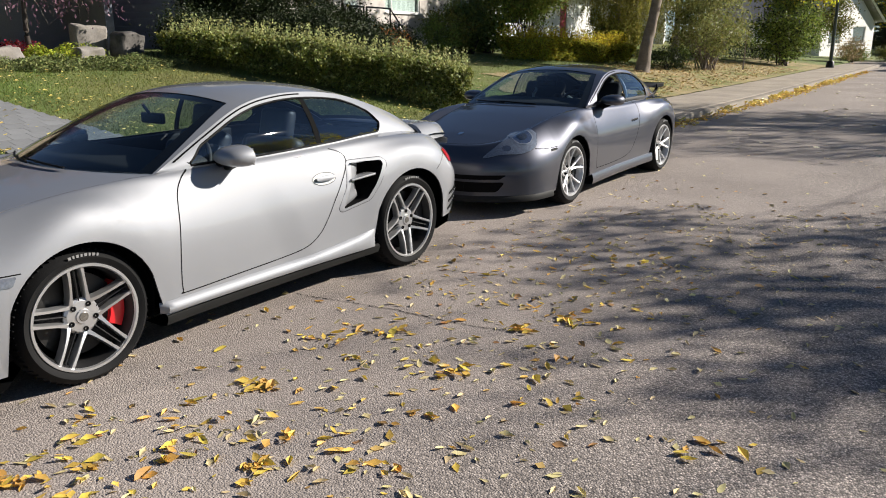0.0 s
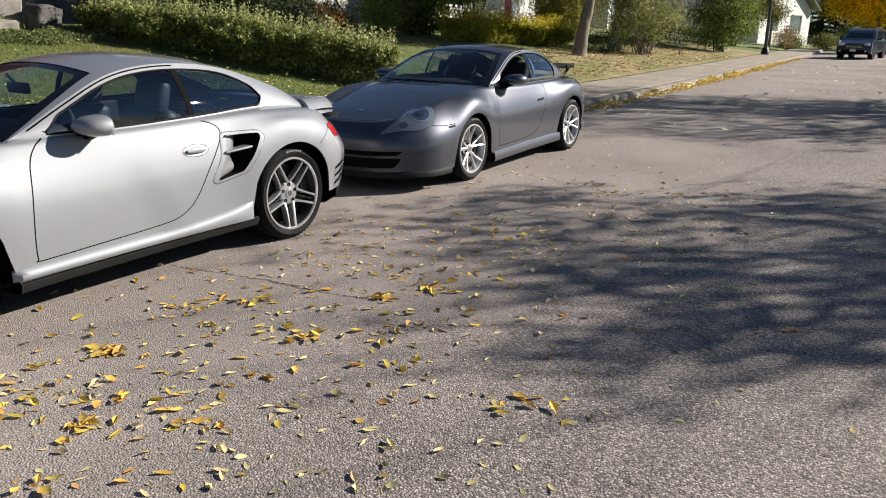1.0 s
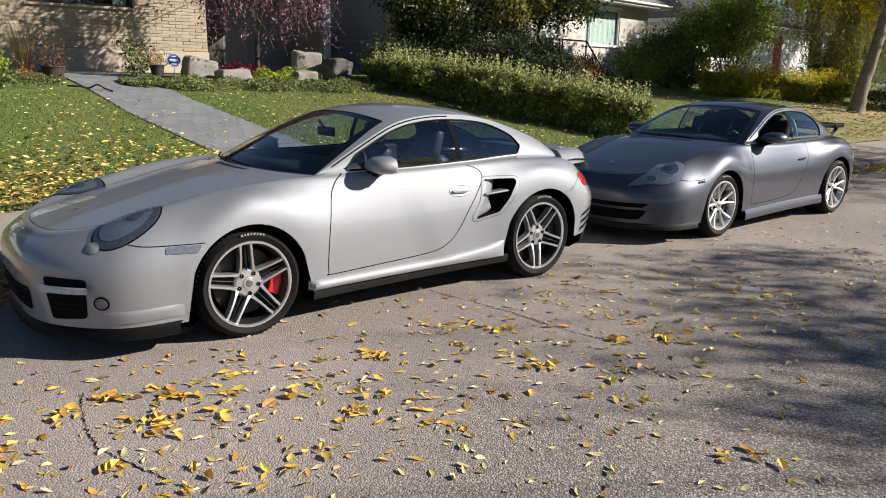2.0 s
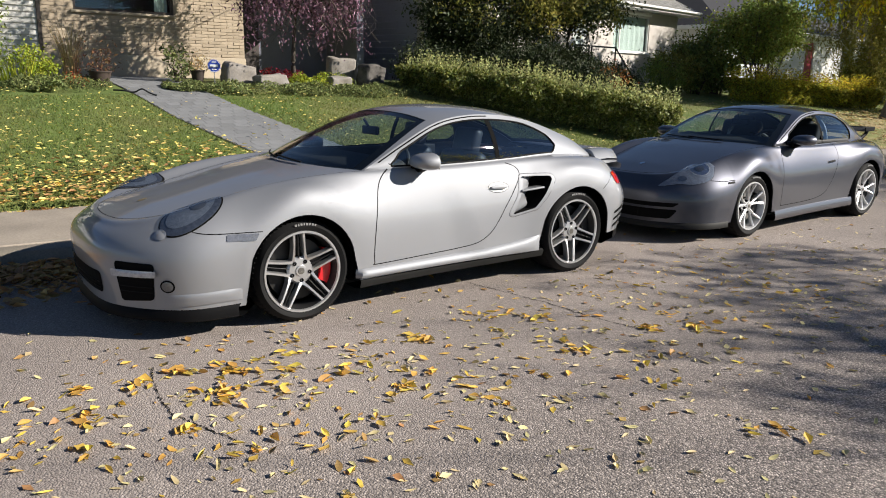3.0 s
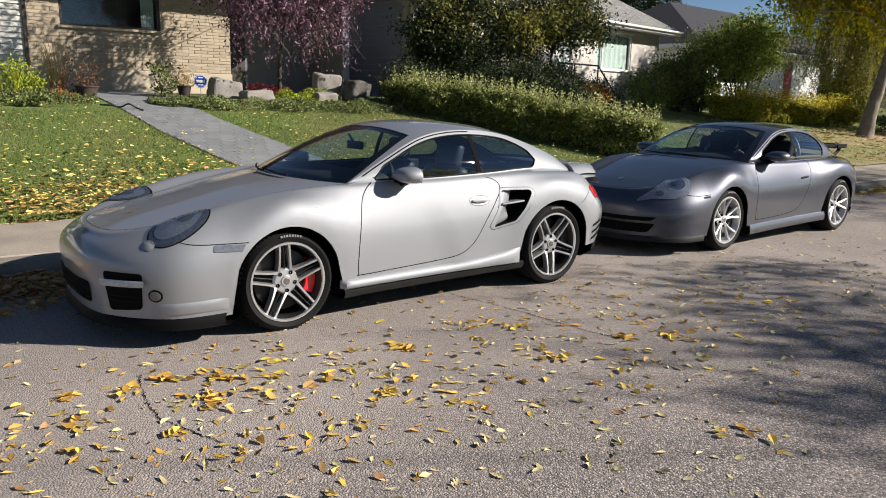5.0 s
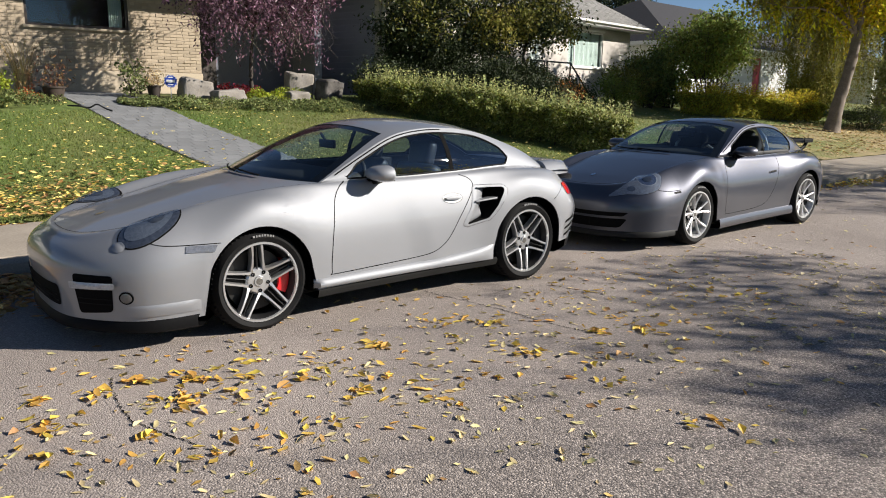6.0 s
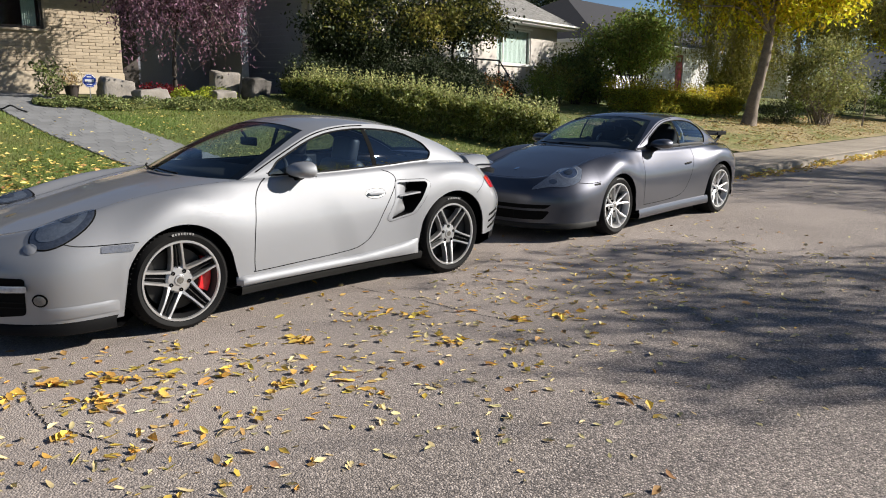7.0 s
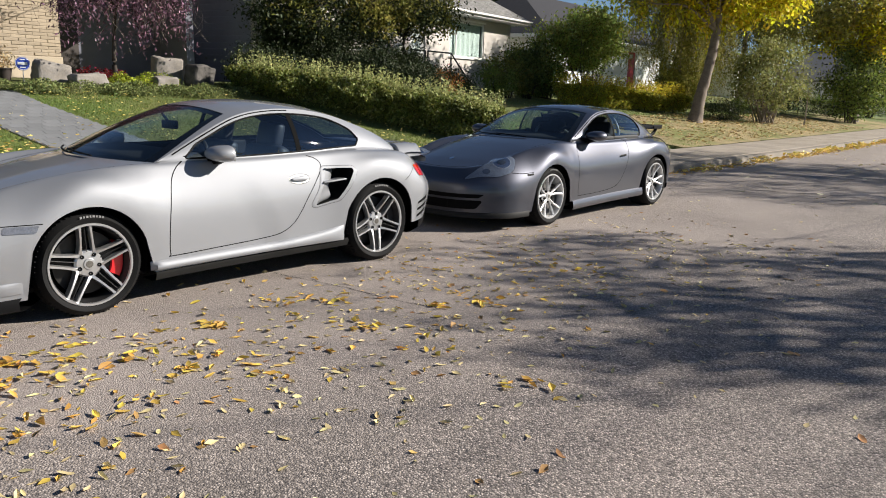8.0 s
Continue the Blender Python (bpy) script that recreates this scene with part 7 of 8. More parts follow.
def street_lamp():
    root = empty("street_lamp", (-6.55, 42.0, .16), 0, "dark metal street lamp post with wide foot", "street lamp")
    part("foot", lathe_part([(0, .20), (.28, .17), (.34, .11), (.36, .09)]), IRON, root, soft=40)
    part("pole", tube_bm([(0, 0, .3), (0, 0, 4), (0, 0, 8.2)], [.085, .07, .05], 12), mat("grey_green_steel", (.06, .075, .07), .5, .4), root, soft=60)
    part("arm", tube_bm(spline([(0, 0, 8.1), (.3, 0, 8.5), (1.2, 0, 8.7), (2.2, 0, 8.7)], np.linspace(0, 3, 14)), .035, 8), IRON, root, soft=60)
    part("lamp_head", box_bm((.6, .25, .14), (2.45, 0, 8.68), .05, segments=3), IRON, root, soft=40)


def lathe_part(profile):
    bm = lathe_bm([(z, r) for z, r in profile], 24, closed=False)
    bmesh.ops.transform(bm, matrix=Matrix.Rotation(-math.pi / 2, 4, 'Y'), verts=bm.verts)
    return bm


street_lamp()


def suv():
    """The dark blue sport utility car parked at the junction, facing along the road."""
    root = empty("parked_suv", (-2.6, 44.0, 0), -7, "dark blue sport utility car parked at the junction", "car")
    prof = [(-.9, .35), (-.92, .62), (-.84, .86), (-.55, .98), (.10, 1.06), (.62, 1.50), (1.1, 1.66), (2.2, 1.68), (3.1, 1.58), (3.45, 1.10), (3.52, .75), (3.5, .38)]
    rows = []
    for f in np.linspace(-1, 1, 21):
        x = .90 * math.copysign(1 - (1 - abs(f)) ** 1.6, f)
        row = []
        for y, z in prof:
            tuck = 0 if z < 1.05 else (z - 1.05) * .36
            nose = .16 * f * f if y < -.5 else (-.12 * f * f if y > 3.2 else 0)
            zz = z - (.05 * abs(f) ** 3 if z > .9 else 0)
            row.append((x * (1 - tuck), y + nose, zz))
        rows.append(row)
    rows.insert(0, [(rows[0][k][0], rows[0][k][1] * .98, .30 if rows[0][k][2] < 1.0 else 1.0) for k in range(len(prof))])
    rows.append([(rows[-1][k][0], rows[-1][k][1] * .98, .30 if rows[-1][k][2] < 1.0 else 1.0) for k in range(len(prof))])
    shell = part("body", outward(sheet(np.array(rows)), (0, 1.3, .8)), BLUE, root, soft=40)
    part("underbody", box_bm((1.6, 4.0, .3), (0, 1.3, .42), .05), BLACK, root)
    skin = Skin([shell])
    Q, V = slanted((0, .3, 1.3), (0, .75, -.65))
    part("windscreen", skin.inlay(rounded([(-.72, -.17), (.72, -.17), (.60, .24), (-.60, .24)], .06), Q, V, .006, 5), mat("dark_pane", (.02, .025, .03), .08, 0, .1, coat=1.0), root, soft=60)
    for s in (1, -1):
        part("side_panel", box_bm((.06, 4.05, .66), (s * .865, 1.30, .70), .03), BLUE, root)
        for a, b in ((.45, 1.35), (1.42, 2.35), (2.42, 3.05)):
            bm = bmesh.new()
            q = [(s * .895, a + (.25 if a < 1 else 0), 1.08), (s * .895, b, 1.08), (s * .745, b - .05, 1.5), (s * .745, a + (.55 if a < 1 else .05), 1.5)]
            bm.faces.new([bm.verts.new(p) for p in (q if s > 0 else q[::-1])])
            part("side_window", bm, mat("dark_pane", (.02, .025, .03), .08, 0, .1, coat=1.0), root)
        part("headlight", box_bm((.34, .16, .16), (s * .64, -.80, .82), .05, (0, 0, -s * 14), segments=3), BULB, root, soft=40)
        part("door_mirror", box_bm((.20, .10, .14), (s * 1.0, .55, 1.10), .03, segments=3), BLUE, root, soft=40)
        part("roof_rail", tube_bm([(s * .62, .95, 1.67), (s * .62, 1.2, 1.72), (s * .62, 2.8, 1.70), (s * .62, 3.0, 1.63)], .02, 6), BLACK, root)
        for y in (0, 2.62):
            wheel(root, (s * .80, y, .345), s, .35, .225, .22, "ten")
            part("wheel_housing", lathe_bm([(-.12, .39), (.12, .39), (.12, .001)], 32, closed=False, centre=(s * .79, y, .36)), BLACK, root)
    root.scale = (.88, .88, .88)
    grille = part("grille", box_bm((.9, .05, .18), (0, -.93, .70), .02), BLACK, root)
    for z in (.655, .70, .745):
        part("grille_bar", box_bm((.86, .02, .014), (0, -.957, z), .004), CHROME, grille)
    part("number_plate", box_bm((.30, .014, .15), (0, -.966, .50), .004), PRINT, root)
    for s in (1, -1):
        part("fog_light", lathe_bm([(-.02, .055), (.02, .055), (.028, .04), (.03, .001)], 20, closed=False, centre=(0, 0, 0)), BULB, root).matrix_basis = pose(s * .66, -.95, .46, 0, 0, -90)
        for y in (.42, 1.38, 2.38):
            part("door_gap", box_bm((.004, .012, .56), (s * .897, y, .72)), SEAM, root)
        for y in (1.18, 2.16):
            part("door_handle", box_bm((.03, .16, .03), (s * .905, y, .94), .01), BLUE, root, soft=40)
    part("front_bumper", box_bm((1.62, .16, .22), (0, -.88, .42), .06, segments=3), BLACK, root, soft=40)


suv()

# beyond the junction
strip("pavement_far", np.r_[56.0, 57.4], [(-40, .0), (-40, .16), (40, .16), (40, .0)], CONCRETE, "pale pavement beyond the junction", "pavement", side=0.0)
for k, (x, y, r, h) in enumerate(((-5.6, 56.5, .8, .55), (-7.4, 54.5, .9, .5), (-4.2, 60.5, 1.3, .9), (-.6, 60.5, 1.2, .8))):
    shrub("clipped_shrub", (x, y, .15), (r, r, h), 45, 60, .09, F_OLIVE if k < 1 else F_GREEN, "rounded clipped shrub beyond the junction", 4, 130 + k, .2, .8)
shrub("clipped_shrub", (-9.5, 47.6), (1.5, 1.6, 1.7), 150, 80, .09, F_GREEN, "large dark green shrub near the junction", 10, 138, .25, 1.1, tips=F_DARK)
for k, (x, w) in enumerate(((.15, .9), (1.75, 1.0))):
    shrub("boxed_shrub", (x, 58.6, .12), (w, .8, .58), 120, 90, .07, F_OLIVE, "square-clipped green shrub beyond the junction", 5, 144 + k, .16, .9)
shrub("straw_shrub", (-6.95, 50.6, .25), (.85, .9, .65), 40, 50, .09, F_STRAW, "straw-coloured ornamental shrub near the junction", 4, 140, .2)
tree("golden_tree", (-4.4, 80.0), [(0, 0, -.1), (.05, .1, 1.5), (.1, .2, 3.5), (0, 0, 7)], .35,
     [((0, 0, 4.3), (4.8, 3.8, 2.7), 220, 130, F_BRIGHT), ((0, 0, 7.9), (4.6, 4.0, 3.0), 120, 60, F_BRIGHT)], .23, "golden autumn tree beyond the junction", 41, BARK, 8, .5, z=.1)
tree("olive_tree", (-8.6, 54.0), [(0, 0, -.1), (.03, .05, .8), (0, .1, 1.8), (0, 0, 3.0)], .10,
     [((0, 0, 2.6), (1.0, 1.0, 1.2), 60, 60, F_OLIVE)], .13, "young olive-leaved tree before the white house", 43, BARK, 6, .28, z=.3)
tree("olive_tree", (-11.5, 75.0), [(0, 0, -.1), (.05, .1, 1.5), (.1, .2, 3.5), (0, 0, 7)], .3,
     [((0, 0, 4.2), (4.0, 4.0, 2.6), 90, 60, F_OLIVE)], .2, "olive-leaved tree beyond the junction", 42, BARK, 8, .5, z=.3)


def spruce(at, h, r, label, seed, z=None):
    """A conifer: whorls of drooping needle sprays round a straight trunk."""
    rng = np.random.default_rng(seed)
    z = lawn_z(*at) if z is None else z
    root = empty("spruce", (*at, z), 0, label, "tree", "dark spruces")
    part("trunk", tube_bm([(0, 0, -.1), (0, 0, h * .5), (0, 0, h)], [.22, .12, .02], 8), BARK_DARK, root)
    pts = []
    for t in np.arange(.06, .99, .035):
        R = r * (1 - t) ** .85
        for k in range(int(9 + 10 * (1 - t))):
            a = rng.uniform(0, math.tau)
            s = np.linspace(.1, 1, max(4, int(R * 9))) * R * rng.uniform(.8, 1.1)
            p = np.stack([np.cos(a) * s, np.sin(a) * s, h * t - .25 * s * s / max(R, .3) + rng.normal(0, .03, len(s))], 1)
            pts.append(np.repeat(p, 4, 0) + rng.normal(0, .10, (len(p) * 4, 3)))
    tagged(leaf_mesh("needles", np.concatenate(pts), .22, F_DARK, root, seed=seed, aspect=.3), kind="stuff")


for k, (x, y, h, r) in enumerate(((2.2, 67, 11, 3.4), (5.5, 64, 12, 3.8), (9, 66, 12, 4), (-.6, 91, 14, 4.3), (-14, 72, 13, 3.6), (-5.6, 92, 13, 4.2), (-10.6, 94, 14, 4.4), (-26, 35, 11, 3.0), (-31, 39, 12, 3.2))):
    spruce((x, y), h, r, "tall dark spruce behind the houses", 150 + k, z=.3 if x > -12 else None)

# backs of the gardens, closing the view
for k, (x, y, r, h, m) in enumerate(((-30, 0, 5, 3.8, F_OLIVE), (-30, 10, 5, 3.8, F_GREEN), (-32, 20, 6, 4.5, F_OLIVE), (-29, -10, 5, 3.8, F_GREEN), (-18, 74, 6, 5, F_OLIVE), (-13, 98, 7, 6.5, F_GREEN), (4.5, 84, 6, 5.5, F_OLIVE), (14, 78, 6, 5.5, F_GREEN), (-36, 72, 7, 6, F_GREEN), (-26, 88, 8, 6, F_OLIVE))):
    tree("garden_tree", (x, y), [(0, 0, -.1), (.1, 0, h * .4), (0, .1, h * .8), (0, 0, h * 1.3)], .3,
         [((0, 0, h), (r, r, h * .75), 90, 60, m)], .24, "large leafy tree behind the houses", 170 + k, BARK, 6, .6, z=1.2, group="trees behind the houses")

# trees across the road, whose shade falls on the asphalt
tree("boulevard_tree", (11.0, 14.95), [(0, 0, -.1), (-.1, -.1, 1.6), (-.3, -.2, 3.2), (-.4, -.3, 5.0), (-.3, -.2, 7.2)], .28,
     [((-1.5, -.35, 5.6), (2.8, 2.6, .6), 78, 58, F_YELLOW), ((-4.0, -1.6, 5.6), (2.9, 1.85, .4), 50, 40, F_YELLOW), ((-3.8, -3.4, 5.6), (1.0, .5, .3), 8, 30, F_YELLOW)], .125, "boulevard tree across the road, crown half bare", 201, BARK, 13, .27, z=.1, twigs=5, group="boulevard trees")
tree("boulevard_tree", (9.6, 25.6), [(0, 0, -.1), (-.1, -.1, 1.8), (-.3, -.2, 3.6), (-.4, -.3, 5.5), (-.3, -.2, 8.0)], .30,
     [((-2.4, -1.6, 6.5), (5.6, 3.4, 2.0), 220, 36, F_YELLOW)], .13, "boulevard tree across the road, crown mostly bare", 203, BARK, 36, .22, z=.1, twigs=10, twig_reach=.40, twig_r=.023, branch_r=.36, group="boulevard trees")
tree("boulevard_tree", (15.5, 3.0), [(0, 0, -.1), (-.1, -.1, 1.8), (.1, -.2, 3.6), (.2, -.3, 5.5), (.1, -.2, 8.0)], .30,
     [((0, 0, 6.2), (3.4, 3.4, 2.2), 70, 40, F_OLIVE)], .12, "boulevard tree across the road", 205, BARK, 10, .36, z=.1, twigs=2, group="boulevard trees")
# guessed trees, never in view, added to close the surroundings and reflections
for k, (x, y, r, h, m) in enumerate(((22, -12, 5, 5, F_GREEN), (24, 4, 5, 5.5, F_OLIVE), (23, 18, 5, 5, F_GREEN), (20, 36, 5, 5.5, F_OLIVE), (22, -50, 6, 5.5, F_GREEN), (-7, -74, 6, 5.5, F_OLIVE), (-26, -58, 5, 5, F_GREEN))):
    tree("garden_tree", (x, y), [(0, 0, -.1), (.1, 0, h * .4), (0, .1, h * .8), (0, 0, h * 1.3)], .3,
         [((0, 0, h), (r, r, h * .75), 70, 50, m)], .26, "large leafy tree out of view, added to close the surroundings", 220 + k, BARK, 5, .6, z=.2, group="trees across the road")


# ---- grass and fallen leaves ----
def grass():
    rng = np.random.default_rng(3)
    v = []
    def fill(n, x0, x1, y0, y1, h, keep):
        x, y = rng.uniform(x0, x1, n), rng.uniform(y0, y1, n)
        ok = [(a, b) for a, b in zip(x, y) if a < kerb_x(b) - 1.76 and keep(a, b)]
        return np.array([(a, b, lawn_z(a, b) - .012) for a, b in ok]), h
    def off_path(a, b):
        yl, yr = path_sides(a)
        return not (yl < b < yr) and a > -16 and not (a < -11.7 and b < 9.2)
    sets = [fill(150000, -12.6, -6.4, -3.5, 13.5, .038, off_path), fill(60000, -14, -5.9, 13.5, 40, .05, lambda a, b: b < 17.5 + 1.5 * math.sin(a * 1.7) or a < -10.3 + .5 * math.sin(b))]
    mats = (mat("grass_blade", (.145, .205, .036), .6, 0, .3, 1.2, 20, island=.4, hue=.03, trans=.3, second=(.175, .18, .05), second_scale=.45),)
    for p, h in sets:
        n = len(p)
        a = rng.uniform(0, math.tau, n)
        hh = h * rng.uniform(.5, 1.2, n)
        side = np.stack([np.cos(a), np.sin(a), np.zeros(n)], 1) * .0045
        lean = np.stack([rng.normal(0, .5, n), rng.normal(0, .5, n), np.ones(n)], 1) * hh[:, None]
        q = np.stack([p - side, p + side, p + lean], 1).reshape(-1, 3)
        me = bpy.data.meshes.new("grass")
        me.vertices.add(len(q))
        me.vertices.foreach_set("co", q.ravel())
        me.loops.add(3 * n)
        me.loops.foreach_set("vertex_index", np.arange(3 * n, dtype=np.int32))
        me.polygons.add(n)
        me.polygons.foreach_set("loop_start", np.arange(n, dtype=np.int32) * 3)
        me.update(calc_edges=True)
        me.materials.append(mats[0])
        tagged(new("grass", me), "short mown lawn grass with bare straw patches", "grass", kind="stuff")


grass()


def dry_lawn():
    """Bare, straw-coloured lawn under the street trees, with a ragged border."""
    ys = np.arange(15.9, 44, .4)
    v = []
    for i, y in enumerate(ys):
        left = -10.3 + .5 * math.sin(y) + .35 * noise.noise(Vector((0, y * 2.3, 1)))
        right = kerb_x(y) - 1.77
        for k in np.linspace(0, 1, 14):
            x = left + (right - left) * k
            yy = y + (1.5 * math.sin(x * 1.7) if i < 3 else 0)
            v.append((x, yy, lawn_z(x, yy) + .004 + .012 * noise.noise(Vector((x * 3, yy * 3, 0)))))
    straw = mat("dry_lawn_soil", (.32, .25, .125), .95, 0, .3, 3, 60, bump=.6, bump_scale=70, second=(.18, .19, .055), second_scale=1.1)
    tagged(mesh_of("dry_lawn", v, grid_faces(len(ys), 14), straw, soft=60), "bare straw-coloured lawn under the street trees", "lawn", kind="structure")


dry_lawn()
L_YELLOW = mat("fallen_yellow_leaf", (.70, .46, .09), .55, 0, .22, 20, 90, island=.35, hue=.025, trans=.15)
L_LAWN = mat("lawn_yellow_leaf", (.86, .70, .22), .55, 0, .2, 20, 90, island=.25, hue=.02, trans=.1)
L_PALE = mat("fallen_pale_leaf", (.66, .55, .28), .6, 0, .2, 20, 90, island=.3, hue=.02, trans=.1)
L_BROWN = mat("fallen_brown_leaf", (.46, .27, .10), .65, 0, .25, 20, 90, island=.4, hue=.02, trans=.1)


def fallen(name, xy, size, material, label, seed, z=None, aspect=.5, curl=.24, pile=0.0):
    """Leaves that lie on the ground, slightly curled, tips up."""
    rng = np.random.default_rng(seed)
    xy = np.asarray(xy)
    zz = np.array([(lawn_z(a, b) + .055 if a < kerb_x(b) - 1.75 else .17 if a < kerb_x(b) - .02 else 0) for a, b in xy])
    n = len(xy)
    s = size * rng.uniform(.5, 1.4, n)
    a = rng.uniform(0, math.tau, n)
    tilt = rng.normal(0, .22, (n, 2))
    bow = rng.normal(0, .16, n)
    v, f = [], []
    base = zz + .0015 + pile * rng.uniform(0, 1, n)
    sections = ((-.5, 0), (-.22, .8), (.12, 1.0), (.36, .55), (.5, 0))
    for i in range(n):
        ca, sa = math.cos(a[i]), math.sin(a[i])
        up = curl * s[i] * rng.uniform(.1, 1)
        k = len(v)
        w = aspect * rng.uniform(.7, 1.2) / 2
        for t, g in sections:
            for side in ((-1, 0, 1) if g else (0,)):
                lx, ly = t * s[i], side * w * g * s[i] * (1 + .3 * math.sin(9 * t + 5 * tilt[i, 0])) + bow[i] * (t * t - .1) * s[i]
                lz = up * (abs(t) * 1.5) ** 2 + abs(side) * g * up * (.6 + 2 * abs(tilt[i, 1])) + lx * tilt[i, 0] + ly * tilt[i, 1]
                v.append((xy[i, 0] + lx * ca - ly * sa, xy[i, 1] + lx * sa + ly * ca, base[i] + max(0, lz)))
        f += [(k, k + 1, k + 2), (k, k + 2, k + 3)]
        for r in (0, 1):
            o = k + 1 + 3 * r
            f += [(o, o + 3, o + 4, o + 1), (o + 1, o + 4, o + 5, o + 2)]
        o = k + 7
        f += [(o, k + 10, o + 1), (o + 1, k + 10, o + 2)]
    ob = mesh_of(name, v, f, material, soft=60)
    return tagged(ob, label, "leaves", kind="stuff")


rng = np.random.default_rng(77)
HEAPS = [(-1.72, 1.34), (-2.04, .84), (-1.78, .95), (-1.90, 1.92), (-2.05, 2.58), (-1.83, 2.76), (-1.26, 2.57), (-1.47, 1.68), (-1.15, 1.73), (-1.36, 1.43),
         (-1.12, 2.12), (-.75, 2.49), (-1.24, 3.20), (-1.08, 3.45), (-1.12, .85), (-1.17, .55), (-.01, 2.53), (-1.20, 4.74), (-2.10, .35), (-1.79, .69),
         (-1.98, 1.12), (-2.17, .59), (-1.85, .12), (-1.73, -.06), (-1.50, .43), (-1.17, 1.08), (-1.80, 1.55), (-2.18, .10)]
heap_pts = np.concatenate([np.array(h) + rng.normal(0, .035 + .025 * (i % 3), (int(rng.integers(10, 30)) if i < 4 or 17 < i < 23 else int(rng.integers(6, 15)), 2)) * (1.2, 1) for i, h in enumerate(HEAPS)])
fallen("leaf_heaps", heap_pts, .066, L_YELLOW, "small heaps of curled yellow leaves on the asphalt", 301, aspect=.42, curl=.2, pile=.008)
near = np.stack([rng.normal(-1.55, .62, 500), rng.uniform(-1.2, 5.2, 500)], 1)
fallen("fallen_leaves", near, .056, L_YELLOW, "scattered yellow leaves on the asphalt", 302, aspect=.36)
near = np.stack([rng.normal(-1.2, .85, 1400), rng.uniform(-1.5, 7.0, 1400)], 1)
fallen("fallen_leaves", near, .049, L_PALE, "scattered pale dry leaves on the asphalt", 303, aspect=.36, curl=.22)
wide = np.stack([rng.uniform(-3.6, 4.5, 900), rng.uniform(-1.5, 40, 900)], 1)
fallen("fallen_leaves", wide, .05, L_PALE, "scattered pale dry leaves on the asphalt", 304, aspect=.45, curl=.1)
# leaves on the far road are larger and paler than those close by
far = np.stack([rng.uniform(-3.4, 4.5, 260), rng.uniform(11, 42, 260)], 1)
fallen("fallen_leaves", far, .11, mat("pale_road_leaf", (.86, .80, .58), .6, 0, .2, 20, 90, island=.2, hue=.02, trans=.1), "large pale leaves strewn over the road", 330, aspect=.6, curl=.08)
brown = np.stack([rng.normal(-1.2, .95, 230), rng.uniform(-1.2, 8, 230)], 1)
fallen("fallen_leaves", brown, .05, L_BROWN, "scattered brown leaves on the asphalt", 305, aspect=.5, curl=.15)
ys = rng.uniform(-6, 42, 3000)
gut = np.stack([np.array([kerb_x(y) for y in ys]) + .05 + abs(rng.normal(0, .16, 3000)), ys], 1)
fallen("gutter_leaves", gut, .06, L_YELLOW, "yellow leaves gathered along the kerb", 306, curl=.4, pile=.03)
ys = rng.triangular(11, 27, 37, 2600)
gut = np.stack([np.array([kerb_x(y) for y in ys]) - .05 + abs(rng.normal(0, .19, 2600)), ys], 1)
gut = gut[np.array([noise.noise(Vector((0, y * .9, 4))) + .5 * noise.noise(Vector((3, y * 3.1, 0))) > .02 for x, y in gut])]
gut[:, 0] += .04
fallen("gutter_leaves", gut, .08, L_LAWN, "band of golden leaves heaped along the kerb", 316, curl=.5, pile=.09)
ys = rng.uniform(-2.4, .6, 2400)
gut = np.stack([np.array([kerb_x(y) for y in ys]) + .05 + abs(rng.normal(0, .42, 2400)), ys], 1)
fallen("gutter_leaves", gut, .075, L_BROWN, "mat of brown leaves lying in the gutter", 317, curl=.35, pile=.05)
ys = rng.uniform(-3, 2.2, 1100)
gut = np.stack([np.array([kerb_x(y) for y in ys]) + .1 + abs(rng.normal(0, .35, 1100)), ys], 1)
fallen("gutter_leaves", gut, .07, L_BROWN, "brown and yellow leaves heaped in the gutter", 307, curl=.4, pile=.05)
lx, ly = rng.uniform(-12.3, -6.6, 9000), rng.uniform(-4, 13, 9000)
keep = rng.random(9000) < np.clip(.25 + (lx + 12) * .13, 0, 1) * np.where(ly > 5.5, .3, 1)
sides = np.array([path_sides(x) for x in lx])
on_path = (ly > sides[:, 0]) & (ly < sides[:, 1]) & (rng.random(9000) < .8)
keep &= ~on_path
lawn = np.stack([lx[keep], ly[keep]], 1)
fallen("lawn_leaves", lawn[::2], .054, L_LAWN, "yellow fallen leaves scattered over the lawn", 318)
fallen("lawn_leaves", lawn[1::2], .05, L_LAWN, "pale fallen leaves scattered over the lawn", 308)
lx = -6.62 - abs(rng.normal(0, 1.0, 1500))
ly = rng.uniform(-4, 3.5, 1500)
fallen("lawn_leaves", np.stack([lx, ly], 1), .075, L_LAWN, "bright yellow leaves at the foot of the lawn", 321)
lx = -6.6 - abs(rng.normal(0, .75, 1800))
ly = rng.uniform(-4, 3.4, 1800)
fallen("lawn_leaves", np.stack([lx, ly], 1), .07, L_BROWN, "brown leaves gathered at the edge of the lawn", 309)
lx, ly = rng.uniform(-10.5, -6.2, 4200), rng.uniform(18, 36, 4200)
beds = np.array([x < kerb_x(y) - 1.85 for x, y in zip(lx, ly)])
lx, ly = lx[beds], ly[beds]
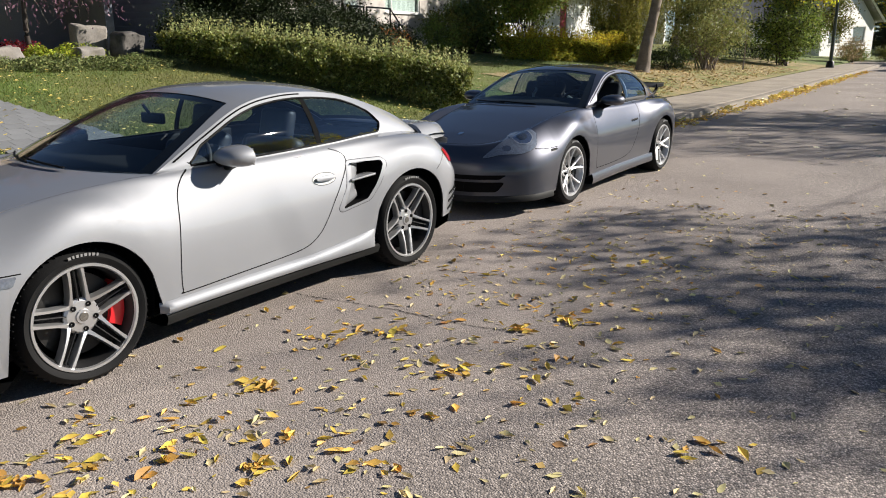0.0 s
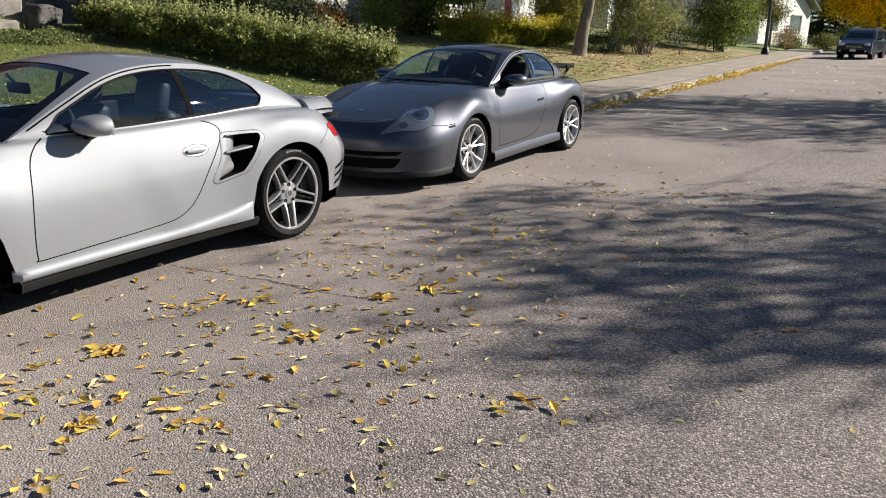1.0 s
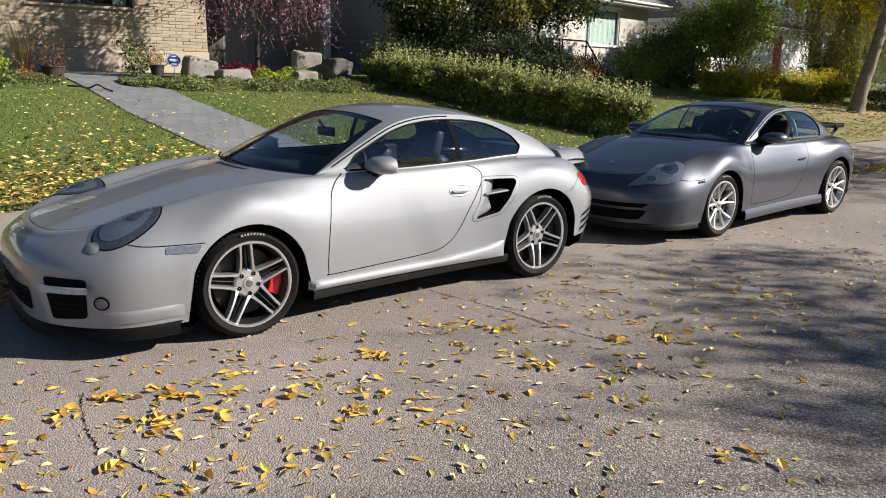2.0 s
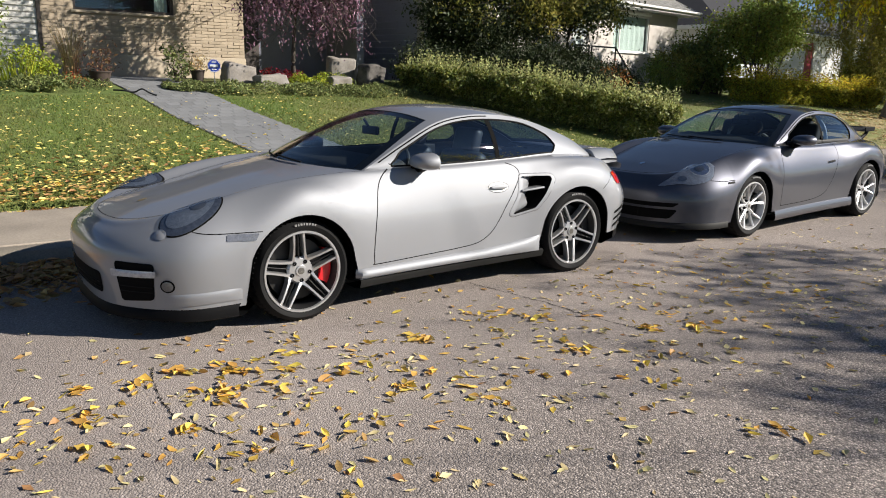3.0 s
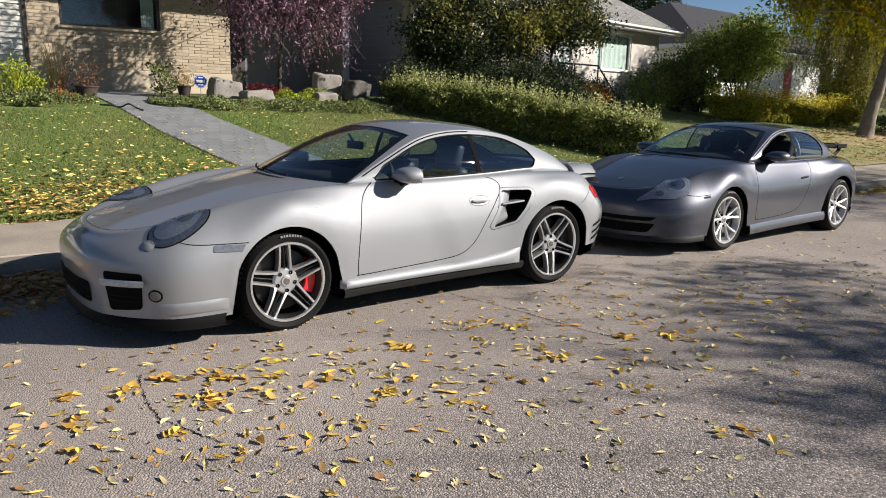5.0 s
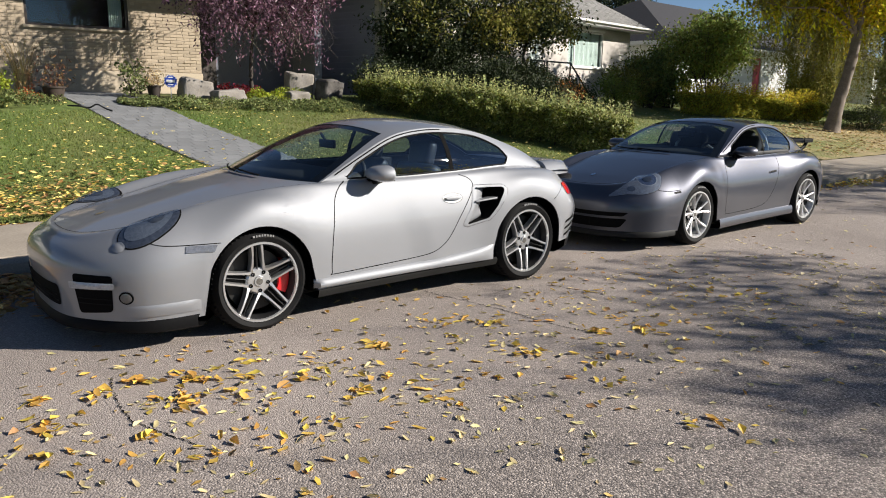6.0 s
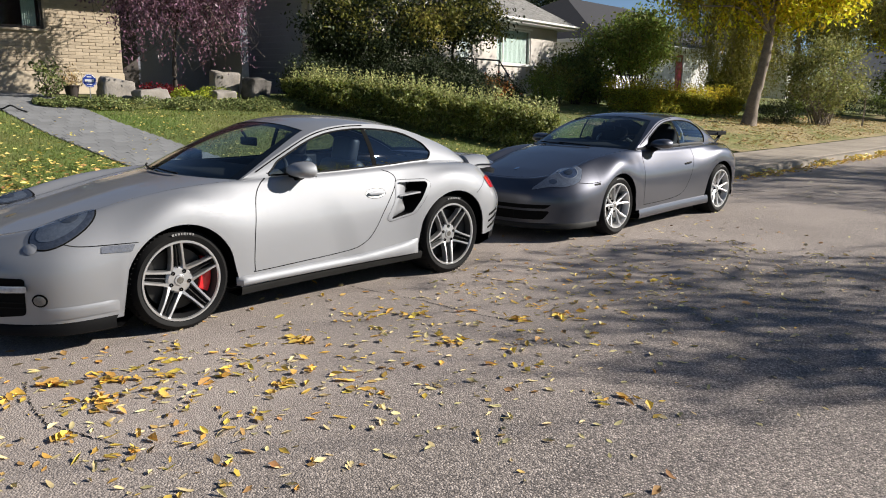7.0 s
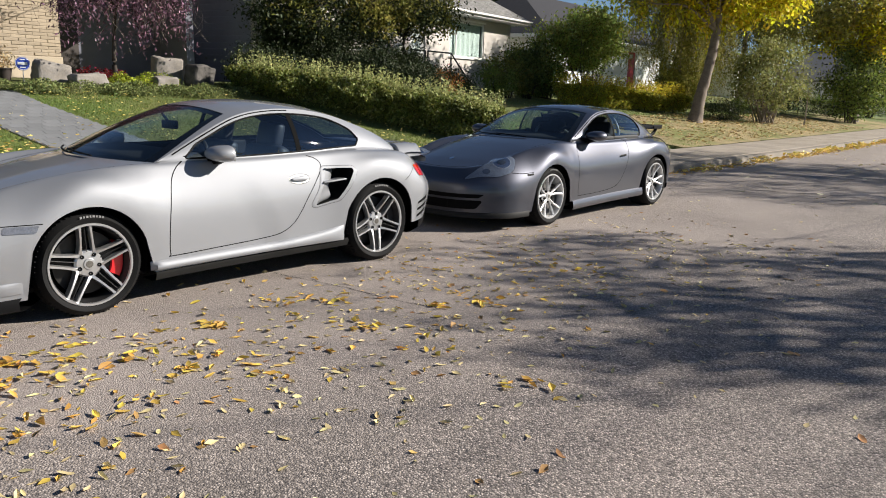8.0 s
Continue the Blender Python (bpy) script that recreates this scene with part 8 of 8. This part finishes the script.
fallen("lawn_leaves", np.stack([lx, ly], 1), .085, mat("dry_straw_leaf", (.55, .40, .20), .7, 0, .2, 20, 90, island=.3, hue=.02), "dry straw-coloured leaves under the street trees", 320)
lx, ly = rng.uniform(-13, -6.2, 700), rng.uniform(13, 36, 700)
beds = np.array([x < kerb_x(y) - 1.85 for x, y in zip(lx, ly)]) | (rng.random(700) < .2)
lx, ly = lx[beds], ly[beds]
fallen("lawn_leaves", np.stack([lx, ly], 1), .08, L_PALE, "pale fallen leaves on the far lawn", 310)


# ---- bricks ----
def bricks():
    """Courses of long bricks on the bungalow's front; the ones over the path are pieces of their own."""
    L, H, D, J = .285, .060, .09, .011
    bm = bmesh.new()
    box_bm((D, L, H), (0, 0, 0), .004, (0, 0, 0), bm, 1)
    shared = bpy.data.meshes.new("brick")
    bm.to_mesh(shared)
    bm.free()
    shared.materials.append(BRICK)
    rng = np.random.default_rng(5)
    z, row, made = 1.90 - 1.30 + .045, 0, 0
    rest = bmesh.new()
    spots = []
    while z < 2.82:
        y = 2.44 + (0 if row % 2 else -(L + J) / 2)
        while y < 6.70:
            a, b = max(y, 2.44), min(y + L, 6.69)
            if b - a > .05:
                spots.append((a, b, z))
            y += L + J
        z += H + J
        row += 1
    for a, b, z in spots:
        inside = z > 2.78 - 1.30 - .08 and b > 3.02 and a < 5.14
        if inside:
            if z > 3.95 - 1.30 + .03:
                pass
            else:
                if a < 3.02 and 3.00 - a > .05:
                    b = 3.02
                elif b > 5.14 and b - 5.16 > .05:
                    a = 5.14
                else:
                    continue
        x = -.045 + .004 * rng.normal()
        if z < 1.62 and a > 3.0 and made < 295 and b - a > .2:
            ob = new("brick", shared)
            ob.parent = BRICK_WALL
            ob.location = (x + .010, (a + b) / 2 - 2.40, z)
            ob.scale = (1, (b - a) / L, 1)
            made += 1
        else:
            box_bm((D, b - a, H), (x + .010, (a + b) / 2 - 2.40, z), 0, (0, 0, 0), rest)
    tagged(part("bricks", rest, BRICK, BRICK_WALL), kind="stuff")


bricks()
